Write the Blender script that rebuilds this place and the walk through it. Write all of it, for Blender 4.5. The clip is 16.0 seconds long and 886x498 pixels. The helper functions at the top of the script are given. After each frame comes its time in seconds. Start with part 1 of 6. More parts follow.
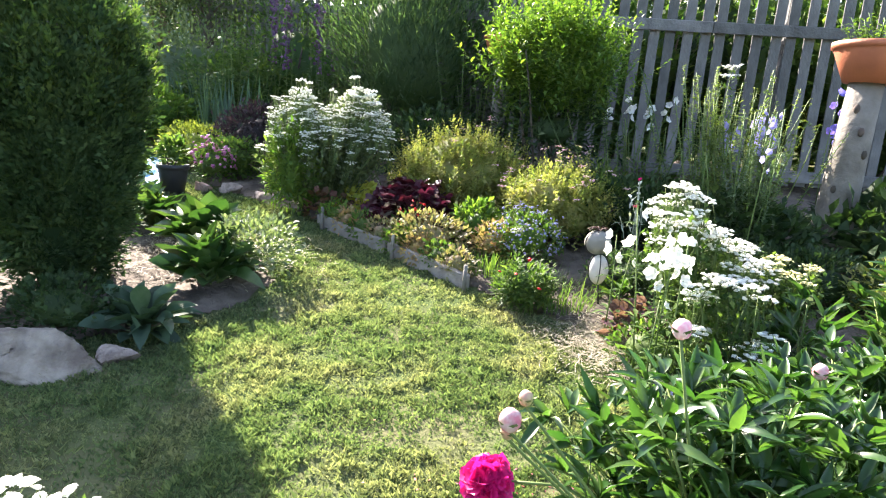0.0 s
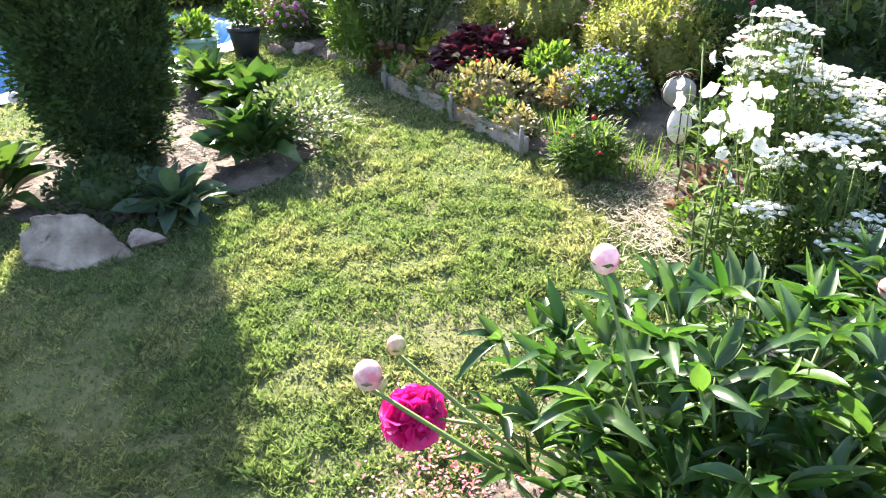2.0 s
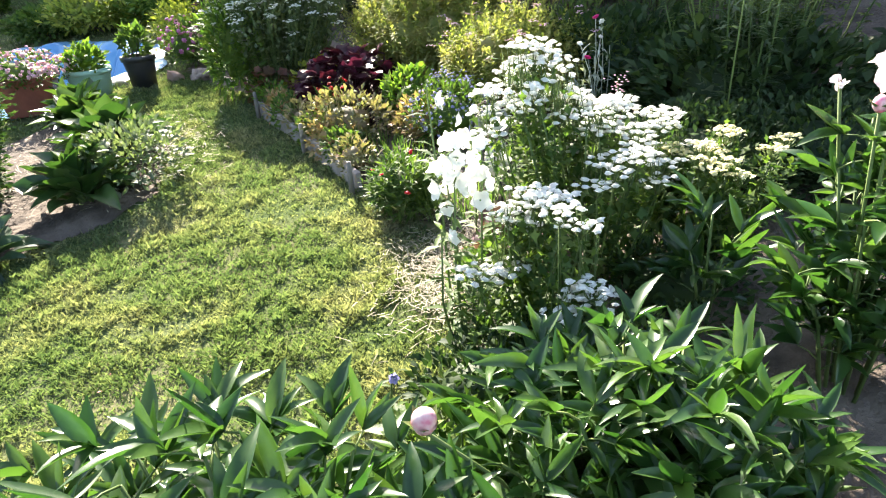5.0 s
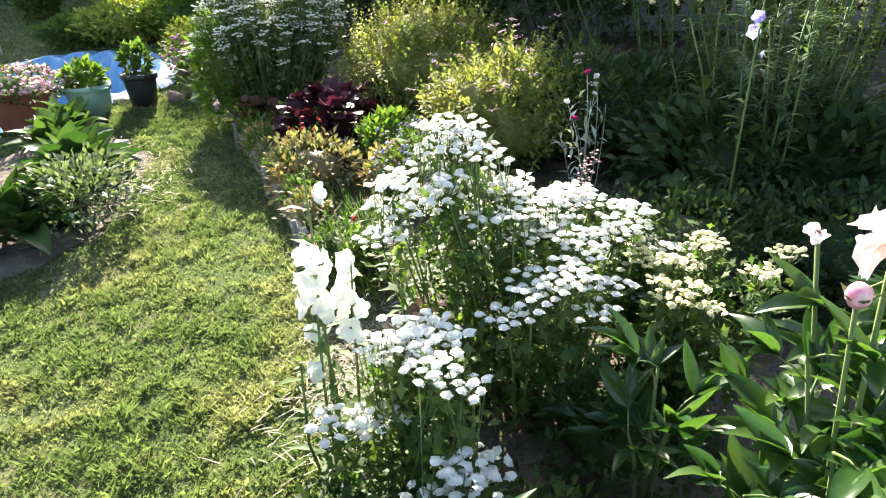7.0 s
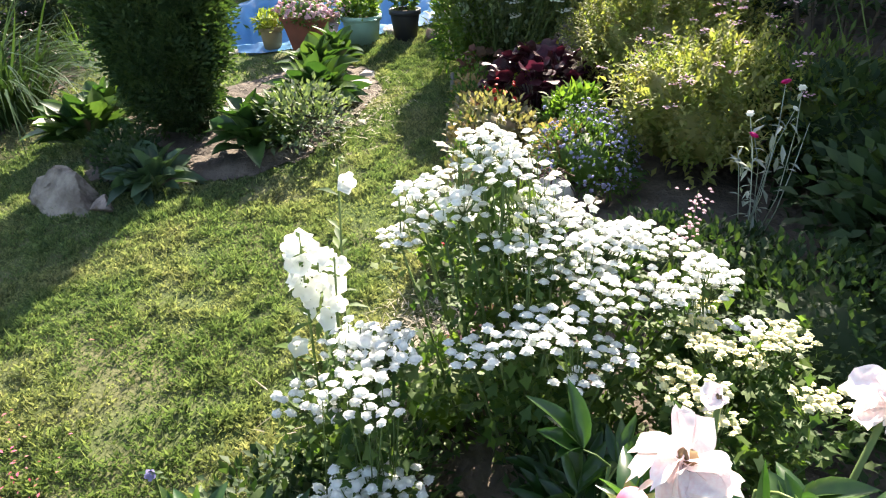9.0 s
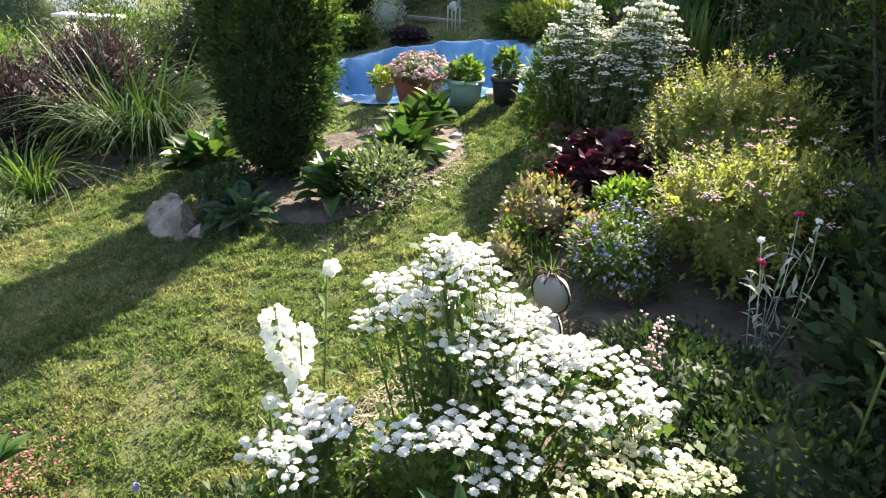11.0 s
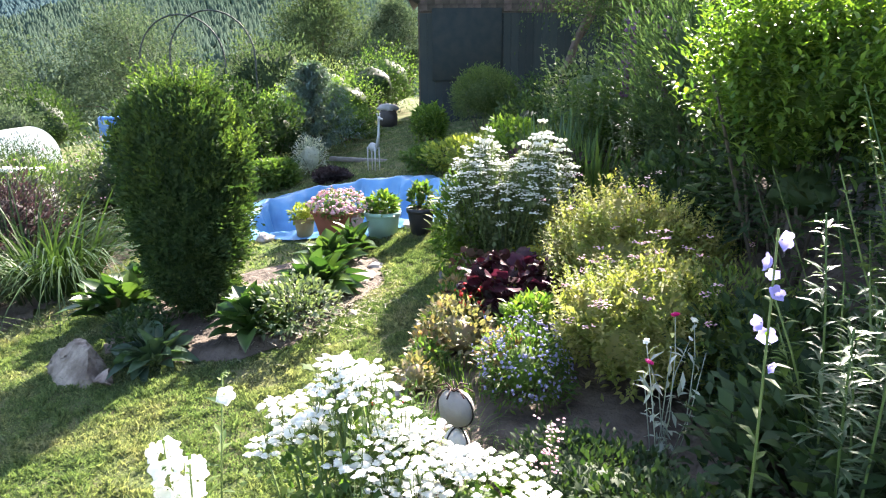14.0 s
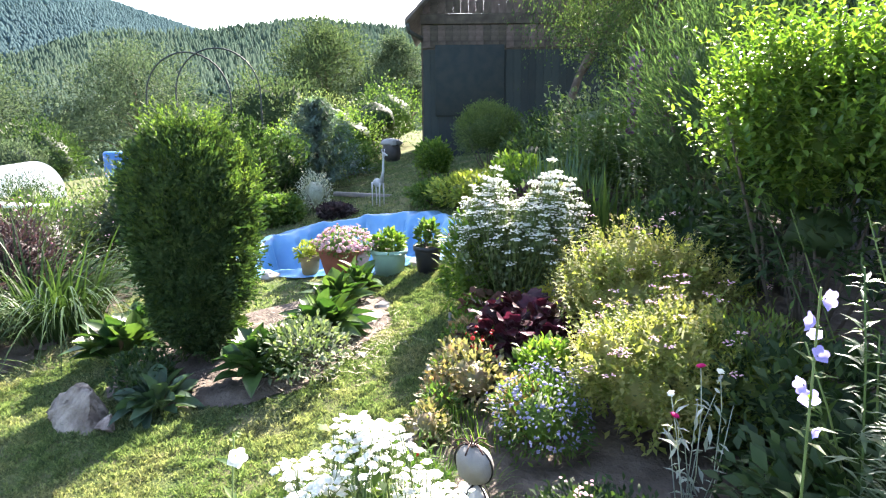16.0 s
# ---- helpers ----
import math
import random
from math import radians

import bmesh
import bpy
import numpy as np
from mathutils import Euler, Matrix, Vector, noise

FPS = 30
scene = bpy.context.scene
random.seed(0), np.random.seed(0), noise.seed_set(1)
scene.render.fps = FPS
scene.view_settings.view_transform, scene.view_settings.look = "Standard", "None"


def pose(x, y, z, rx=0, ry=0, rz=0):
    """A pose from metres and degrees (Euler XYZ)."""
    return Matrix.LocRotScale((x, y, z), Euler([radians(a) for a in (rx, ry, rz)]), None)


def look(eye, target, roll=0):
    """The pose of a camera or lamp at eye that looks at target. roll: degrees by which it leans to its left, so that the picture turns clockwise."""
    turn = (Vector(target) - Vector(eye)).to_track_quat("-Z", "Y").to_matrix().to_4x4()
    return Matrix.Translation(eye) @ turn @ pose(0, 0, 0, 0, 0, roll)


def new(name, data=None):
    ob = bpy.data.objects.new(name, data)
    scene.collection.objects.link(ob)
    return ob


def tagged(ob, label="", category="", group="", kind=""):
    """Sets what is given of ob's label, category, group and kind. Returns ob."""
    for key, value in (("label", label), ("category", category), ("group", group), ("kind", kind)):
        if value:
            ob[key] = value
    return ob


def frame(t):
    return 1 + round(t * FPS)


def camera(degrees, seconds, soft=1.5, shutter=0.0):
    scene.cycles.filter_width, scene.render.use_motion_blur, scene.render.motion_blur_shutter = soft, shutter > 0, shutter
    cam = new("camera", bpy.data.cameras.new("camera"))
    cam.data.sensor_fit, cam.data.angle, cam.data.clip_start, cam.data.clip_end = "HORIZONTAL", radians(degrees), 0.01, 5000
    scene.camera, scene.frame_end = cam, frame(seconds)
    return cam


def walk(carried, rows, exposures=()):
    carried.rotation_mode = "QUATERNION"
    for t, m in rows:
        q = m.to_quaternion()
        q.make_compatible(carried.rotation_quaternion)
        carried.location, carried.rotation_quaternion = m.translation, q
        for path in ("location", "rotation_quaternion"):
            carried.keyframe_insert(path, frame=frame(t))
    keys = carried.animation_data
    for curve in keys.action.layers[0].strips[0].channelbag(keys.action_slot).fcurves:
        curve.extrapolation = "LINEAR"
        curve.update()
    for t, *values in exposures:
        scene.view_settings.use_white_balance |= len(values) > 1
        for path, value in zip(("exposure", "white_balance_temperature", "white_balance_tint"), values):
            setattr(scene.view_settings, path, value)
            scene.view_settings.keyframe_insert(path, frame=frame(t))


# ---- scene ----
cam = camera(69.0, 16.0, soft=1.15)
# seconds, the eye, what it looks at, roll in degrees
PATH = [
    (0, (0.417, -0.122, 1.491), (0.237, 1.827, 1.081), 4.8),
    (0.5, (0.478, -0.044, 1.476), (0.127, 1.87, 1.01), 2.6),
    (1, (0.625, 0.055, 1.479), (0.087, 1.841, 0.758), 1.7),
    (1.5, (0.763, 0.138, 1.446), (0.21, 1.851, 0.575), -1.3),
    (2, (0.852, 0.358, 1.514), (0.28, 2.065, 0.642), -1.2),
    (2.5, (0.888, 0.465, 1.574), (0.223, 2.142, 0.71), -2.2),
    (3, (0.989, 0.563, 1.58), (0.299, 2.24, 0.737), -3.5),
    (3.5, (1.199, 0.677, 1.583), (0.466, 2.341, 0.75), -3.8),
    (4, (1.411, 0.737, 1.558), (0.775, 2.39, 0.63), -2.9),
    (4.2, (1.478, 0.788, 1.568), (0.888, 2.46, 0.643), -4.1),
    (6.3, (1.858, 1.3, 1.537), (1.038, 2.952, 0.763), -5.0),
    (6.5, (1.873, 1.394, 1.519), (1.042, 3.036, 0.737), -5.0),
    (7, (1.91, 1.569, 1.634), (1.098, 3.196, 0.801), -2.4),
    (7.5, (1.979, 1.658, 1.639), (1.362, 3.274, 0.635), 1.5),
    (8, (2.132, 1.832, 1.661), (1.21, 3.319, 0.69), -2.3),
    (8.2, (2.176, 1.892, 1.679), (1.07, 3.247, 0.709), -2.3),
    (10.3, (2.525, 2.339, 1.927), (0.961, 3.12, 0.955), 0.5),
    (10.5, (2.554, 2.379, 1.96), (0.955, 3.087, 0.989), 0.8),
    (11, (2.61, 2.361, 1.981), (0.963, 3.083, 1.106), 1.3),
    (11.5, (2.622, 2.357, 1.993), (0.936, 3.057, 1.175), 4.6),
    (12, (2.681, 2.426, 2.005), (0.965, 3.103, 1.232), 7.4),
    (12.5, (2.741, 2.451, 2.016), (0.969, 3.091, 1.344), 7.7),
    (13, (2.773, 2.457, 2.007), (0.983, 3.123, 1.414), 7.2),
    (13.5, (2.756, 2.441, 2.006), (1.026, 3.342, 1.568), 3.3),
    (14, (2.756, 2.439, 1.976), (1.068, 3.392, 1.483), -0.3),
    (14.5, (2.747, 2.424, 1.978), (1.048, 3.364, 1.501), 0.8),
    (15, (2.739, 2.448, 1.987), (1.001, 3.333, 1.541), -1.2),
    (15.5, (2.702, 2.464, 2.003), (1.006, 3.439, 1.589), -0.5),
    (16, (2.664, 2.426, 2.021), (0.956, 3.388, 1.623), -0.4),
]
walk(cam, [(t, look(eye, to, roll)) for t, eye, to, roll in PATH], [(0.0, 2.74, 6750, 16), (1.0, 2.84, 6750, 17), (4.0, 2.62, 6850, 14), (6.5, 2.48, 7000, 13), (7.5, 2.36, 7000, 13), (11.0, 2.12, 7250, 14), (12.5, 2.28, 7100, 15), (13.7, 2.70, 6800, 18), (16.0, 2.94, 6700, 18)])

# ---------------------------------------------------------------- light
SUN_AZ, SUN_EL = -39.0, 34.5
world = bpy.data.worlds.new("daylight")
scene.world = world
world.use_nodes = True
wn = world.node_tree.nodes
sky = wn.new("ShaderNodeTexSky")
sky.sky_type = 'NISHITA'
sky.sun_disc = False
sky.sun_elevation = radians(SUN_EL)
sky.sun_rotation = radians(SUN_AZ)
sky.air_density, sky.dust_density, sky.ozone_density = 1.0, 1.5, 1.0
wn["Background"].inputs[1].default_value = 0.10
world.node_tree.links.new(sky.outputs[0], wn["Background"].inputs[0])
sun_data = bpy.data.lights.new("sun", 'SUN')
sun_data.energy, sun_data.angle, sun_data.color = 5.0, radians(0.5), (1.0, 0.95, 0.86)
sun = new("sun", sun_data)
az, el = radians(SUN_AZ), radians(SUN_EL)
sun_way = Vector((math.sin(az) * math.cos(el), math.cos(az) * math.cos(el), math.sin(el)))
sun.matrix_world = look(sun_way * 60, (0, 0, 0))

# ---------------------------------------------------------------- materials
MATS = {}


def mat(name, base, rough=0.7, second=None, scale=8.0, bump=0.0, bscale=60.0, trans=0.0, tcol=None, spread=0.25,
        metal=0.0, spec=0.4, island=False, contrast=(0.35, 0.65), bdist=0.02):
    """A procedural surface: two-scale colour noise, grain relief, piece-to-piece spread and, for leaves, light let through."""
    if name in MATS:
        return MATS[name]
    m = bpy.data.materials.new(name)
    m.use_nodes = True
    nt = m.node_tree
    N, L = nt.nodes, nt.links
    b = N["Principled BSDF"]
    b.inputs["Roughness"].default_value = rough
    b.inputs["Metallic"].default_value = metal
    b.inputs["Specular IOR Level"].default_value = spec
    tc = N.new("ShaderNodeTexCoord")
    n1 = N.new("ShaderNodeTexNoise")
    n1.inputs["Scale"].default_value = scale
    n1.inputs["Detail"].default_value = 6
    L.new(tc.outputs["Object"], n1.inputs["Vector"])
    ramp = N.new("ShaderNodeValToRGB")
    ramp.color_ramp.elements[0].position, ramp.color_ramp.elements[1].position = contrast
    ramp.color_ramp.elements[0].color = (*base, 1)
    ramp.color_ramp.elements[1].color = (*(second or [c * 0.7 for c in base]), 1)
    L.new(n1.outputs["Fac"], ramp.inputs["Fac"])
    hsv = N.new("ShaderNodeHueSaturation")
    L.new(ramp.outputs["Color"], hsv.inputs["Color"])
    if island:
        src = N.new("ShaderNodeNewGeometry").outputs["Random Per Island"]
    else:
        src = N.new("ShaderNodeObjectInfo").outputs["Random"]
    mr = N.new("ShaderNodeMapRange")
    mr.inputs["To Min"].default_value, mr.inputs["To Max"].default_value = 1 - spread, 1 + spread
    L.new(src, mr.inputs["Value"])
    L.new(mr.outputs["Result"], hsv.inputs["Value"])
    hm = N.new("ShaderNodeMapRange")
    hm.inputs["To Min"].default_value, hm.inputs["To Max"].default_value = 0.5 + spread * 0.07, 0.5 - spread * 0.07
    L.new(src, hm.inputs["Value"])
    L.new(hm.outputs["Result"], hsv.inputs["Hue"])
    L.new(hsv.outputs["Color"], b.inputs["Base Color"])
    if bump:
        n2 = N.new("ShaderNodeTexNoise")
        n2.inputs["Scale"].default_value = bscale
        n2.inputs["Detail"].default_value = 8
        L.new(tc.outputs["Object"], n2.inputs["Vector"])
        bp = N.new("ShaderNodeBump")
        bp.inputs["Strength"].default_value = bump
        bp.inputs["Distance"].default_value = bdist
        L.new(n2.outputs["Fac"], bp.inputs["Height"])
        L.new(bp.outputs["Normal"], b.inputs["Normal"])
    if trans:
        tr = N.new("ShaderNodeBsdfTranslucent")
        mul = N.new("ShaderNodeMix")
        mul.data_type, mul.blend_type = 'RGBA', 'MULTIPLY'
        mul.inputs[0].default_value = 1.0
        L.new(hsv.outputs["Color"], mul.inputs[6])
        mul.inputs[7].default_value = (*(tcol or (1.38, 1.55, 0.68)), 1)
        L.new(mul.outputs[2], tr.inputs["Color"])
        mx = N.new("ShaderNodeMixShader")
        mx.inputs[0].default_value = trans
        L.new(b.outputs[0], mx.inputs[1])
        L.new(tr.outputs[0], mx.inputs[2])
        L.new(mx.outputs[0], N["Material Output"].inputs[0])
    MATS[name] = m
    return m


def leafmat(name, base, second=None, trans=0.4, rough=0.55, spread=0.35, island=True, spec=0.25, scale=5.0, tcol=None):
    return mat(name, base, rough, second, scale, trans=trans, spread=spread, island=island, spec=spec, tcol=tcol)


# ---------------------------------------------------------------- mesh tools
rng = np.random.default_rng(7)


def gz(x, y):
    """Height of the ground: a garden slope that rises to the fence, a valley and wooded hills beyond."""
    x, y = np.asarray(x, float), np.asarray(y, float)
    near = np.where(np.abs(y) < 7, y, np.sign(y) * (7 + 9 * np.tanh((np.abs(y) - 7) / 9)))
    z = 0.13 * near + 0.015 * np.clip(x, -14, 30)
    fall = np.clip((-x - 20) / 60, 0, 1)
    z = z - 13 * fall * fall * (3 - 2 * fall)
    r = np.hypot(x, y)
    far = np.clip((r - 95) / 420, 0, 1)
    ang = np.arctan2(y, -x)
    ridge = 66 + 26 * np.sin(ang * 2.2 - 0.25) + 5 * np.sin(ang * 9) + 3 * np.sin(ang * 21 + 1)
    z = z + np.where(x < 0, 1, 0.35) * ridge * far ** 1.15
    far2 = np.clip((r - 700) / 1200, 0, 1)
    z = z + far2 * (350 * np.exp(-((ang + 0.25) / 0.5) ** 2) + 60 * np.exp(-((ang - 1.2) / 0.5) ** 2))
    return z


def g(x, y):
    return float(gz(x, y))


def mesh(name, V, F, material=None, smooth=True):
    """V: n x 3; F: list of index arrays (each m x 3 or m x 4)."""
    V = np.asarray(V, np.float32)
    F = [np.asarray(f, np.int32) for f in (F if isinstance(F, list) else [F]) if len(f)]
    me = bpy.data.meshes.new(name)
    me.vertices.add(len(V))
    me.vertices.foreach_set("co", V.ravel())
    loops = np.concatenate([f.ravel() for f in F])
    tot = np.concatenate([np.full(len(f), f.shape[1], np.int32) for f in F])
    me.loops.add(len(loops))
    me.loops.foreach_set("vertex_index", loops)
    me.polygons.add(len(tot))
    me.polygons.foreach_set("loop_start", np.concatenate([[0], np.cumsum(tot)[:-1]]).astype(np.int32))
    me.polygons.foreach_set("use_smooth", np.full(len(tot), smooth))
    me.update(calc_edges=True)
    me.validate()
    if material:
        me.materials.append(material)
    return me


def join(pieces):
    """Several (V, F) into one; every F is a list of arrays."""
    Vs, Fs, o = [], [], 0
    for V, F in pieces:
        Vs.append(V)
        Fs += [np.asarray(f) + o for f in (F if isinstance(F, list) else [F])]
        o += len(V)
    return np.concatenate(Vs), Fs


def unit(v):
    return v / np.maximum(np.linalg.norm(v, axis=-1, keepdims=True), 1e-9)


def frames(d, up=None):
    """Frames with their y axis along d."""
    d = unit(d)
    up = np.tile((0, 0, 1.0), (len(d), 1)) if up is None else up
    x = unit(np.cross(d, up) + 1e-6)
    z = np.cross(x, d)
    return np.stack([x, d, z], axis=-1)


def scatter(tmpl, pos, rot, size):
    """Copies of a template (V, F) with place, frame and size: one (V, F)."""
    V, F = tmpl
    size = np.asarray(size, float)
    size = size[:, None, None] if size.ndim == 1 else size[:, None, :]
    W = np.einsum('nij,nkj->nki', rot, V[None] * size) + pos[:, None, :]
    k = len(V)
    off = (np.arange(len(pos)) * k)[:, None, None]
    return W.reshape(-1, 3), [(np.asarray(f)[None] + off).reshape(-1, np.asarray(f).shape[1]) for f in (F if isinstance(F, list) else [F])]


def blade(width=0.3, segs=3, droop=0.25, fold=0.12, belly=0.45, wave=0.0):
    """A leaf of length 1 along y with a sunk midrib, widest at belly, curved down by droop."""
    V, F = [], []
    for i in range(segs + 1):
        t = i / segs
        w = width * 0.5 * max(math.sin(math.pi * min(1, t ** (math.log(0.5) / math.log(belly)))), 0.0) ** 0.8 if 0 < t < 1 else width * (0.05 if t == 0 else 0.01)
        y = t * (1 - 0.25 * droop * t)
        z = -droop * t * t + 0.04 * droop
        wz = fold * w * 2 + wave * math.sin(i * 2.1)
        V += [(-w, y, z + wz), (0, y, z), (w, y, z + wz - 2 * wave * math.sin(i * 2.1) * 0.5)]
        if i:
            a = 3 * (i - 1)
            F += [(a, a + 1, a + 4, a + 3), (a + 1, a + 2, a + 5, a + 4)]
    return np.array(V), [np.array(F)]


DIAMOND = (np.array([(0, 0, 0), (0.5, 0.45, 0.1), (0, 1, -0.05), (-0.5, 0.45, 0.1)], float) * (0.55, 1, 1), [np.array([(0, 1, 2), (0, 2, 3)])])
STRIP = (np.array([(-0.5, 0, 0), (0.5, 0, 0), (0.28, 0.6, 0.06), (-0.28, 0.6, 0.06), (0, 1, 0)], float), [np.array([(0, 1, 2), (0, 2, 3), (3, 2, 4)])])


def tube(pts, radii, sides=5):
    pts = np.asarray(pts, float)
    radii = np.broadcast_to(np.asarray(radii, float), (len(pts),))
    d = unit(np.gradient(pts, axis=0))
    ref = np.array((0.31, 0.95, 0.05))
    x = unit(np.cross(d, ref) + 1e-6)
    y = np.cross(d, x)
    a = np.arange(sides) * 2 * math.pi / sides
    V = (pts[:, None] + radii[:, None, None] * (np.cos(a)[None, :, None] * x[:, None] + np.sin(a)[None, :, None] * y[:, None])).reshape(-1, 3)
    F = []
    for i in range(len(pts) - 1):
        for k in range(sides):
            j = (k + 1) % sides
            F.append((i * sides + k, i * sides + j, (i + 1) * sides + j, (i + 1) * sides + k))
    V = np.concatenate([V, pts[[0, -1]]])
    n = len(V)
    T = [(n - 2, (k + 1) % sides, k) for k in range(sides)] + [(n - 1, (len(pts) - 1) * sides + k, (len(pts) - 1) * sides + (k + 1) % sides) for k in range(sides)]
    return V, [np.array(F), np.array(T)]


def lathe(profile, sides=24):
    """A turned shape from (radius, height) pairs."""
    V, F = [], []
    for r, z in profile:
        for k in range(sides):
            a = 2 * math.pi * k / sides
            V.append((r * math.cos(a), r * math.sin(a), z))
    for i in range(len(profile) - 1):
        for k in range(sides):
            j = (k + 1) % sides
            F.append((i * sides + k, i * sides + j, (i + 1) * sides + j, (i + 1) * sides + k))
    return np.array(V), [np.array(F)]


def box(w, d, h, bev=0.004, at=(0, 0, 0), turn=0.0):
    bm = bmesh.new()
    bmesh.ops.create_cube(bm, size=1)
    bmesh.ops.scale(bm, vec=(w, d, h), verts=bm.verts)
    if bev:
        bmesh.ops.bevel(bm, geom=bm.edges[:], offset=bev, segments=1, affect='EDGES')
    bmesh.ops.triangulate(bm, faces=bm.faces[:])
    bm.verts.index_update()
    V = np.array([v.co[:] for v in bm.verts])
    F = np.array([[v.index for v in f.verts] for f in bm.faces])
    bm.free()
    c, s = math.cos(turn), math.sin(turn)
    V = V @ np.array([(c, s, 0), (-s, c, 0), (0, 0, 1)]) + np.array(at)
    return V, [F]


def lump(u, seed, k=3.0):
    """Smooth lumps over directions u, about -1 to 1."""
    r = np.random.default_rng(seed)
    s = 0
    for i in range(5):
        s = s + np.sin(u @ (r.normal(size=3) * k * (1 + 0.45 * i)) + r.uniform(0, 6.3)) / (1 + 0.5 * i)
    return s / 2.2


def patchy(x, y, scale, seed):
    """Soft random patches over the ground, 0 to 1."""
    t = np.random.default_rng(seed).random((64, 64))
    u, v = x * scale + 17.3, y * scale + 9.1
    i, j = np.floor(u).astype(int), np.floor(v).astype(int)
    a, b = u - i, v - j
    a, b = a * a * (3 - 2 * a), b * b * (3 - 2 * b)
    c = lambda p, q_: t[p % 64, q_ % 64]
    return (c(i, j) * (1 - a) + c(i + 1, j) * a) * (1 - b) + (c(i, j + 1) * (1 - a) + c(i + 1, j + 1) * a) * b


def blob(r, seed=0, rings=14, sides=20, amp=0.12, k=2.5, flat=0.0):
    V, F = [], []
    for i in range(rings + 1):
        t = math.pi * i / rings
        for j in range(sides):
            a = 2 * math.pi * j / sides
            V.append((math.sin(t) * math.cos(a), math.sin(t) * math.sin(a), math.cos(t)))
    V = np.array(V)
    V = V * (1 + amp * lump(V, seed, k))[:, None]
    for i in range(rings):
        for j in range(sides):
            q = (j + 1) % sides
            F.append((i * sides + j, i * sides + q, (i + 1) * sides + q, (i + 1) * sides + j))
    V = V * np.array(r)
    if flat:
        V[:, 2] = np.maximum(V[:, 2], -flat)
    return V, [np.array(F)]


def thing(name, x, y, label, category, group="", kind="", z=None, turn=0.0):
    ob = new(name)
    ob.empty_display_size = 0.05
    ob.matrix_world = pose(x, y, g(x, y) if z is None else z, 0, 0, turn)
    return tagged(ob, label, category, group, kind)


def part(name, vf, material, parent, label="", smooth=True, kind=""):
    me = vf if isinstance(vf, bpy.types.Mesh) else mesh(name, vf[0], vf[1], material, smooth)
    ob = new(name, me)
    ob.parent = parent
    return tagged(ob, label, "", "", kind)


def put(name, me, parent, pos, rot, size):
    """A piece that shares its mesh, placed under its thing."""
    ob = new(name, me)
    ob.parent = parent
    m = Matrix([[*(rot[i] * size), pos[i]] for i in range(3)] + [[0, 0, 0, 1]])
    ob.matrix_local = m
    return ob


def single(name, vf, material, m, label, category, group="", kind="", smooth=True):
    ob = new(name, mesh(name, vf[0], vf[1], material, smooth))
    ob.matrix_world = m
    return tagged(ob, label, category, group, kind)


def sphere_dirs(n, r=rng):
    return unit(r.normal(size=(n, 3)))


def ground_at(V, x, y):
    """Lift local points by how the ground rises round (x, y)."""
    V = V.copy()
    V[:, 2] += gz(V[:, 0] + x, V[:, 1] + y) - g(x, y)
    return V


def inside(poly, x, y):
    poly = np.asarray(poly)
    c = np.zeros(np.shape(x), bool)
    px, py = poly[:, 0], poly[:, 1]
    j = len(poly) - 1
    for i in range(len(poly)):
        hit = ((py[i] > y) != (py[j] > y)) & (x < (px[j] - px[i]) * (y - py[i]) / (py[j] - py[i] + 1e-12) + px[i])
        c ^= hit
        j = i
    return c


def cloud(n, r, seed, shell=0.6, amp=0.2, k=3.0, low=-0.75, up=0.5, jitter=0.7, lean=None):
    """Leaf places and growing directions in a lumpy, ragged crown round its centre."""
    q = np.random.default_rng(seed)
    u = sphere_dirs(int(n * 1.7), q)
    u = u[u[:, 2] > low][:n]
    rad = (shell + (1 - shell) * q.random(len(u)) ** 0.6) * (1 + amp * lump(u, seed, k)) * (1 + 0.10 * np.abs(q.normal(size=len(u))))
    pos = u * rad[:, None] * np.array(r)
    d = unit(u * 0.8 + np.array((0, 0, up)) + q.normal(size=u.shape) * jitter * 0.6)
    if lean is not None:
        d = unit(d + np.array(lean))
    upv = unit(np.array((0, 0, 1.0)) + q.normal(size=u.shape) * 0.5)
    return pos, d, upv, q


def crown_mesh(n, r, seed, size, tmpl=DIAMOND, core=0.72, **kw):
    pos, d, upv, q = cloud(n, r, seed, **kw)
    vf = scatter(tmpl, pos, frames(d, upv), size * (0.6 + 0.8 * q.random(len(pos))))
    if core:
        vf = join([vf, blob([a * core for a in r], seed, 10, 14, kw.get("amp", 0.2), kw.get("k", 3.0))])
    return vf


def stems_mesh(tops, spread=0.15, rad=0.004, bend=0.1, seed=0, sides=4, foot=None):
    q = np.random.default_rng(seed)
    out = []
    for p in tops:
        p = np.asarray(p, float)
        b = np.array((p[0] * spread, p[1] * spread, 0.0)) + np.r_[q.normal(size=2) * 0.02, 0] if foot is None else np.asarray(foot, float)
        m = (b + p) / 2 + np.r_[q.normal(size=2) * bend * p[2] * 0.3, 0]
        out.append(tube([b, b * 0.3 + m * 0.7 + (0, 0, -0.02), m * 0.5 + p * 0.5, p], [rad, rad * 0.9, rad * 0.8, rad * 0.6], sides))
    return join(out)

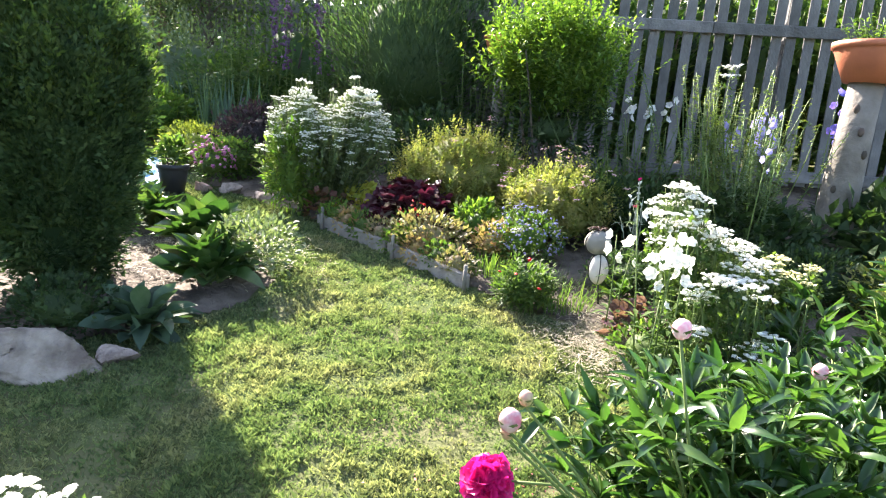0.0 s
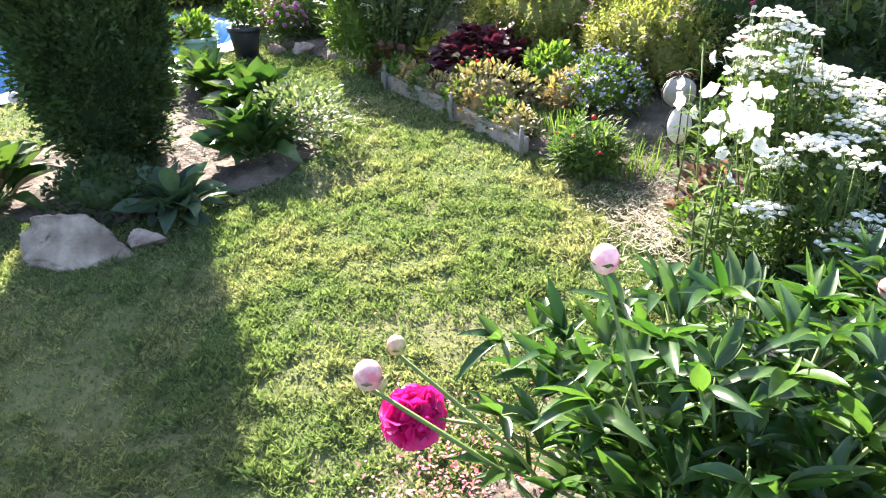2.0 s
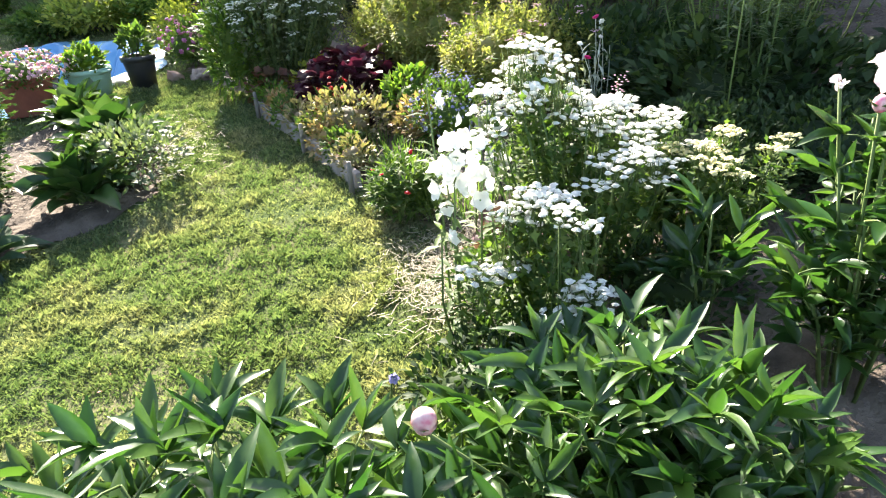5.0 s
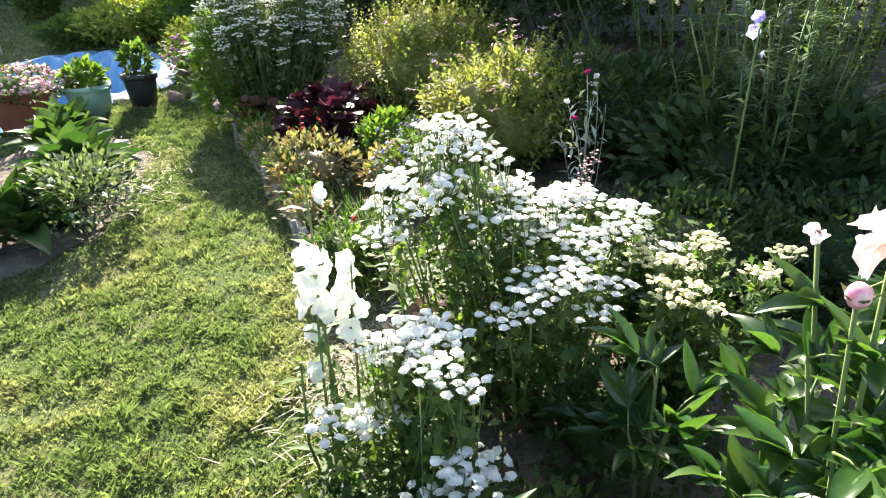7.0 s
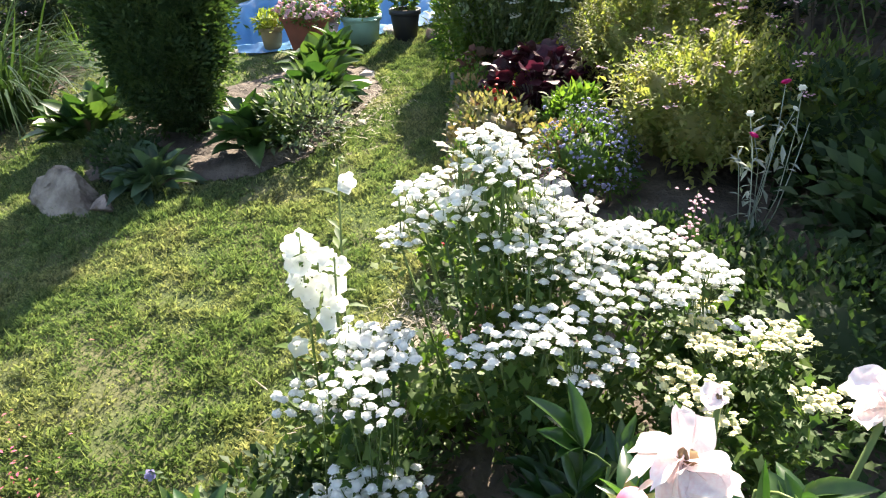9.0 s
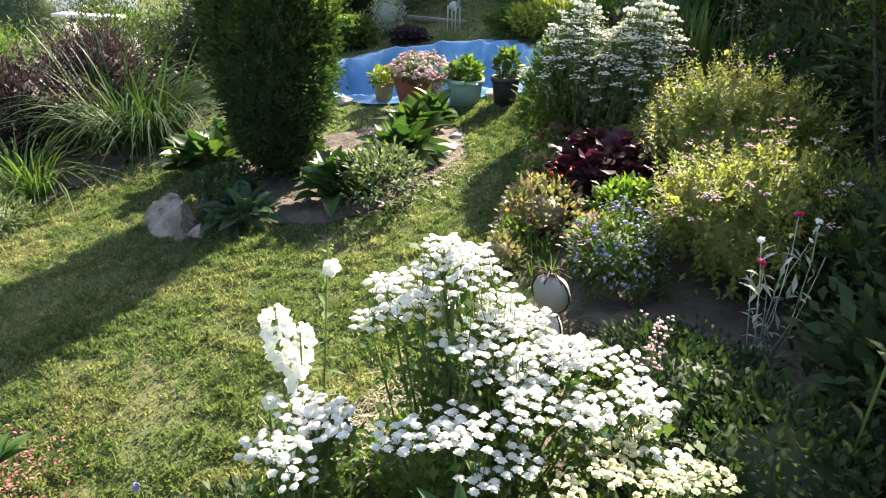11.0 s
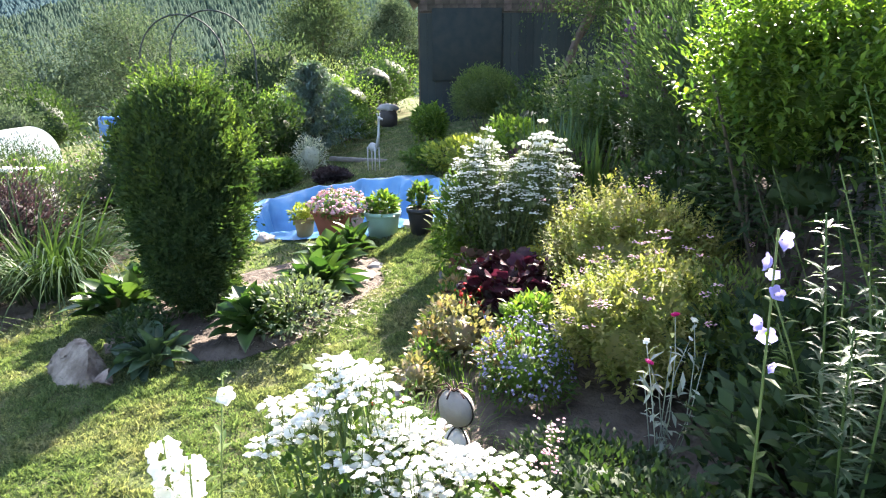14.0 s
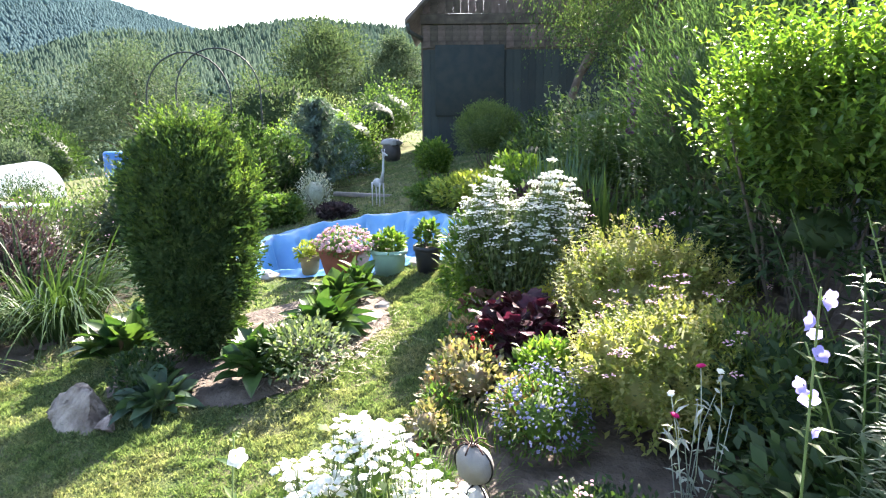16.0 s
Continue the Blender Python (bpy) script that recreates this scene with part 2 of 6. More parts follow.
# ---------------------------------------------------------------- ground, beds, lawn
M_GROUND = mat("turf_soil", (0.070, 0.10, 0.035), 0.95, (0.13, 0.125, 0.065), 2.2, bump=0.6, bscale=40, spread=0.0, spec=0.05)
M_SOIL = mat("garden_soil", (0.050, 0.038, 0.028), 0.95, (0.150, 0.118, 0.090), 5.0, bump=0.9, bscale=35, spread=0.0)
M_GRASS = leafmat("grass_blades", (0.110, 0.152, 0.072), (0.26, 0.245, 0.155), trans=0.42, rough=0.5, spread=0.5, scale=2.6, tcol=(1.25, 1.4, 0.7))
M_GRASS.node_tree.nodes["Color Ramp"].color_ramp.elements[0].position = 0.46
M_GRASS.node_tree.nodes["Color Ramp"].color_ramp.elements[1].position = 0.74

BED_R = [(0.25, 3.60), (-0.35, 4.10), (-1.0, 4.60), (-1.35, 4.95), (-1.9, 5.2), (-2.35, 5.5), (-2.6, 6.3), (-3.4, 6.6), (-3.6, 8.5), (6, 8.5),
         (6, 0.3), (3, 0.2), (1.0, 0.35), (0.47, 0.75), (0.40, 1.30), (0.54, 1.62), (0.82, 1.80), (1.0, 2.04), (1.1, 2.2), (1.05, 2.75), (0.85, 3.2)]
BED_T = [(-2.7, 2.8), (-2.2, 2.5), (-1.75, 2.4), (-1.25, 2.7), (-0.95, 3.05), (-0.88, 3.45), (-1.2, 3.95), (-1.5, 4.35), (-2.1, 4.55), (-2.6, 4.3), (-2.7, 3.5)]
BED_L = [(-1.8, 0.7), (-2.5, 1.4), (-2.9, 1.95), (-3.4, 2.25), (-4.6, 3.0), (-5.4, 3.9), (-9, 4.0), (-9, -2.5), (-3, -2.5)]

PIT = (-4.15, 5.05)


def pit_r(a):
    """Radius of the pond's rim by direction."""
    k = np.radians([-180, -146, -103, -39, 0, 20, 61, 138, 180])
    return np.interp((np.asarray(a) + math.pi) % (2 * math.pi) - math.pi, k, [1.4, 1.33, 1.13, 1.03, 1.2, 1.42, 1.25, 1.42, 1.4])


def in_pit(x, y, s):
    return np.hypot(x - PIT[0], y - PIT[1]) < s * pit_r(np.arctan2(y - PIT[1], x - PIT[0]))


rings = np.concatenate([np.linspace(0, 14, 117)[1:], 14 * 1.13 ** np.arange(1, 43)])
ga = np.linspace(0, 2 * math.pi, 289)[:-1]
gx_ = np.concatenate([[0.0], (rings[:, None] * np.cos(ga)).ravel() - 1.0])
gy_ = np.concatenate([[3.0], (rings[:, None] * np.sin(ga)).ravel() + 3.0])
gx_[0] = -1.0
GV = np.column_stack([gx_, gy_, gz(gx_, gy_)])
NA = len(ga)
GF = [(1 + i * NA + k, 1 + (i + 1) * NA + k, 1 + (i + 1) * NA + (k + 1) % NA, 1 + i * NA + (k + 1) % NA) for i in range(len(rings) - 1) for k in range(NA)]
GT = [(0, 1 + k, 1 + (k + 1) % NA) for k in range(NA)]
GF, GT = np.array(GF), np.array(GT)
GF = GF[~in_pit(GV[:, 0], GV[:, 1], 1.03)[GF].any(1)]
ground = single("ground", (GV, [GF, GT]), M_GROUND, pose(0, 0, 0), "sloping mown garden lawn running down to a wooded valley", "ground", kind="structure")
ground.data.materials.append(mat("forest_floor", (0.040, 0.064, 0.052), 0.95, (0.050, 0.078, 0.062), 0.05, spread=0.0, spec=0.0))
mid_r = np.hypot(*GV[GF].mean(1)[:, :2].T)
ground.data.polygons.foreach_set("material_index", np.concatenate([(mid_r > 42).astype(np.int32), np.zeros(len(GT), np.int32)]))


def bed(name, poly, label, step=0.05, lift=0.022, seed=1):
    p = np.array(poly)
    xs = np.arange(p[:, 0].min(), p[:, 0].max() + step, step)
    ys = np.arange(p[:, 1].min(), p[:, 1].max() + step, step)
    X, Y = np.meshgrid(xs, ys)
    X, Y = X.ravel(), Y.ravel()
    ins = inside(poly, X, Y)
    q = np.random.default_rng(seed)
    edge = np.ones(len(X))
    for dx, dy in ((0.12, 0), (-0.12, 0), (0, 0.12), (0, -0.12)):
        edge *= np.where(inside(poly, X + dx, Y + dy), 1, 0.15)
    Z = gz(X, Y) + 0.006 + lift * edge + edge * (0.012 * np.sin(X * 9 + 1.3 * np.sin(Y * 7)) + q.normal(size=len(X)) * 0.006)
    nx = len(xs)
    i = np.arange(len(X)).reshape(len(ys), nx)
    quads = np.stack([i[:-1, :-1], i[:-1, 1:], i[1:, 1:], i[1:, :-1]], -1).reshape(-1, 4)
    quads = quads[ins[quads].all(1)]
    used, inv = np.unique(quads, return_inverse=True)
    V = np.column_stack([X, Y, Z])[used]
    return single(name, (V, [inv.reshape(-1, 4)]), M_SOIL, pose(0, 0, 0), label, "flower bed", kind="structure")


bed("flower_bed_fence", BED_R, "crumbly dark soil of the flower bed along the fence", 0.05)
bed("flower_bed_thuja", BED_T, "bare brown soil round the thuja and hostas", 0.04, seed=2)
bed("flower_bed_shrubs", BED_L, "dark soil under the shrub border", 0.08, seed=3)


def turf(name, n, x0, x1, y0, y1, h, w, label, seed):
    q = np.random.default_rng(seed)
    x, y = q.uniform(x0, x1, n), q.uniform(y0, y1, n)
    keep = ~(inside(BED_R, x, y) | inside(BED_T, x, y) | inside(BED_L, x, y)) & ~in_pit(x, y, 1.12)
    # thin, dry spots
    dry = 0.6 * patchy(x, y, 3.2, 79) + 0.4 * patchy(x, y, 9, 80)
    keep &= q.random(n) < np.where(dry > 0.62, 0.4, 1.0)
    x, y, dry = x[keep], y[keep], dry[keep]
    tuft = 0.05 + 0.55 * patchy(x, y, 6, 77) + 1.6 * patchy(x, y, 20, 78) ** 1.5
    n = len(x)
    a = q.uniform(0, 2 * math.pi, n)
    lean = q.uniform(0.2, 2.0, n)
    d = np.column_stack([np.cos(a) * lean, np.sin(a) * lean, np.ones(n)])
    L = h * (0.45 + 0.8 * q.random(n)) * tuft.clip(0.4)
    R = frames(d, np.column_stack([np.cos(a + 1.5), np.sin(a + 1.5), np.full(n, 0.2)]))
    T = (np.array([(-0.5, 0, 0), (0.5, 0, 0), (0.1, 1, 0)], float), [np.array([(0, 1, 2)])])
    wide = q.random(n) < 0.33                # broad clover-like leaves among the blades
    W_ = np.where(wide, w * 1.9, w * 0.9) * q.uniform(0.6, 1.3, n)
    L = np.where(wide, L * 0.55, L)
    V, F = scatter(T, np.column_stack([x, y, gz(x, y) - 0.003 + np.where(wide, 0.012 * tuft, 0)]), R, np.column_stack([W_, L, L]))
    return single(name, (V, F), M_GRASS, pose(0, 0, 0), label, "grass", kind="stuff")


turf("lawn_grass", 420000, -2.6, 1.2, 0.0, 5.4, 0.036, 0.0070, "short mown lawn grass with dry yellowed patches", 11)
turf("lawn_grass", 190000, -12.5, -2.3, -0.5, 11.5, 0.05, 0.011, "short mown lawn grass beside the border", 12)
turf("lawn_grass", 60000, -2.6, 1.2, -3.5, 0.0, 0.036, 0.008, "short mown lawn grass", 13)

# ---------------------------------------------------------------- edging, rock, slabs
M_PLANK = mat("weathered_plank", (0.30, 0.27, 0.235), 0.85, (0.19, 0.17, 0.15), 9, bump=0.5, bscale=50)
M_STONE = mat("pale_stone", (0.36, 0.30, 0.24), 0.9, (0.15, 0.115, 0.09), 9, bump=1.0, bscale=16, bdist=0.06)
M_SLAB = mat("pale_slab", (0.55, 0.50, 0.45), 0.9, (0.36, 0.31, 0.27), 9, bump=0.5, bscale=40)
edging = thing("bed_edging", -0.4, 4.1, "weathered grey boards edging the flower bed", "edging")
for a, b in (((0.24, 3.60), (-0.34, 4.08)), ((-0.36, 4.10), (-0.98, 4.58))):
    mx_, my_ = (a[0] + b[0]) / 2, (a[1] + b[1]) / 2
    ln = math.hypot(b[0] - a[0], b[1] - a[1])
    V, F = box(ln, 0.032, 0.13, 0.005, turn=math.atan2(b[1] - a[1], b[0] - a[0]))
    V = V + np.array((mx_ + 0.4, my_ - 4.1, 0.03))
    V[:, 2] += gz(V[:, 0] - 0.4, V[:, 1] + 4.1) - g(-0.4, 4.1)
    part("board", (V, F), M_PLANK, edging, smooth=False)
for px_, py_ in ((-0.30, 4.0), (0.22, 3.555), (-0.93, 4.50)):
    V, F = tube([(0, 0, -0.05), (0, 0, 0.08), (0, 0, 0.17)], [0.014, 0.014, 0.012], 6)
    part("peg", (V + np.array((px_ + 0.4, py_ - 4.1, g(px_, py_) - g(-0.4, 4.1))), F), M_PLANK, edging)


def rock(x, y, r, seed, label, name="rock", m=M_STONE, amp=0.3, turn=0.0, sink=0.3):
    V, F = blob((1, 1, 1), seed, 30, 46, amp, 2.2)
    q = np.random.default_rng(seed)
    for _ in range(16):  # broken facets
        n = unit(q.normal(size=3) + np.array((0, 0, 0.45)))
        d = V @ n
        lim = np.quantile(d, q.uniform(0.76, 0.9))
        V = V - 0.97 * np.clip(d - lim, 0, None)[:, None] * n
    V = V * (1 + 0.09 * np.abs(lump(unit(V), seed + 1, 7)) + 0.035 * lump(unit(V), seed + 2, 22))[:, None]
    V = V / np.abs(V).max(0) * np.array(r)
    return single(name, (V, F), m, pose(x, y, g(x, y) + r[2] * (1 - 2 * sink) * 0.5, 0, 0, turn), label, "stone")


rock(-1.50, 2.36, (0.30, 0.23, 0.135), 3, "pale rough boulder on the lawn beside the thuja", turn=20)
rock(-1.25, 2.44, (0.13, 0.09, 0.06), 8, "small pale stone beside the boulder")
rock(-1.76, 4.28, (0.20, 0.15, 0.035), 5, "flat pale flagstone at the lawn's edge", "flagstone", M_SLAB, 0.2)
rock(-1.90, 4.46, (0.13, 0.10, 0.03), 6, "flat pale flagstone at the lawn's edge", "flagstone", M_SLAB, 0.2)
rock(-1.10, 3.92, (0.10, 0.06, 0.025), 15, "flat pale flagstone at the lawn's edge", "flagstone", M_SLAB, 0.2)
rock(-1.60, 5.10, (0.34, 0.10, 0.07), 9, "grey kerb stone half sunk at the bed's edge", "kerb_stone", M_STONE, 0.1, turn=-28)
rock(-1.98, 5.28, (0.12, 0.10, 0.08), 10, "grey edging stone beside the black pot", "edging_stone")
rock(-2.22, 5.28, (0.09, 0.07, 0.09), 12, "pinkish broken brick stone beside the black pot", "edging_stone", mat("pinkish_stone", (0.45, 0.27, 0.21), 0.9, (0.3, 0.2, 0.17), 8, bump=0.5))

# dry straw on the bare patch
M_STRAW = leafmat("dry_straw", (0.40, 0.36, 0.28), (0.26, 0.23, 0.17), trans=0.15, rough=0.8, spread=0.3)
q = np.random.default_rng(5)
n = 2200
sx, sy = 0.97 + q.normal(size=n) * 0.13, 3.0 + q.normal(size=n) * 0.16
sa = q.uniform(0, 6.3, n)
single("straw", scatter(STRIP, np.column_stack([sx, sy, gz(sx, sy) + 0.03 + q.random(n) * 0.02]), frames(np.column_stack([np.cos(sa), np.sin(sa), q.normal(size=n) * 0.2])),
       np.column_stack([np.full(n, 0.004), q.uniform(0.03, 0.08, n), np.full(n, 0.05)])), M_STRAW, pose(0, 0, 0), "dry straw mulch on bare ground", "straw", kind="stuff")
sx, sy = -1.5 + q.normal(size=n) * 0.3, 3.75 + q.normal(size=n) * 0.25
single("straw", scatter(STRIP, np.column_stack([sx, sy, gz(sx, sy) + 0.045 + q.random(n) * 0.02]), frames(np.column_stack([np.cos(sa), np.sin(sa), q.normal(size=n) * 0.2])),
       np.column_stack([np.full(n, 0.005), q.uniform(0.03, 0.08, n), np.full(n, 0.05)])), M_STRAW, pose(0, 0, 0), "dry grass clippings on the soil round the hostas", "straw", kind="stuff")

# ---------------------------------------------------------------- fence, post
M_FENCE = mat("grey_fence_wood", (0.16, 0.156, 0.150), 0.9, (0.095, 0.092, 0.088), 7, bump=0.6, bscale=45, spread=0.22)


def fence(a, b, pitch, width, top, label):
    a, b = np.array(a), np.array(b)
    ln = float(np.hypot(*(b - a)))
    turn = math.atan2(b[1] - a[1], b[0] - a[0])
    root = thing("fence", *((a + b) / 2), label, "fence", kind="")
    z0 = g(*((a + b) / 2))
    V, F = box(width, 0.022, 1.0, 0.003, (0, 0, 0.5))
    slat = mesh("slat", V, F, M_FENCE, False)
    q = np.random.default_rng(21)
    u = np.array((math.cos(turn), math.sin(turn)))
    for i in range(int(ln / pitch)):
        c = a + u * (i + 0.5) * pitch
        h = top + q.normal() * 0.025
        R = np.array(Euler((q.normal() * 0.006, q.normal() * 0.012, turn)).to_matrix())
        o = c - (a + b) / 2
        ob = new("slat", slat)
        ob.parent = root
        ob.matrix_local = Matrix([[R[r][0], R[r][1], R[r][2] * h, (o[0], o[1], g(*c) - z0 + 0.12)[r]] for r in range(3)] + [[0, 0, 0, 1]])
    nrm = np.array((-u[1], u[0]))
    for zr in (0.22, 1.62):
        pts = [(a + u * ln * k / 4) for k in range(5)]
        for k in range(4):
            c = (pts[k] + pts[k + 1]) / 2 - nrm * 0.035
            V, F = box(ln / 4 - 0.004, 0.045, 0.11, 0.006, turn=turn)
            o = c - (a + b) / 2
            V = V + np.array((o[0], o[1], zr))
            V[:, 2] += gz(V[:, 0] + (a + b)[0] / 2, V[:, 1] + (a + b)[1] / 2) - z0
            part("rail", (V, F), M_FENCE, root, smooth=False)
    for k in range(int(ln / 2.4) + 1):
        c = a + u * min(ln, 0.02 + k * 2.4) + nrm * 0.07
        o = c - (a + b) / 2
        V, F = box(0.1, 0.1, top + 0.1, 0.008, (0, 0, (top + 0.1) / 2 - 0.1), turn)
        part("post", (V + np.array((o[0], o[1], g(*c) - z0)), F), M_FENCE, root, smooth=False)
    return root


fence((0.6, 6.75), (7.2, 6.95), 0.168, 0.098, 1.95, "tall weathered grey slatted wooden fence behind the bed")
fence((-5.6, 11.6), (0.55, 6.78), 0.13, 0.06, 1.7, "old weathered picket fence behind tall flowers")

M_TRUNKWOOD = mat("bare_log", (0.25, 0.22, 0.19), 0.85, (0.15, 0.13, 0.11), 7, bump=0.6, bscale=24)
M_TERRA = mat("terracotta_plastic", (0.46, 0.16, 0.075), 0.55, (0.38, 0.13, 0.065), 8, bump=0.1)
POST = (2.72, 4.68)
post = thing("log_post", *POST, "bare grey log post carrying a flower pot", "post")
V, F = tube([(0, 0, -0.1), (0.01, 0, 0.3), (0.02, 0, 0.75), (0.04, 0, 1.28)], [0.15, 0.13, 0.115, 0.105], 18)
V[:, :2] *= (1 + 0.06 * lump(unit(V + 1e-6), 4, 4))[:, None]
part("trunk", (V, F), M_TRUNKWOOD, post)
for kz, ka in ((0.95, -1.7), (0.8, -1.2), (0.55, -2.4), (1.1, -2.2)):
    V, F = blob((0.022, 0.022, 0.03), 3, 6, 8, 0.1)
    part("knot", (V + np.array((0.03 * kz + 0.115 * math.cos(ka), 0.115 * math.sin(ka), kz)), F), mat("dark_knot", (0.09, 0.07, 0.055), 0.9), post)


def pot(x, y, r, h, label, m, name="plant_pot", z=None, taper=0.74, rim=0.02):
    root = thing(name, x, y, label, "plant pot", z=z)
    prof = [(0.0, 0.0), (r * taper, 0.0), (r * 0.97, h * 0.82), (r * 0.97, h * 0.83), (r + rim * 0.4, h * 0.84), (r + rim * 0.5, h), (r - 0.012, h), (r - 0.014, h * 0.86), (0.0, h * 0.86)]
    part("body", lathe(prof, 28), m, root)
    s = blob((r * 0.9, r * 0.9, 0.02), 2, 6, 16, 0.2)
    part("soil", (s[0] + np.array((0, 0, h * 0.87)), s[1]), M_SOIL, root)
    return root


pot(POST[0] + 0.09, POST[1], 0.29, 0.26, "terracotta coloured bowl pot on the log post", M_TERRA, z=g(*POST) + 1.275, taper=0.66)

# ---------------------------------------------------------------- pond
M_TARP = mat("blue_tarpaulin", (0.22, 0.55, 0.76), 0.30, (0.13, 0.43, 0.68), 3, bump=0.5, bscale=9, spec=0.5)
pond = thing("garden_pond", *PIT, "sunken garden pond pit lined with creased bright blue tarpaulin", "pond")
NS = 150
V, F = [], []
q = np.random.default_rng(31)
ph = q.uniform(0, 6.3, 6)
prof = [(1.17, 0.012, 0.010), (1.10, 0.020, 0.020), (1.03, 0.035, 0.030), (0.99, 0.025, 0.035), (0.96, -0.06, 0.09), (0.92, -0.22, 0.14), (0.88, -0.40, 0.10), (0.80, -0.46, 0.02), (0.4, -0.47, 0.01), (0.0, -0.47, 0.0)]
for r, z, fold in prof:
    for k in range(NS):
        a = 2 * math.pi * k / NS
        w = 0.55 * math.sin(a * 17 + ph[0] + 2.2 * math.sin(a * 3)) + 0.3 * math.sin(a * 29 + ph[1] + math.sin(5 * a)) + 0.25 * math.sin(a * 47 + ph[2])
        rr = r * float(pit_r(a)) + (fold * w * 0.95 if z < 0.02 else 0.5 * fold * w) + (0.06 * math.sin(a * 5 + ph[3]) + 0.04 * math.sin(a * 11 + ph[4]) if r > 1.08 else 0)
        V.append((rr * math.cos(a), rr * math.sin(a), z + (fold * 0.8 * (w + 0.9) if z > 0 else 0)))
for i in range(len(prof) - 1):
    for k in range(NS):
        j = (k + 1) % NS
        F.append((i * NS + k, i * NS + j, (i + 1) * NS + j, (i + 1) * NS + k))
V = ground_at(np.array(V), *PIT)
part("liner", (V, [np.array(F)]), M_TARP, pond)
q = np.random.default_rng(33)
for a in np.radians((-128, -112, -97, -82, -66, 5)):
    r = float(pit_r(a)) * 1.10
    x_, y_ = PIT[0] + r * math.cos(a), PIT[1] + r * math.sin(a)
    rock(x_, y_, (q.uniform(0.11, 0.17), 0.09, 0.07), int(q.integers(50, 90)), "pale stone weighing down the pond liner", "edging_stone", M_SLAB, 0.25, turn=math.degrees(a) + 90)

# ---------------------------------------------------------------- plants: kinds
G = {
    "thuja": leafmat("thuja_sprays", (0.031, 0.062, 0.025), (0.054, 0.090, 0.030), 0.3, 0.7, tcol=(1.3, 1.5, 0.6)),
    "mid": leafmat("green_leaves", (0.060, 0.112, 0.028), (0.090, 0.145, 0.038), 0.45),
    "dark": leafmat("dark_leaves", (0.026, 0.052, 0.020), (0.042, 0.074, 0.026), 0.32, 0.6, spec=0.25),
    "bright": leafmat("bright_leaves", (0.085, 0.155, 0.030), (0.12, 0.19, 0.038), 0.45),
    "lime": leafmat("lime_leaves", (0.19, 0.235, 0.045), (0.26, 0.28, 0.065), 0.42, 0.6, spec=0.2),
    "gold": leafmat("golden_spirea_leaves", (0.190, 0.240, 0.062), (0.310, 0.285, 0.110), 0.5, 0.6, spread=0.28, scale=9, tcol=(1.2, 1.35, 0.6), spec=0.25),
    "grey": leafmat("grey_green_leaves", (0.105, 0.14, 0.075), (0.15, 0.185, 0.10), 0.4, 0.6, spec=0.25),
    "silver": leafmat("silver_leaves", (0.33, 0.36, 0.30), (0.42, 0.44, 0.38), 0.25),
    "blue": leafmat("blue_needles", (0.085, 0.135, 0.125), (0.12, 0.18, 0.16), 0.25, 0.7, spec=0.15),
    "red": leafmat("dark_red_leaves", (0.040, 0.011, 0.018), (0.064, 0.014, 0.023), 0.3, 0.38, tcol=(1.3, 0.8, 0.9), island=False),
    "purple": leafmat("purple_leaves", (0.036, 0.028, 0.030), (0.056, 0.044, 0.044), 0.3, 0.6, tcol=(1.3, 0.9, 0.9), spec=0.22),
    "stem": leafmat("green_stems", (0.09, 0.14, 0.04), (0.12, 0.17, 0.05), 0.0),
    "hosta": leafmat("hosta_leaf", (0.037, 0.080, 0.022), (0.054, 0.102, 0.027), 0.32, 0.34, island=False, spec=0.45),
    "peony": leafmat("peony_leaf", (0.034, 0.084, 0.021), (0.050, 0.108, 0.026), 0.40, 0.28, island=False, spec=0.6),
    "grass": leafmat("strap_leaves", (0.055, 0.105, 0.028), (0.085, 0.14, 0.04), 0.4, 0.42),
}
P_WHITE = mat("white_petals", (0.90, 0.90, 0.87), 0.6, (0.86, 0.86, 0.81), 40, trans=0.5, tcol=(1, 1, 0.95), spread=0.04)
P_CREAM = mat("cream_petals", (0.80, 0.76, 0.45), 0.6, (0.74, 0.66, 0.30), 60, trans=0.2, tcol=(1, 1, 0.8), spread=0.06)
P_LILAC = mat("lilac_petals", (0.42, 0.38, 0.70), 0.6, (0.33, 0.30, 0.62), 20, trans=0.4, tcol=(1.1, 1.1, 1.2), spread=0.06)
P_BLUE = mat("violet_blue_petals", (0.26, 0.25, 0.43), 0.6, (0.40, 0.38, 0.55), 20, trans=0.3, tcol=(1.1, 1.1, 1.2), spread=0.2, island=True)
P_PINK = mat("pale_pink_petals", (0.74, 0.52, 0.55), 0.6, (0.68, 0.40, 0.47), 20, trans=0.3, tcol=(1.1, 1, 1), spread=0.15, island=True)
P_MAGENTA = mat("magenta_petals", (0.66, 0.02, 0.22), 0.5, (0.56, 0.015, 0.17), 20, trans=0.4, tcol=(1.3, 1, 1.1), spread=0.15, island=True)
P_BLUSH = mat("blush_white_petals", (0.90, 0.85, 0.83), 0.55, (0.86, 0.74, 0.73), 14, trans=0.3, tcol=(1.1, 1, 1), spread=0.06, island=True)
P_RED = mat("scarlet_petals", (0.60, 0.03, 0.02), 0.5, (0.5, 0.02, 0.02), 20, trans=0.35, tcol=(1.3, 1, 1), spread=0.1, island=True)
P_BUD = mat("peony_bud_skin", (0.30, 0.34, 0.13), 0.5, (0.55, 0.25, 0.25), 18, trans=0.1)
BARK = mat("brown_bark", (0.13, 0.10, 0.075), 0.9, (0.08, 0.062, 0.05), 12, bump=0.6)

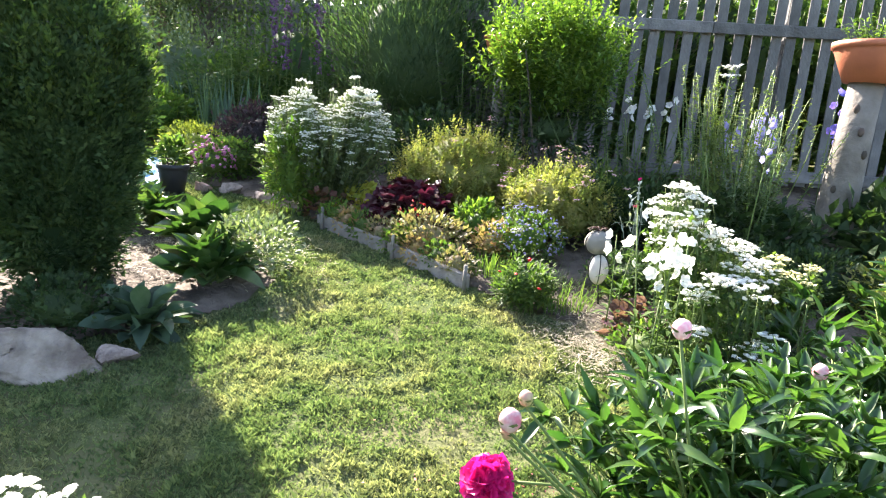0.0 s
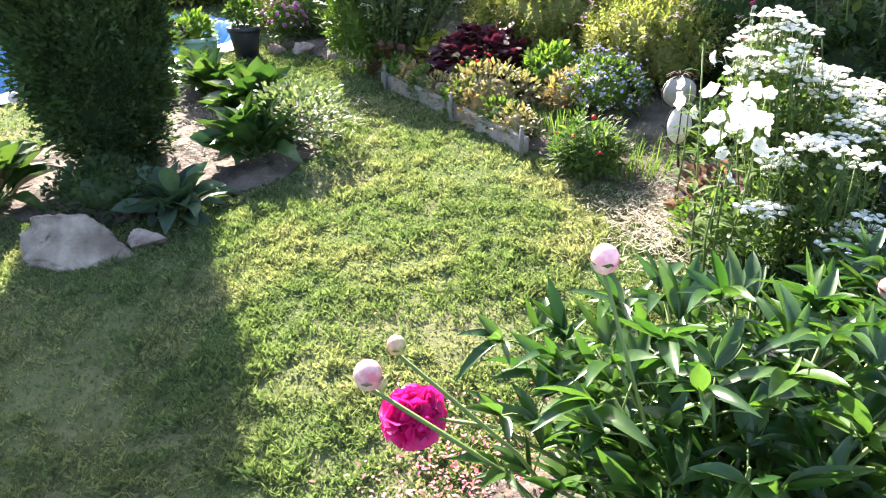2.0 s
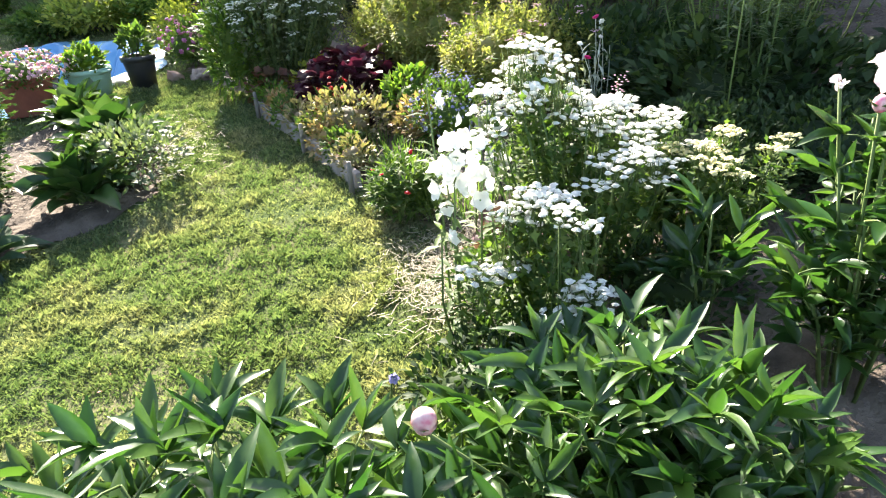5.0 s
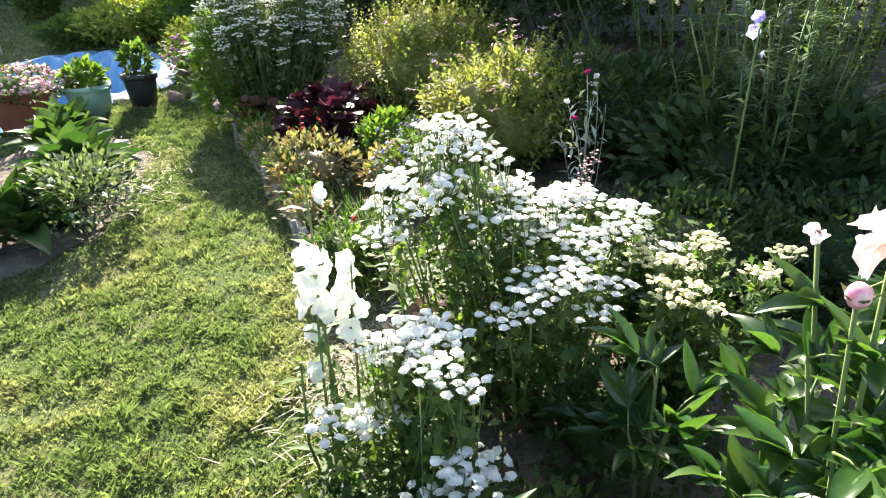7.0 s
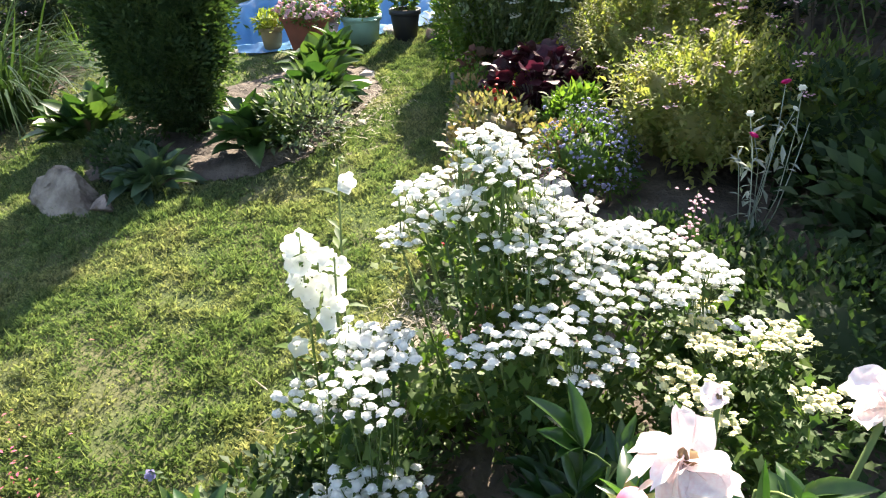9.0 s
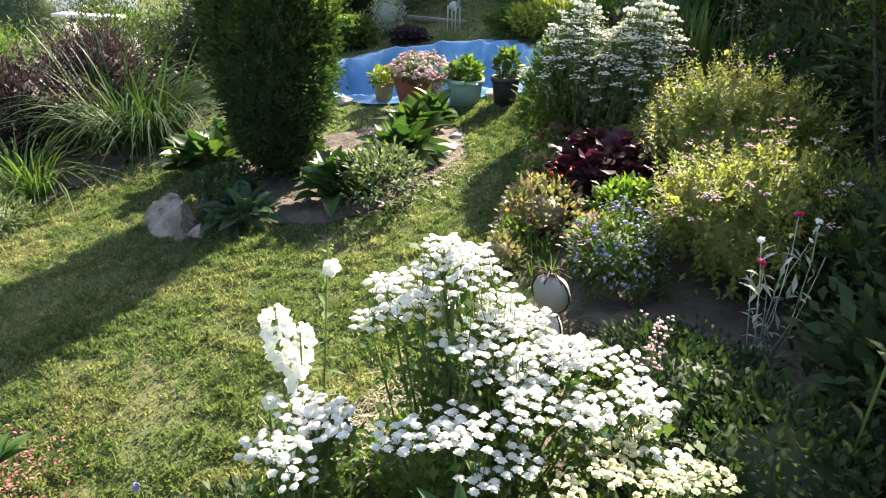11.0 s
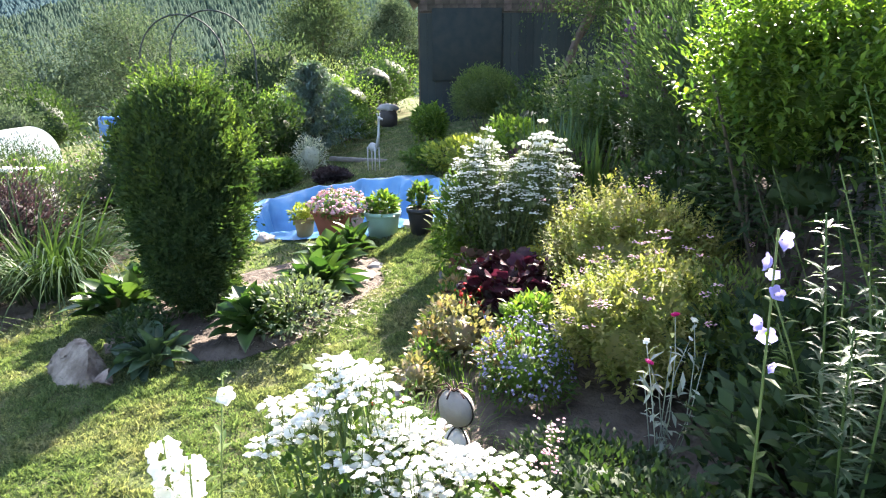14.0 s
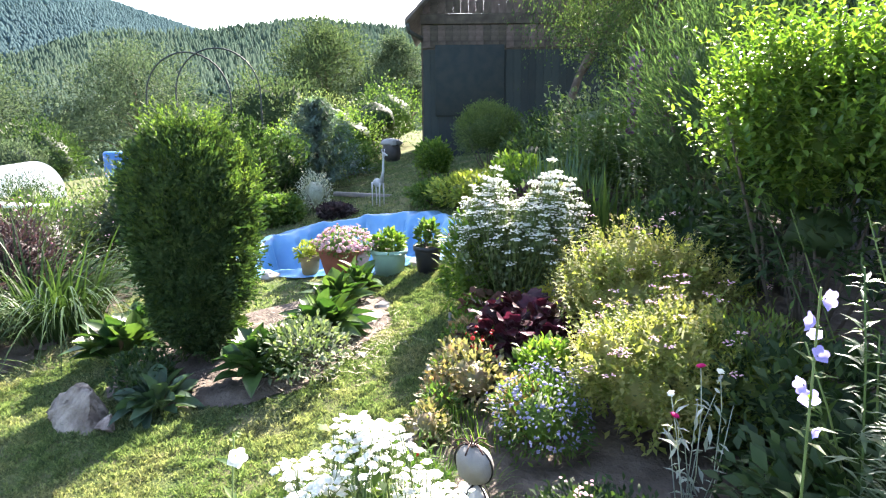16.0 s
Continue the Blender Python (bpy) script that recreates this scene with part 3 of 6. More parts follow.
SPRAY = (np.array([(0, 0, 0), (0.16, 0.35, 0.02), (0.34, 0.62, 0.0), (0.12, 0.68, 0.03), (0.0, 1.0, 0.0), (-0.12, 0.68, 0.03), (-0.34, 0.62, 0.0), (-0.16, 0.35, 0.02)], float),
         [np.array([(0, 1, 3), (1, 2, 3), (0, 3, 5), (3, 4, 5), (0, 5, 7), (5, 6, 7)])])
LANCE = blade(0.26, 2, 0.3, 0.15)
OVAL = blade(0.5, 2, 0.25, 0.12)


def shrub(name, x, y, r, zc, n, size, m, label, seed, tmpl=DIAMOND, category="shrub", core=0.58, trunk=True, kind="", pieces=0, **kw):
    """A shrub: bent branches from the foot and a ragged leafy crown of half-axes r with its middle zc over the ground."""
    root = thing(name, x, y, label, category, kind=kind)
    if pieces:
        pos, d, upv, q = cloud(pieces, r, seed + 500, shell=0.85, amp=kw.get("amp", 0.2), k=kw.get("k", 3.0), low=-0.2)
        me = mesh("leaf", tmpl[0], tmpl[1], m)
        R = frames(d, upv)
        for i in range(len(pos)):
            put("leaf", me, root, pos[i] + np.array((0, 0, zc)), R[i], size * q.uniform(0.7, 1.3))
    V, F = crown_mesh(n, r, seed, size, tmpl, core, **kw)
    part("crown", (V + np.array((0, 0, zc)), F), m, root, kind="stuff")
    if trunk:
        q = np.random.default_rng(seed)
        tops = [(q.normal() * r[0] * 0.45, q.normal() * r[1] * 0.45, zc + r[2] * q.uniform(-0.3, 0.4)) for _ in range(6)]
        part("branchwork", stems_mesh(tops, 0.12, max(0.006, r[0] * 0.02), 0.2, seed, 5), BARK, root, kind="stuff")
    return root


def shoot_crown(n, r, seed, length, leaf, per, tmpl, low=-0.3, up=1.0, depth=0.45, amp=0.2, k=4.0, out=0.55):
    """Leafy upright shoots that fill a lumpy crown of half-axes r: opposite leaves in pairs, smaller at the tips."""
    q = np.random.default_rng(seed)
    u = sphere_dirs(int(n * 2.5), q)
    u = u[u[:, 2] > low][:n]
    n = len(u)
    b = u * np.array(r) * ((1 - depth * q.random((n, 1))) * (1 + amp * lump(u, seed, k))[:, None])
    dr = unit(u * np.array((out, out, 0.3)) + np.array((0, 0, up)) + q.normal(size=(n, 3)) * 0.2)
    X = frames(dr, unit(q.normal(size=(n, 3))))
    ln = length * q.uniform(0.55, 1.25, n)
    P, D, S = [], [], []
    for i in range(per):
        t = 0.06 + 0.94 * (i // 2) / max(per // 2 - 1, 1)
        side = X[:, :, 0] if (i // 2) % 2 else X[:, :, 2]
        sgn = 1 if i % 2 else -1
        P.append(b + dr * (ln * t - 0.6 * length)[:, None])
        D.append(dr * (0.35 + 0.75 * t) + sgn * side * (1.05 - 0.6 * t) + q.normal(size=(n, 3)) * 0.18)
        S.append(leaf * (1.12 - 0.55 * t) * q.uniform(0.7, 1.2, n))
    return scatter(tmpl, np.concatenate(P), frames(np.concatenate(D)), np.concatenate(S))


def heads_on(root, me, name, tops, size, seed, tilt=0.25, sub=None):
    q = np.random.default_rng(seed)
    for p in tops:
        up = unit(np.r_[q.normal(size=2) * tilt, 1.0])
        R = frames(up[None], q.normal(size=(1, 3)))[0]
        R = np.stack([R[:, 0], R[:, 2] * -1, R[:, 1]], -1)
        put(name, me, root, p, R, size * q.uniform(0.75, 1.2))


def button_head(petals=11, seed=0, puff=0.36):
    """A small double daisy head, radius 1: a domed heart and a ruffled ring of petals."""
    q = np.random.default_rng(seed)
    pcs = []
    d = np.column_stack([np.cos(np.arange(petals) * 6.283 / petals), np.sin(np.arange(petals) * 6.283 / petals), q.uniform(-0.18, 0.12, petals)])
    T = (np.array([(-0.12, 0, 0), (0.12, 0, 0), (0.27, 0.75, 0.05), (0, 1.0, -0.03), (-0.27, 0.75, 0.05)], float), [np.array([(0, 1, 2), (0, 2, 4), (2, 3, 4)])])
    pcs.append(scatter(T, np.zeros((petals, 3)), frames(d), q.uniform(0.85, 1.1, petals)))
    pcs.append(blob((0.74, 0.74, puff), seed, 4, 9, 0.14, 8))
    return join(pcs)


HEAD = mesh("flower_head", *button_head(), P_WHITE)
HEAD_PUFF = mesh("flower_head", *button_head(10, 6, 0.75), P_WHITE)
HEAD_CREAM = mesh("flower_head", *button_head(9, 4), P_CREAM)


def feverfew(x, y, domes, n, hs, label, seed, leaf="mid", nl=1600, head=HEAD, ls=0.045, group="white feverfew clumps", fall=0.22, kk=(9, 21)):
    """Branching stems with flat clusters of button flowers; domes: (dx, dy, radius, height, share)."""
    q = np.random.default_rng(seed)
    root = thing("feverfew", x, y, label, "flowering plant", group)
    tops, clus = [], []
    for dx, dy, rad, h, share in domes:
        made = 0
        while made < n * share:
            a, rr = q.uniform(0, 6.28), rad * math.sqrt(q.random())
            cx, cy = dx + rr * math.cos(a), dy + rr * math.sin(a)
            cz = h * (1 - fall * (rr / rad) ** 2) + q.normal() * (0.05 if head is HEAD_PUFF else 0.018)
            clus.append((cx, cy, cz - 0.05))
            k = int(q.integers(*kk))
            ph_, tl = q.uniform(0, 6.28), q.normal(size=2) * 0.12
            for j in range(k):
                a, rr = ph_ + j * 2.399, hs * 1.15 * math.sqrt(j + 0.3)
                o = (rr * math.cos(a) + q.normal() * hs * 0.2, rr * math.sin(a) + q.normal() * hs * 0.2)
                tops.append((cx + o[0], cy + o[1], cz - 2.0 * rr * rr + tl[0] * o[0] + tl[1] * o[1] + q.normal() * 0.004))
            made += k
    part("stem_cluster", stems_mesh(clus, 0.35, 0.0045, 0.12, seed), G["stem"], root, kind="stuff")
    tw = [tube([c, np.array(t) * 0.6 + np.array(c) * 0.4 - (0, 0, 0.01), t], [0.0018, 0.0015, 0.001], 3) for t in tops for c in [min(clus, key=lambda c: (c[0] - t[0]) ** 2 + (c[1] - t[1]) ** 2)]]
    part("stalk_cluster", join(tw), G["stem"], root, kind="stuff")
    cl = np.array(clus)
    i = q.integers(0, len(cl), nl)
    f = 0.15 + 0.85 * q.random(nl) ** 0.7
    base = cl[i] * np.array((0.35, 0.35, 0))
    P = base + (cl[i] - base) * f[:, None] + q.normal(size=(nl, 3)) * (0.035, 0.035, 0.02)
    P[:, 2] = np.maximum(P[:, 2], 0.02)
    d = unit(q.normal(size=(nl, 3)) + (0, 0, 0.35))
    part("foliage", scatter(SPRAY, P, frames(d), ls * q.uniform(0.5, 1.2, nl)), G[leaf], root, kind="stuff")
    tops = sorted(tops, key=lambda p: -p[2])
    heads_on(root, head, "flower_head", tops[:300], hs, seed)
    if len(tops) > 300:
        R = np.tile(np.eye(3), (len(tops) - 300, 1, 1))
        part("flower_cluster", scatter(button_head(7), np.array(tops[300:]), R, np.full(len(tops) - 300, hs)), P_WHITE, root, kind="stuff")
    return root


def rosette(name, x, y, n, size, width, m, label, seed, hmin=0.25, hmax=1.2, category="hosta", tmpls=None, stalk=0.35, group="", nm="leaf"):
    """Broad leaves on stalks fanning from one crown; every leaf is a piece."""
    q = np.random.default_rng(seed)
    root = thing(name, x, y, label, category, group)
    shapes = [mesh("leaf", *blade(width * w, 7, dr, 0.34, 0.58, 0.024), m) for w, dr in ((1, 0.30), (0.85, 0.65), (1.1, 0.1))]
    st = []
    for i in range(n):
        a = i * 2.399 + q.normal() * 0.3
        e = hmin + (hmax - hmin) * (1 - (i / n)) + q.normal() * 0.12
        d = np.array((math.cos(a) * math.cos(e), math.sin(a) * math.cos(e), math.sin(e)))
        b = np.array((math.cos(a), math.sin(a), 0)) * 0.02 * size
        p = b + d * size * stalk
        st.append(tube([b, b + d * size * stalk * 0.5 + (0, 0, 0.02 * size), p], [0.006 * size / 0.3, 0.005 * size / 0.3, 0.004 * size / 0.3], 4))
        R = frames(d[None], (np.array((0, 0, 1.0)) + q.normal(size=3) * 0.25)[None])[0]
        put(nm, shapes[i % 3], root, p, R, size * q.uniform(0.6, 1.05))
    part("stalk_cluster", join(st), G["stem"], root, kind="stuff")
    return root


def strap_leaf(out, width, length=1.0):
    """One arching strap leaf that grows along x."""
    t = np.linspace(0, 1, 8)
    x = length * out * t ** 1.6
    z = np.maximum(length * (t * (1.15 - 0.3 * out) - 0.75 * out * t ** 3), 0.01)
    w = width * (1 - 0.9 * t ** 2.2) * 0.5
    V = np.concatenate([np.column_stack([x, -w, z + 0.25 * w]), np.column_stack([x, 0 * w, z]), np.column_stack([x, w, z + 0.25 * w])])
    return V, [np.array([(j * 8 + k, j * 8 + k + 1, j * 8 + 9 + k, j * 8 + 8 + k) for j in range(2) for k in range(7)])]


def strap_clump(name, x, y, n, length, width, m, label, seed, arch=1.0, radius=0.12, category="plant", kind="", pieces=0):
    """Long arching strap leaves from one foot; the first ones are pieces of their own."""
    q = np.random.default_rng(seed)
    root = thing(name, x, y, label, category, kind=kind)
    outs = q.uniform(0.15, 0.75, 12) * arch
    shapes = [strap_leaf(o, width / length) for o in outs]
    meshes = [mesh("leaf", *v, m) for v in shapes] if pieces else []
    pcs = []
    for i in range(n):
        a, k, L = q.uniform(0, 6.283), int(q.integers(0, 12)), length * q.uniform(0.55, 1.1)
        b = np.array((math.cos(a + 0.6), math.sin(a + 0.6), 0)) * radius * math.sqrt(q.random())
        R = np.array(Euler((q.normal() * 0.12, 0, a)).to_matrix())
        if i < pieces:
            put("leaf", meshes[k], root, b, R, L)
        else:
            pcs.append((shapes[k][0] * L @ R.T + b, shapes[k][1]))
    if pcs:
        part("foliage", join(pcs), m, root, kind="stuff")
    return root


def bell_mesh(seed=0):
    """An open five-lobed bell flower, radius 1, opening along z."""
    V, F, n = [], [], 20
    for r, z in ((0.12, 0), (0.55, 0.12), (0.78, 0.42), (0.98, 0.66), (1.18, 0.70)):
        for k in range(n):
            a = 6.2832 * k / n
            lob = 1 + ((0.13 * math.cos(5 * a) + 0.05 * math.cos(11 * a + 1)) if z > 0.5 else 0)
            V.append((r * lob * math.cos(a), r * lob * math.sin(a), z * (1 + 0.12 * math.cos(5 * a) + 0.05 * math.sin(9 * a))))
    for i in range(4):
        for k in range(n):
            j = (k + 1) % n
            F.append((i * n + k, i * n + j, (i + 1) * n + j, (i + 1) * n + k))
    return np.array(V), [np.array(F)]


BELL_WHITE = mesh("bell_flower", *bell_mesh(), P_WHITE)
BELL_LILAC = mesh("bell_flower", *bell_mesh(), P_LILAC)


def bellflower(x, y, stems, me, label, seed, group="", fs=0.032, leaf=0.09):
    """Upright stems, narrow leaves and bells facing out; stems: (dx, dy, height, lowest bell, bells)."""
    q = np.random.default_rng(seed)
    root = thing("bellflower", x, y, label, "flowering plant", group)
    lv = []
    for dx, dy, h, lo, nb in stems:
        p0, p1 = np.array((dx * 0.4, dy * 0.4, 0)), np.array((dx, dy, h))
        pts = [p0, p0 * 0.5 + p1 * 0.5 + np.r_[q.normal(size=2) * 0.012, 0], p1]
        part("stem", tube(pts, [0.0042, 0.0036, 0.0025], 6), G["stem"], root)
        for i in range(nb):
            t = lo + (0.98 - lo) * (i / max(nb - 1, 1)) + q.normal() * 0.01
            c = p0 + (p1 - p0) * t
            a = i * 2.1 + q.normal() * 0.6
            d = np.array((math.cos(a), math.sin(a), q.uniform(-0.4, 0.9)))
            R = frames(unit(d)[None], q.normal(size=(1, 3)))[0]
            R = np.stack([R[:, 0], -R[:, 2], R[:, 1]], -1)
            put("bell_flower", me, root, c + unit(d) * q.uniform(0.3, 1.3) * fs, R, fs * q.uniform(0.75, 1.2))
        nl = 22
        t = q.uniform(0.03, lo, nl)
        a = q.uniform(0, 6.28, nl)
        lv.append(scatter(LANCE, p0 + (p1 - p0) * t[:, None], frames(np.column_stack([np.cos(a), np.sin(a), q.uniform(0, 0.6, nl)])), leaf * q.uniform(0.5, 1.1, nl)))
        bt = q.uniform(lo, 1.02, 9)
        lv.append(scatter(OVAL, p0 + (p1 - p0) * bt[:, None], frames(sphere_dirs(9, q) + (0, 0, 0.5)), np.full(9, 0.022)))
    part("foliage", join(lv), G["mid"], root, kind="stuff")
    return root


def cupped_petal(nu=4, nv=3, curl=0.0):
    """A broad cupped petal with a wavy edge, length 1 along y; curl bends the tip over."""
    V, F = [], []
    for t in np.linspace(-1, 1, nu + 1):
        for s in np.linspace(0, 1, nv + 1):
            w = 0.30 * (0.35 + 0.65 * math.sin(math.pi * min(1, s * 0.62 + 0.12)))
            notch = 0.022 * (math.cos(t * 6.3) - 1) * s ** 3
            V.append((t * w + curl * 0.10 * math.sin(5 * s), s + notch - curl * 0.35 * s ** 3, 0.28 * t * t * s - 0.5 * s * (1 - s) - curl * 0.8 * s ** 2.5 + curl * 0.10 * math.sin(7 * t + 5 * s) * s))
    for i in range(nu):
        for j in range(nv):
            k = i * (nv + 1) + j
            F.append((k, k + nv + 1, k + nv + 2, k + 1))
    return np.array(V), [np.array(F)]


def peony_bloom(n, seed, spread=1.0):
    """A full double bloom, radius 1: many cupped, notched petals."""
    q = np.random.default_rng(seed)
    u = sphere_dirs(n, q)
    u[:, 2] = np.abs(u[:, 2]) * 1.1 - 0.25
    u = unit(u)
    tang = q.normal(size=(n, 3)) * 0.35 + np.array((0, 0, 1.0))
    tang = unit(tang - (tang * u).sum(1, keepdims=True) * u)
    s = q.uniform(0.5, 0.9, n)
    return u * q.uniform(0.5, 0.85, (n, 1)) - tang * s[:, None] * 0.5, frames(unit(tang - u * (0.9 * q.random((n, 1)) + 0.35)), u), s


def bud(r):
    V, F = blob((r, r, r * 1.1), 3, 8, 12, 0.05)
    return V, F


PEONY_REST = leafmat("peony_leaves", (0.034, 0.084, 0.021), (0.050, 0.108, 0.026), 0.40, 0.28, spec=0.5)


def peony(x, y, shoots, label, seed, leafsize=0.15, group="peony bushes", foot=0.3, slim=1.0):
    """Leaning shoots with divided leaves; every leaflet is a piece. shoots: (dx, dy, height, leaves)."""
    q = np.random.default_rng(seed)
    root = thing("peony", x, y, label, "peony", group)
    shapes = [mesh("leaf", *blade(w * slim, 6, dr, 0.34, 0.42, 0.008), G["peony"]) for w, dr in ((0.24, 0.3), (0.21, 0.5), (0.27, 0.12), (0.23, -0.15))]
    st, lf = [], []
    for dx, dy, h, nl in shoots:
        p0, p1 = np.array((dx * foot, dy * foot, 0.0)), np.array((dx, dy, h))
        mid = (p0 + p1) / 2 + np.array((dx * -0.08, dy * -0.08, 0.04))
        st.append(tube([p0, mid, p1], [0.006, 0.005, 0.0035], 5))
        for i in range(nl):
            t = 0.12 + 0.88 * (i + 1) / nl
            c = (1 - t) ** 2 * p0 + 2 * t * (1 - t) * mid + t * t * p1
            a = i * 2.4 + q.uniform(0, 1)
            d = np.array((math.cos(a), math.sin(a), q.uniform(0.15, 0.8)))
            e = c + unit(d) * 0.06
            st.append(tube([c, (c + e) / 2 + (0, 0, 0.006), e], [0.0026, 0.0023, 0.0018], 4))
            for b in (-1.0, -0.5, 0, 0.5, 1.0):
                a2 = a + b + q.normal() * 0.12
                d2 = np.array((math.cos(a2), math.sin(a2), d[2] * 0.6 + 0.55 + q.normal() * 0.35))
                R = frames(unit(d2)[None], unit(np.array((0, 0, 1.0)) + q.normal(size=3) * 0.35)[None])[0]
                lf.append((int(q.integers(0, 4)), e, R, leafsize * q.uniform(0.65, 1.15) * (1.1 if b == 0 else 0.9)))
    order = np.argsort([-l[1][2] for l in lf])          # the uppermost leaves are pieces of their own
    for i in order[:300]:
        put("leaf", shapes[lf[i][0]], root, *lf[i][1:])
    rest = [lf[i] for i in order[300:]]
    if rest:
        part("lower_foliage", join([scatter(blade(w * slim, 4, dr, 0.34, 0.42, 0.008), np.array([l[1] for l in rest if l[0] == k]), np.array([l[2] for l in rest if l[0] == k]), np.array([l[3] for l in rest if l[0] == k]))
                                   for k, (w, dr) in enumerate(((0.24, 0.3), (0.21, 0.5), (0.27, 0.12), (0.23, -0.15))) if any(l[0] == k for l in rest)]), PEONY_REST, root, kind="stuff")
    part("stem_cluster", join(st), G["stem"], root, kind="stuff")
    return root

# ---------------------------------------------------------------- thuja
th = thing("thuja", -1.96, 3.08, "egg-shaped dark green thuja bush with a shaggy light top", "conifer")
q = np.random.default_rng(41)


def thuja_r(t):
    return np.interp(t, [0, 0.06, 0.25, 0.55, 0.8, 0.93, 1.0], [0.15, 0.19, 0.28, 0.375, 0.40, 0.32, 0.15])


def thuja_fan(n, depth, spread, per, size):
    """Drooping flat fans of sprays set over the bush in overlapping tufts."""
    h = q.random(n) ** 0.85
    a = q.uniform(0, 6.283, n)
    w = np.column_stack([np.cos(a), np.sin(a), h * 3])
    r = thuja_r(h) * (1 - depth * q.random(n)) * (1 + 0.09 * lump(w, 41, 2.2))
    c = np.column_stack([r * np.cos(a), r * np.sin(a), 0.05 + 1.42 * h + 0.10 * (h > 0.85) * q.random(n)])
    grow = unit(np.column_stack([np.cos(a) * 0.8, np.sin(a) * 0.8, 0.25 + 1.3 * h]) + q.normal(size=(n, 3)) * 0.3)
    X = frames(grow, unit(np.column_stack([np.cos(a), np.sin(a), 0.6 + 0 * a]) + q.normal(size=(n, 3)) * 0.35))
    u, v = q.normal(size=(n, per)) * spread, q.random((n, per)) * spread * 2.8
    P = c[:, None] + X[:, None, :, 0] * (u * (0.5 + v / spread * 0.3))[..., None] + grow[:, None] * v[..., None] + q.normal(size=(n, per, 3)) * 0.010
    D = grow[:, None] * 0.9 + X[:, None, :, 0] * (u / spread * 0.6)[..., None] + q.normal(size=(n, per, 3)) * 0.22
    N = np.repeat(X[:, :, 2][:, None], per, 1) + q.normal(size=(n, per, 3)) * 0.3
    m = n * per
    s = size * q.uniform(0.6, 1.35, m)
    return scatter(SPRAY, P.reshape(-1, 3), frames(D.reshape(-1, 3), unit(N.reshape(-1, 3))), np.column_stack([s * 0.62, s, s]))


core_p = [(0.02, 0.02)] + [(float(thuja_r(t)) * 0.74, 0.03 + 1.39 * t) for t in np.linspace(0.02, 0.97, 12)] + [(0.02, 1.42)]
part("crown", join([thuja_fan(850, 0.18, 0.034, 46, 0.040), thuja_fan(420, 0.4, 0.05, 26, 0.045), lathe(core_p, 16)]), G["thuja"], th, kind="stuff")
part("trunk", tube([(0, 0, -0.03), (0.01, 0, 0.3), (0, 0, 0.9)], [0.05, 0.045, 0.03], 8), BARK, th)

pl_ = []
for k in range(260):
    a_ = q.uniform(0, 6.283)
    t_ = 0.62 + 0.45 * q.random() ** 0.7
    b_ = np.array((math.cos(a_), math.sin(a_), 0)) * float(thuja_r(min(t_, 1.0))) * q.uniform(0.75, 1.0) * (1 if t_ < 1 else 0.8) + np.array((0, 0, 0.12 + 1.32 * min(t_, 1)))
    dr = unit(np.array((math.cos(a_) * 0.5, math.sin(a_) * 0.5, 1.0)) + q.normal(size=3) * 0.2)
    ln = q.uniform(0.10, 0.26) * (1.6 if t_ > 0.95 else 1)
    m_ = 34
    s_ = q.random(m_)
    pl_.append(scatter(SPRAY, b_ + dr * ln * s_[:, None] + q.normal(size=(m_, 3)) * 0.018 * (1.2 - s_[:, None]), frames(dr + q.normal(size=(m_, 3)) * 0.55, sphere_dirs(m_, q)), np.column_stack([0.030 * (1.15 - 0.6 * s_), 0.052 * (1.15 - 0.6 * s_), np.full(m_, 0.04)]) * q.uniform(0.7, 1.3, (m_, 1))))
part("young_growth", join(pl_), leafmat("thuja_young_sprays", (0.055, 0.096, 0.028), (0.080, 0.125, 0.034), 0.42, 0.65, spec=0.25), th, "lighter feathery young shoots", kind="stuff")

# ---------------------------------------------------------------- hostas and plants round the thuja
rosette("hosta", -1.20, 3.30, 64, 0.29, 0.46, G["hosta"], "broad-leaved green hosta at the edge of the soil", 1, 0.55, 1.45, group="hostas round the thuja")
rosette("hosta", -1.52, 3.84, 64, 0.31, 0.46, G["hosta"], "large broad-leaved green hosta beside the flagstone", 2, 0.55, 1.45, group="hostas round the thuja")
rosette("hosta", -2.05, 4.12, 48, 0.28, 0.46, G["hosta"], "broad-leaved green hosta behind the thuja", 3, 0.55, 1.45, group="hostas round the thuja")
rosette("hosta", -2.35, 4.42, 26, 0.26, 0.46, G["hosta"], "broad-leaved green hosta near the planter", 6, 0.55, 1.45, group="hostas round the thuja")
rosette("hosta", -2.30, 2.55, 60, 0.30, 0.46, G["hosta"], "spreading green hosta on the lawn side of the thuja", 4, 0.55, 1.45, group="hostas round the thuja")
rosette("hosta", -2.72, 2.80, 30, 0.29, 0.46, G["hosta"], "green hosta close to the thuja", 5, 0.55, 1.45, group="hostas round the thuja")
shrub("variegated_plant", -1.06, 3.52, (0.24, 0.24, 0.17), 0.18, 900, 0.042, leafmat("variegated_leaves", (0.075, 0.115, 0.050), (0.20, 0.235, 0.15), 0.3, scale=25), "loose plant with white-edged leaves beside the hosta", 7, OVAL, "plant", trunk=False, core=0, shell=0.2, pieces=180)
rosette("blue_hosta", -1.27, 2.70, 46, 0.23, 0.42, leafmat("blue_green_leaf", (0.045, 0.085, 0.05), (0.06, 0.10, 0.06), 0.3, island=False), "small bluish hosta beside the boulder", 8, 0.25, 1.2)
shrub("cushion_plant", -1.66, 2.66, (0.26, 0.18, 0.14), 0.10, 1400, 0.035, G["dark"], "low dark cushion plant behind the boulder", 9, SPRAY, "plant", trunk=False)

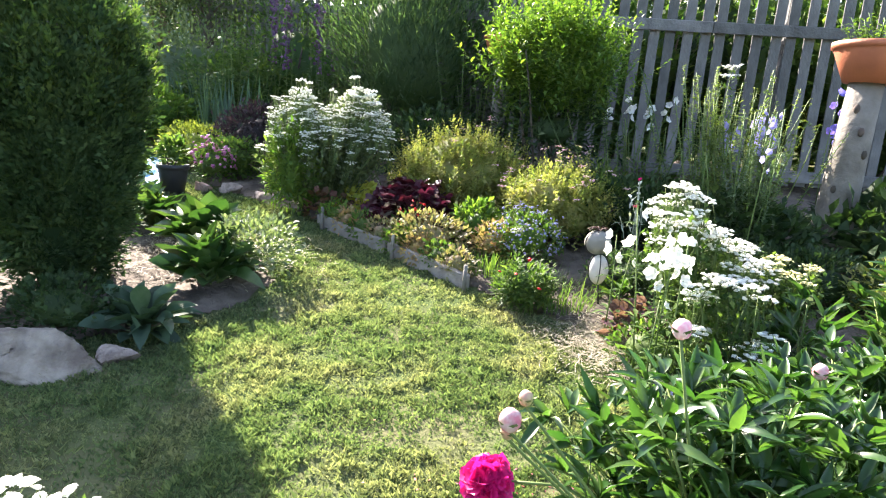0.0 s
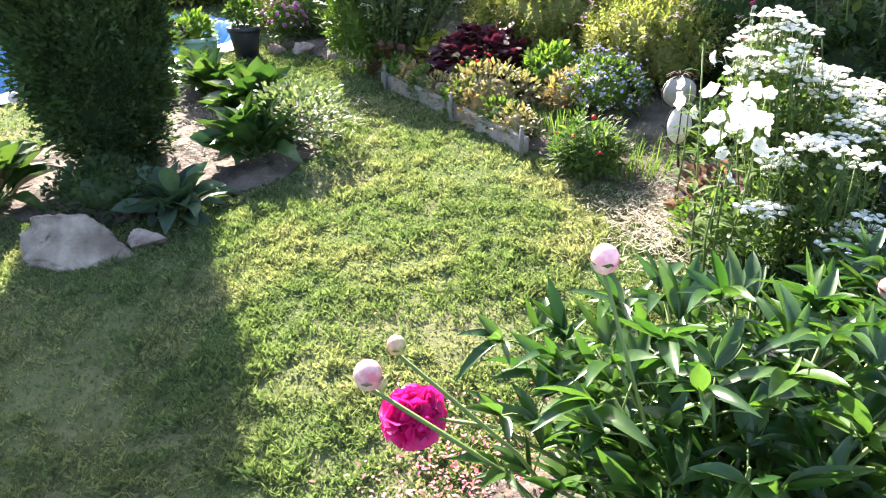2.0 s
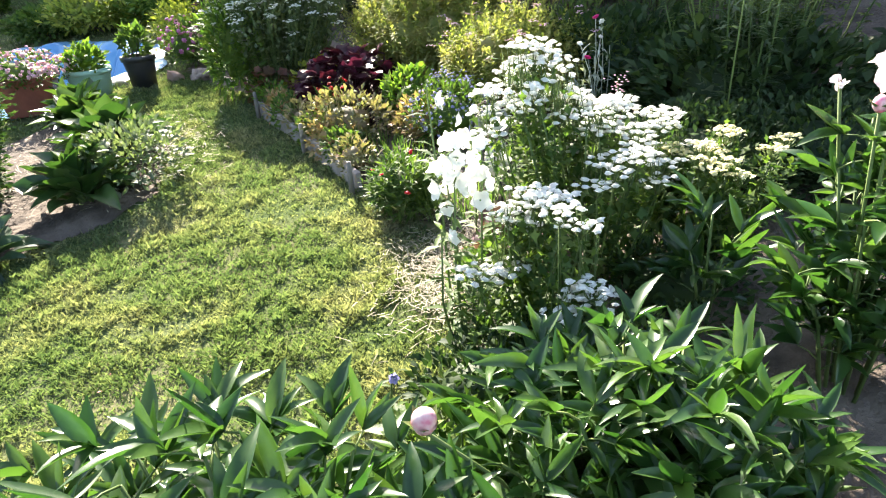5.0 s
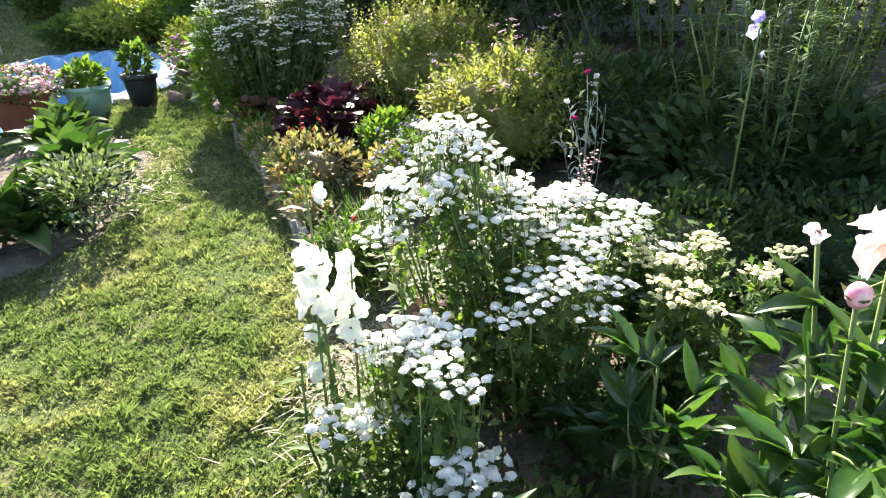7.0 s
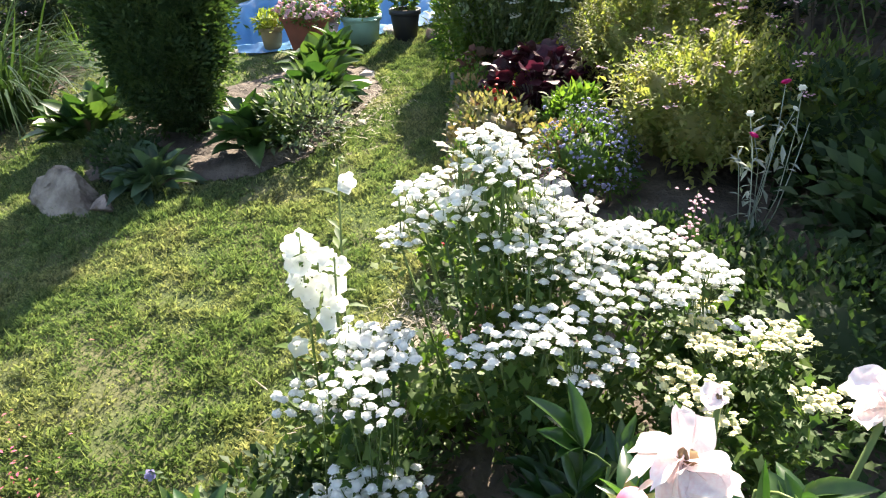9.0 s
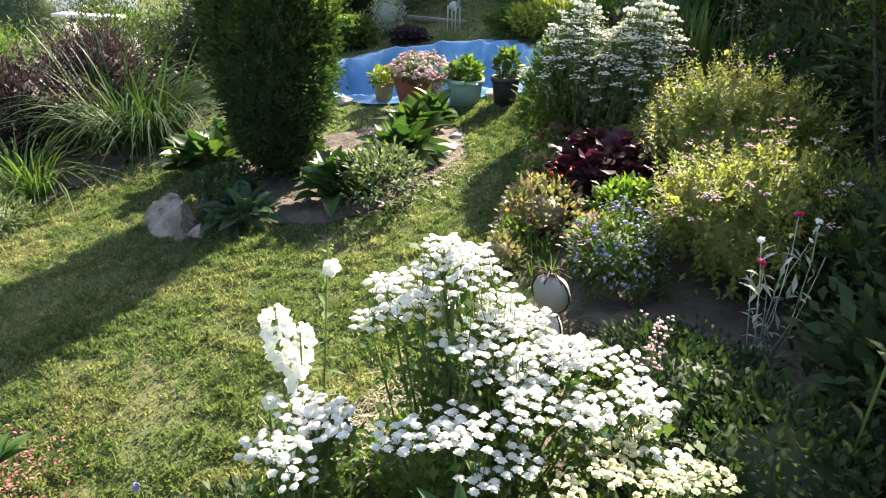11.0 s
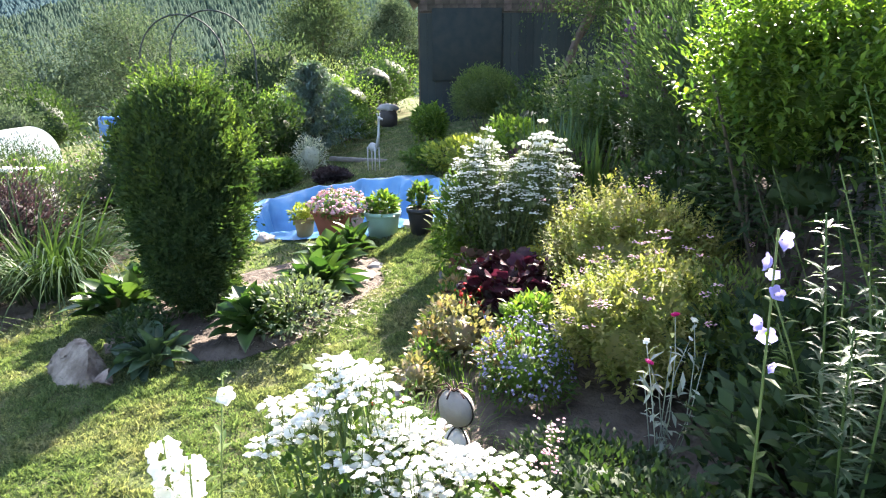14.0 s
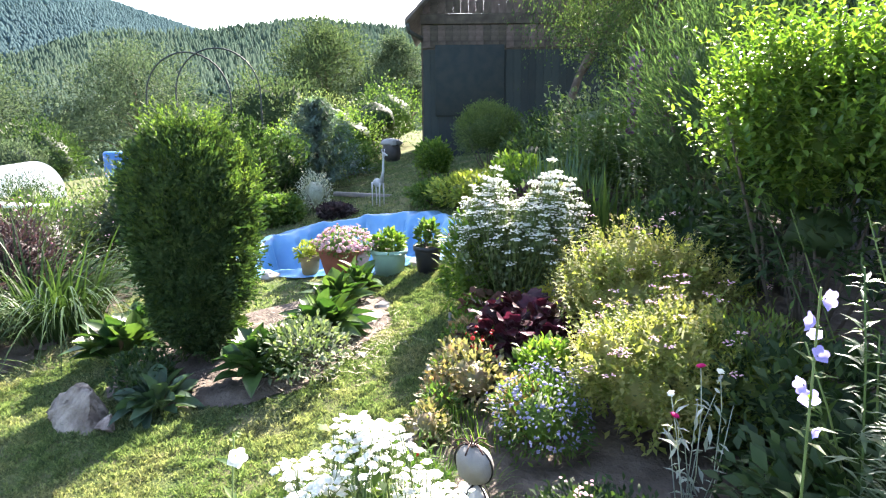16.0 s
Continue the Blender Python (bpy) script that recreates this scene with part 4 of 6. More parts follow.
# ---------------------------------------------------------------- border planting along the boards
feverfew(-1.16, 5.18, [(-0.20, -0.06, 0.24, 0.92, 0.26), (0.26, 0.14, 0.26, 0.96, 0.30), (0.40, 0.0, 0.20, 0.84, 0.14), (0.06, -0.20, 0.24, 0.82, 0.14), (-0.02, 0.0, 0.46, 0.76, 0.22), (0.10, -0.32, 0.2, 0.60, 0.07), (-0.25, -0.25, 0.2, 0.62, 0.06), (0.42, -0.14, 0.18, 0.62, 0.06)], 2400, 0.0130, "tall bushy white-flowered feverfew at the bed's corner", 12, "grey", 9500, HEAD_PUFF, ls=0.050, fall=0.30, kk=(4, 10))
shrub("fern_plant", -1.30, 4.86, (0.19, 0.16, 0.34), 0.32, 1500, 0.07, G["bright"], "light green feathery foliage at the bed's corner", 13, LANCE, "plant", trunk=False, core=0.5)


def heuchera(x, y, n, r, h, m, label, seed, size=0.10):
    """A mound of rounded, ruffled leaves."""
    q = np.random.default_rng(seed)
    root = thing("heuchera", x, y, label, "heuchera")
    V, F = [(0, 0, 0)], []
    K = 14
    for k in range(K):
        a = 6.2832 * k / K
        rr = 0.5 * (1 + 0.16 * math.cos(5 * a)) * (0.55 if k == 0 else 1)
        V.append((rr * math.sin(a), 0.45 - rr * math.cos(a), 0.09 * math.sin(3 * a + 1) - 0.14 * (rr * math.cos(a)) ** 2))
        F.append((0, 1 + k, 1 + (k + 1) % K))
    V[0] = (0, 0.42, 0.06)
    me = mesh("leaf", np.array(V), [np.array(F)], m, True)
    st = []
    for i in range(n):
        u = sphere_dirs(1, q)[0]
        u[2] = abs(u[2])
        p = u * np.array((r, r, h)) * (0.72 + 0.28 * q.random())
        R = frames(unit(u * np.array((1, 1, 0.4)) + q.normal(size=3) * 0.3)[None], unit(u + np.array((0, 0, 0.6)) + q.normal(size=3) * 0.3)[None])[0]
        put("leaf", me, root, p, R, size * q.uniform(0.6, 1.15))
        if i % 3 == 0:
            st.append(tube([(p[0] * 0.15, p[1] * 0.15, 0), p * np.array((0.5, 0.5, 0.6)), p], [0.003, 0.0025, 0.002], 4))
    part("stalk_cluster", join(st), m, root)
    return root


heuchera(-0.28, 4.62, 260, 0.34, 0.40, G["red"], "dark red-leaved heuchera mound by the board edging", 14, 0.098)
heuchera(-0.78, 5.02, 70, 0.20, 0.24, leafmat("lime_heuchera_leaf", (0.36, 0.38, 0.05), (0.44, 0.42, 0.08), 0.45, island=False), "yellow-green heuchera behind the dark red one", 15, 0.09)
heuchera(-0.98, 4.82, 60, 0.18, 0.24, leafmat("bronze_leaf", (0.13, 0.065, 0.05), (0.18, 0.09, 0.06), 0.35, island=False), "bronze-leaved heuchera in the white bush's shade", 16, 0.08)
heuchera(1.16, 3.14, 60, 0.17, 0.22, leafmat("plum_leaf", (0.09, 0.04, 0.055), (0.16, 0.09, 0.10), 0.35, island=False), "plum-coloured heuchera beside the stone figure", 17, 0.08)


def flecks(root, name, m, n, r, zc, size, seed, low=0.2):
    """Small clustered flowers over a plant's crown."""
    pos, d, upv, q = cloud(n, r, seed, shell=0.95, amp=0.2, low=low)
    part(name, scatter(button_head(6, seed), pos + np.array((0, 0, zc)), frames(d, upv)[:, :, [0, 2, 1]] * np.array((1, -1, 1)), size * q.uniform(0.6, 1.3, len(pos))), m, root, kind="stuff")


SP_LEAF = blade(0.42, 2, 0.3, 0.14)
for sx_, sy_, r_, n, sd_, lab, nf in ((0.76, 4.62, (0.42, 0.42, 0.33), 950, 18, "mounded golden-leaved spirea with pale pink flower clusters", 36),
                                      (0.04, 5.24, (0.60, 0.50, 0.38), 1450, 19, "wide golden-leaved spirea bush flushed with pink", 14)):
    s1 = shrub("spirea", sx_, sy_, [c * 0.8 for c in r_], r_[2] * 0.85, 1500, 0.042, MATS["golden_spirea_leaves"], lab, sd_, OVAL, core=0.85, amp=0.3, k=5)
    V, F = shoot_crown(n, r_, sd_, 0.13, 0.040, 14, SP_LEAF, amp=0.26, k=5, low=-0.35)
    part("foliage", (V + np.array((0, 0, r_[2] * 0.85)), F), MATS["golden_spirea_leaves"], s1, kind="stuff")
    q = np.random.default_rng(sd_)
    u = sphere_dirs(nf * 4, q)
    u = u[(u[:, 2] > 0.05) & (u[:, 1] < 0.7)][:nf]
    c = u * np.array(r_) * (1.04 + 0.26 * lump(u, sd_, 5.0))[:, None] + np.array((0, 0, r_[2] * 0.85 + 0.05))
    fl = np.repeat(c, 12, 0) + q.normal(size=(len(c) * 12, 3)) * (0.014, 0.014, 0.004)
    part("blossom", scatter(button_head(5, sd_), fl, np.tile(np.eye(3), (len(fl), 1, 1)), 0.006 * q.uniform(0.6, 1.3, len(fl))), P_PINK, s1, "flat clusters of tiny pale pink flowers", kind="stuff")
# this spirea's leaf colour is darkened to carry the mock orange's shade
shrub("spirea", 1.08, 4.82, (0.30, 0.30, 0.26), 0.25, 2600, 0.045, leafmat("green_spirea_leaves", (0.075, 0.125, 0.03), (0.12, 0.15, 0.04), 0.45), "green spirea foliage under the mock orange, shade put into its colour", 20, LANCE)
ag = shrub("ageratum", 0.57, 4.10, (0.22, 0.18, 0.17), 0.18, 1700, 0.04, G["mid"], "bushy plant with pale violet-blue flowers", 22, LANCE, "flowering plant", trunk=False)
flecks(ag, "blossom", P_BLUE, 420, (0.21, 0.20, 0.20), 0.19, 0.0088, 22, low=-0.3)
cu = shrub("sedum", -0.10, 4.14, (0.26, 0.17, 0.15), 0.12, 900, 0.04, leafmat("sedum_leaves", (0.16, 0.18, 0.08), (0.27, 0.19, 0.13), 0.35, scale=14), "low yellow-green plant with pink tips along the boards", 23, OVAL, "plant", trunk=False, pieces=110)
flecks(cu, "blossom", P_CREAM, 60, (0.24, 0.15, 0.15), 0.12, 0.014, 23)
shrub("bright_plant", 0.22, 4.40, (0.17, 0.15, 0.16), 0.15, 600, 0.05, G["bright"], "fresh green leafy plant in the border", 24, OVAL, "plant", trunk=False, pieces=110)
shrub("coral_sedum", 0.36, 4.15, (0.13, 0.12, 0.13), 0.12, 420, 0.035, leafmat("coral_leaves", (0.36, 0.20, 0.13), (0.30, 0.26, 0.11), 0.35, scale=16), "coral-tinted low plant in the border", 25, OVAL, "plant", trunk=False, pieces=110)
rc = shrub("pinks", -0.22, 4.28, (0.13, 0.10, 0.15), 0.12, 250, 0.05, G["mid"], "small plant with red flower spikes by the heuchera", 26, LANCE, "flowering plant", trunk=False)
flecks(rc, "blossom", P_RED, 26, (0.14, 0.11, 0.17), 0.14, 0.014, 26)
strap_clump("grass_tuft", 0.28, 3.95, 260, 0.17, 0.006, G["mid"], "fine green grass tuft behind the boards", 27, 0.8, 0.20, "grass")
strap_clump("grass_tuft", 0.70, 3.55, 420, 0.20, 0.005, G["grass"], "fine grassy edge of the bed", 28, 0.9, 0.30, "grass")
dn = shrub("leafy_clump", 0.56, 3.43, (0.14, 0.13, 0.11), 0.11, 500, 0.05, G["mid"], "leafy green clump with small red flowers at the lawn's edge", 29, LANCE, "flowering plant", trunk=False, core=0.7)
V, F = shoot_crown(110, (0.17, 0.16, 0.14), 29, 0.14, 0.065, 10, LANCE, low=-0.2)
part("foliage", (V + np.array((0, 0, 0.12)), F), G["mid"], dn, kind="stuff")
heads_on(dn, mesh("flower", *button_head(8, 3), P_RED), "flower", [(-0.05, -0.12, 0.22), (0.08, -0.16, 0.16), (0.02, 0.05, 0.27), (-0.14, -0.02, 0.2)], 0.016, 29, 0.6)
rosette("young_hosta", 1.12, 3.64, 16, 0.15, 0.42, leafmat("fresh_leaf", (0.10, 0.18, 0.03), (0.13, 0.21, 0.04), 0.45, island=False), "small fresh green plant behind the stone figure", 30, 0.4, 1.2, "plant")

# stone figure on a rod
M_PEBBLE = mat("smooth_pebble", (0.34, 0.32, 0.29), 0.6, (0.27, 0.25, 0.225), 9, bump=0.2)
M_WPEB = mat("pale_pebble", (0.62, 0.58, 0.52), 0.6, (0.52, 0.48, 0.43), 9, bump=0.2)
M_WIRE = mat("black_wire", (0.02, 0.02, 0.02), 0.5)
fig = thing("stone_figure", 0.97, 3.50, "two wire-bound pebbles on a rod as a garden ornament", "ornament")
part("rod", tube([(0.03, -0.02, -0.02), (0.015, -0.01, 0.1), (0, 0, 0.2)], [0.006, 0.006, 0.006], 6), M_WIRE, fig)
V, F = blob((0.055, 0.05, 0.085), 2, 12, 18, 0.05)
part("lower_pebble", (V + np.array((0, 0, 0.235)), F), M_WPEB, fig, "long pale pebble")
V, F = blob((0.075, 0.062, 0.068), 6, 12, 18, 0.05)
part("upper_pebble", (V + np.array((-0.02, 0.01, 0.385)), F), M_PEBBLE, fig, "round grey pebble")
ta = np.linspace(0, 2 * math.pi, 25)
for off, a_, rx_, rz_, zc_ in ((0.0, 0.2, 0.058, 0.09, 0.235), (0.0, 1.6, 0.056, 0.089, 0.235), (-0.02, 0.4, 0.079, 0.072, 0.385)):
    part("wire", tube(np.column_stack([off + rx_ * np.sin(ta) * math.cos(a_), rx_ * np.sin(ta) * math.sin(a_) + 0.005, zc_ + rz_ * np.cos(ta)]), 0.0035, 5), M_WIRE, fig)
for k in range(7):
    a_ = k * 0.9
    part("wire_curl", tube([(-0.02, 0, 0.452), (-0.02 + 0.03 * math.cos(a_), 0.03 * math.sin(a_), 0.475), (-0.02 + 0.07 * math.cos(a_), 0.07 * math.sin(a_), 0.455)], 0.003, 4), mat("rust_wire", (0.07, 0.03, 0.02), 0.7), fig)

# ---------------------------------------------------------------- white flowers near the path
feverfew(1.40, 2.98, [(-0.17, 0.01, 0.17, 0.84, 0.30), (-0.21, -0.11, 0.11, 0.75, 0.09), (0.13, 0.28, 0.15, 0.65, 0.20), (-0.04, 0.08, 0.22, 0.68, 0.20), (0.08, 0.02, 0.18, 0.62, 0.12), (0.12, -0.14, 0.13, 0.56, 0.10), (0.27, 0.36, 0.13, 0.46, 0.08)], 660, 0.0155, "dense white double-flowered feverfew beside the lawn", 32, "mid", 3600)
feverfew(1.37, 2.52, [(-0.01, 0, 0.15, 0.60, 0.6), (-0.08, -0.05, 0.10, 0.46, 0.15), (0.12, -0.10, 0.12, 0.38, 0.25)], 190, 0.0158, "small white feverfew at the lawn's edge", 33, "mid", 1300)
feverfew(1.83, 3.17, [(0, 0, 0.16, 0.50, 0.6), (0.09, 0.16, 0.16, 0.50, 0.4)], 150, 0.011, "feverfew with cream yellow button flowers", 34, "mid", 1500, HEAD_CREAM)
feverfew(1.66, 3.30, [(0, 0, 0.14, 0.40, 0.6)], 60, 0.011, "feverfew with cream yellow button flowers", 35, "mid", 900, HEAD_CREAM)
feverfew(-0.42, 0.86, [(0, 0, 0.12, 0.64, 0.6), (0.06, -0.08, 0.10, 0.5, 0.4)], 80, 0.018, "small white feverfew standing in the lawn", 38, "mid", 400)
bellflower(1.10, 2.56, [(0.02, -0.02, 0.74, 0.78, 12), (0.08, 0.03, 0.70, 0.76, 9), (-0.04, 0.04, 0.66, 0.78, 7), (-0.12, 0.16, 0.83, 0.95, 1), (-0.02, -0.06, 0.47, 0.92, 1)], BELL_WHITE, "white bellflower stems beside the lawn", 36, fs=0.023)
bellflower(0.98, 3.12, [(0, 0, 0.55, 0.8, 3), (0.1, 0.05, 0.50, 0.8, 2)], BELL_WHITE, "white bellflower by the stone figure", 37, fs=0.03)

# peonies
q = np.random.default_rng(51)


def fan(n, rx, ry, h0, h1, seed, nl=6):
    q = np.random.default_rng(seed)
    out = []
    for i in range(n):
        a = i * 2.399
        r = math.sqrt((i + 0.5) / n)
        out.append((rx * r * math.cos(a), ry * r * math.sin(a), h1 - (h1 - h0) * r ** 2 + q.normal() * 0.03, nl))
    return out


PX, PY = 1.12, 1.48
pa = peony(PX, PY, fan(34, 0.54, 0.34, 0.40, 0.66, 52, 13), "dense dark green peony bush with pink buds and a magenta bloom", 52, 0.124, slim=1.05)
pa2 = peony(1.66, 2.02, fan(30, 0.42, 0.34, 0.28, 0.50, 53, 13), "dense dark green peony bush beside the path", 53, 0.124, slim=1.05)
pb = peony(2.16, 2.62, fan(13, 0.20, 0.22, 0.40, 0.80, 54, 11), "tall peony bush with fading blush-white blooms", 54, 0.110, slim=1.5)
ps = peony(1.80, 2.80, [(0.0, 0.02, 0.40, 5), (0.05, -0.02, 0.32, 4), (-0.04, -0.05, 0.26, 4)], "young peony shoots between the white flowers", 55, 0.140, slim=1.15)
ps2 = peony(1.66, 2.86, [(0.0, 0.0, 0.19, 4), (-0.06, 0.04, 0.14, 4)], "low young peony shoot beside the white flowers", 57, 0.12, slim=1.2)
pw = peony(0.61, 0.53, [(-0.01, 0.0, 0.72, 2), (0.16, -0.12, 0.4, 4), (0.02, 0.2, 0.3, 3)], "low peony with one large blush-white bloom", 56, 0.12)


def bloom(root, x, y, z, bx, by, r, n, m, seed, name="bloom", foot=None, tilt=(0, 0)):
    """A bloom on a stem; x, y, z of the bloom and of the bush's foot in the world."""
    zb = g(bx, by)
    p = np.array((x - bx, y - by, z - zb))
    R = np.array(Euler((tilt[0], tilt[1], 0)).to_matrix())
    V, F = blob((r * 0.55, r * 0.55, r * 0.5), seed, 8, 12, 0.15)
    bl = part(name, (V + p, F), m, root)
    T_ = cupped_petal()
    me = mesh("petal", T_[0] * np.array((1.75, 1.0, 1.2)), T_[1], m)
    for c, A, s in zip(*peony_bloom(n, seed)):
        put("petal", me, bl, p + R @ (c * r), R @ A, s * r)
    f = np.array((p[0] * 0.3, p[1] * 0.3, 0)) if foot is None else np.array(foot)
    part("stem", tube([f, (f + p) / 2 + (0, 0, 0.05), p], [0.005, 0.0045, 0.004], 6), G["stem"], root)
    V, F = blob((r * 0.35, r * 0.35, r * 0.25), seed, 6, 10, 0.1)
    part("calyx", (V + p + (0, 0, -0.12 * r), F), G["stem"], root)


bloom(pa, 0.44, 1.36, 0.60, PX, PY, 0.080, 190, P_MAGENTA, 61, tilt=(0.9, -0.3), foot=(-0.3, -0.1, 0.3))
bloom(pw, 0.62, 0.555, 0.955, 0.61, 0.53, 0.094, 250, P_BLUSH, 62, tilt=(0.2, 0.1))


def faded_bloom(root, x, y, z, bx, by, r, n, seed):
    """A bloom past its best: limp separate petals hanging round a brown heart."""
    q = np.random.default_rng(seed)
    p = np.array((x - bx, y - by, z - g(bx, by)))
    f = np.array((p[0] * 0.3, p[1] * 0.3, 0.1))
    part("stem", tube([f, (f + p) / 2 + (0, 0, 0.04), p], [0.005, 0.0045, 0.004], 6), G["stem"], root)
    V, F = blob((r * 0.19, r * 0.19, r * 0.2), seed, 8, 12, 0.3, 6)
    part("heart", (V + p + (0, 0, 0.02 * r), F), mat("withered_stamens", (0.30, 0.20, 0.09), 0.8, (0.18, 0.10, 0.05), 60), root, "withered brown stamens")
    shapes = []
    for w, cu in ((1.5, 0.7), (1.05, 1.25), (1.7, 0.35), (0.8, 1.0)):
        pv, pf = cupped_petal(6, 7, cu)
        shapes.append(mesh("petal", pv * np.array((w, 1, 1)), pf, P_BLUSH))
    for k in range(n):
        a = k * 2.399 + q.normal() * 0.35
        R = frames(np.array([(math.cos(a), math.sin(a), q.uniform(-0.5, 1.0))]), unit(np.array([(0, 0, 1.0)]) + q.normal(size=(1, 3)) * 0.55))[0]
        put("petal", shapes[k % 4], root, p, R, r * q.uniform(0.6, 1.3))


PB = (2.16, 2.62)
faded_bloom(pb, 2.10, 2.51, 1.27, *PB, 0.056, 17, 63)
faded_bloom(pb, 2.18, 2.76, 1.27, *PB, 0.044, 14, 64)
faded_bloom(pb, 2.03, 2.69, 1.20, *PB, 0.022, 7, 65)


def budstem(root, bx, by, x, y, z, r, m, label=""):
    p = np.array((x - bx, y - by, z - g(bx, by)))
    f = np.array((p[0] * 0.4, p[1] * 0.4, 0.1))
    part("stem", tube([f, (f + p) / 2 + (0, 0, 0.04), p - (0, 0, r)], [0.005, 0.004, 0.0035], 6), G["stem"], root)
    V, F = bud(r)
    b = part("bud", (V + p, F), m, root, label)
    s = scatter(OVAL, p - (0, 0, r * 0.8) + 0.6 * r * np.column_stack([np.cos(np.arange(5) * 1.257), np.sin(np.arange(5) * 1.257), np.zeros(5)]), frames(np.column_stack([np.cos(np.arange(5) * 1.257) * 0.45, np.sin(np.arange(5) * 1.257) * 0.45, np.ones(5)])), np.full(5, r * 1.7))
    part("sepals", s, G["stem"], b, kind="stuff")


P_BUDPINK = mat("pink_bud", (0.66, 0.22, 0.32), 0.5, (0.80, 0.66, 0.62), 45, trans=0.2, tcol=(1.1, 1, 1))
budstem(pa, PX, PY, 0.81, 1.22, 1.09, 0.021, P_BUDPINK, "half-open pink bud")
budstem(pa, PX, PY, 0.47, 1.11, 0.89, 0.024, P_BUDPINK, "opening pink and white bud")
budstem(pa, PX, PY, 0.50, 1.16, 0.92, 0.016, P_BUD)
budstem(pa, PX, PY, 0.47, 1.14, 0.85, 0.017, P_BUD)
budstem(pa2, 1.66, 2.02, 1.34, 1.69, 0.87, 0.022, P_BUDPINK, "half-open pink bud")
budstem(pb, *PB, 2.07, 2.48, 1.20, 0.017, P_BUDPINK, "half-open pink bud")

rosette("young_shoot", 0.05, 1.07, 4, 0.14, 0.36, MATS["fresh_leaf"], "pale green young shoot standing in the lawn", 58, 0.9, 1.4, "plant")
rosette("variegated_hosta", 1.13, 2.15, 12, 0.15, 0.40, MATS["variegated_leaves"], "small white-edged hosta at the lawn's edge", 59, 0.4, 1.3, "plant")
bellflower(1.06, 2.13, [(0.0, 0.0, 0.30, 0.93, 1)], BELL_LILAC, "low pale lilac bellflower at the lawn's edge", 60, "", 0.013, 0.05)

# fallen petals
n = 700
px_ = np.r_[0.50 + q.normal(size=n) * 0.12, [0.0, -0.02]]
py_ = np.r_[1.55 + q.normal(size=n) * 0.14, [2.12, 2.2]]
a_ = q.uniform(0, 6.28, n + 2)
single("petals", scatter(OVAL, np.column_stack([px_, py_, gz(px_, py_) + 0.05]), frames(np.column_stack([np.cos(a_), np.sin(a_), q.normal(size=n + 2) * 0.2])), q.uniform(0.008, 0.020, n + 2)),
       mat("fallen_petals", (0.46, 0.07, 0.12), 0.7, (0.38, 0.16, 0.13), 20, trans=0.2, spread=0.4, island=True, tcol=(1.2, 1, 1)), pose(0, 0, 0), "fallen pink and brown peony petals on the soil", "petals", kind="stuff")

# ---------------------------------------------------------------- plants at the foot of the fence
bellflower(1.84, 3.92, [(0.05, -0.12, 1.12, 0.70, 7)], BELL_LILAC, "tall lilac bellflower stem", 71, "lilac bellflowers", 0.0165, 0.09)
bellflower(2.25, 5.1, [(0, 0, 1.0, 0.7, 7), (0.12, 0.05, 0.95, 0.7, 6), (-0.15, 0.1, 0.9, 0.75, 5)], BELL_LILAC, "lilac bellflowers by the fence", 72, "lilac bellflowers", 0.034)
bellflower(2.9, 5.35, [(0, 0, 1.15, 0.7, 6), (0.1, 0.05, 1.0, 0.75, 5)], mesh("bell_flower", *bell_mesh(), mat("violet_petals", (0.22, 0.20, 0.62), 0.6, (0.18, 0.16, 0.5), 20, trans=0.35, tcol=(1.1, 1, 1.2))), "violet bellflowers by the fence", 73, "", 0.03)
bellflower(1.45, 6.1, [(0, 0, 0.95, 0.8, 5), (0.2, 0.05, 0.9, 0.8, 4), (-0.2, 0.1, 0.92, 0.8, 5), (0.4, 0.1, 0.98, 0.8, 4)], BELL_WHITE, "white bellflowers in front of the fence", 74, fs=0.03)
ly = thing("lychnis", 1.27, 4.22, "silvery branched rose campion with magenta and white flowers", "flowering plant")
q = np.random.default_rng(75)
tops = [(0.0, 0.01, 0.61), (0.02, 0.09, 0.58), (0.02, 0.08, 0.51), (-0.06, -0.06, 0.50), (0.03, -0.03, 0.50), (-0.02, -0.08, 0.44), (0.06, 0.12, 0.46), (-0.10, -0.02, 0.36)]
part("stem_cluster", stems_mesh(tops, 0.2, 0.0028, 0.3, 75), G["silver"], ly, kind="stuff")
nl = 90
tt = np.array(tops)[q.integers(0, 8, nl)]
part("foliage", scatter(LANCE, tt * q.uniform(0.1, 0.95, (nl, 1)), frames(sphere_dirs(nl, q) + (0, 0, 0.3)), q.uniform(0.03, 0.08, nl)), G["silver"], ly, kind="stuff")
FL_M, FL_W = mesh("flower", *button_head(6, 8), P_MAGENTA), mesh("flower", *button_head(6, 9), P_WHITE)
heads_on(ly, FL_M, "flower", [tops[0], tops[5]], 0.020, 75, 0.5)
heads_on(ly, FL_W, "flower", [tops[1], tops[2], tops[3]], 0.020, 76, 0.7)
hs_ = thing("coral_bells", 1.45, 3.53, "slender stalk of tiny pinkish coral bells flowers", "flowering plant")
part("stem", tube([(0, 0, 0), (0.01, 0, 0.3), (0, 0, 0.56)], [0.0025, 0.002, 0.0015], 4), G["stem"], hs_)
zz = q.uniform(0.38, 0.58, 60)
part("blossom", scatter(button_head(5, 2), np.column_stack([q.normal(size=60) * 0.018, q.normal(size=60) * 0.018, zz]), np.tile(np.eye(3), (60, 1, 1)), np.full(60, 0.006)), P_PINK, hs_, kind="stuff")


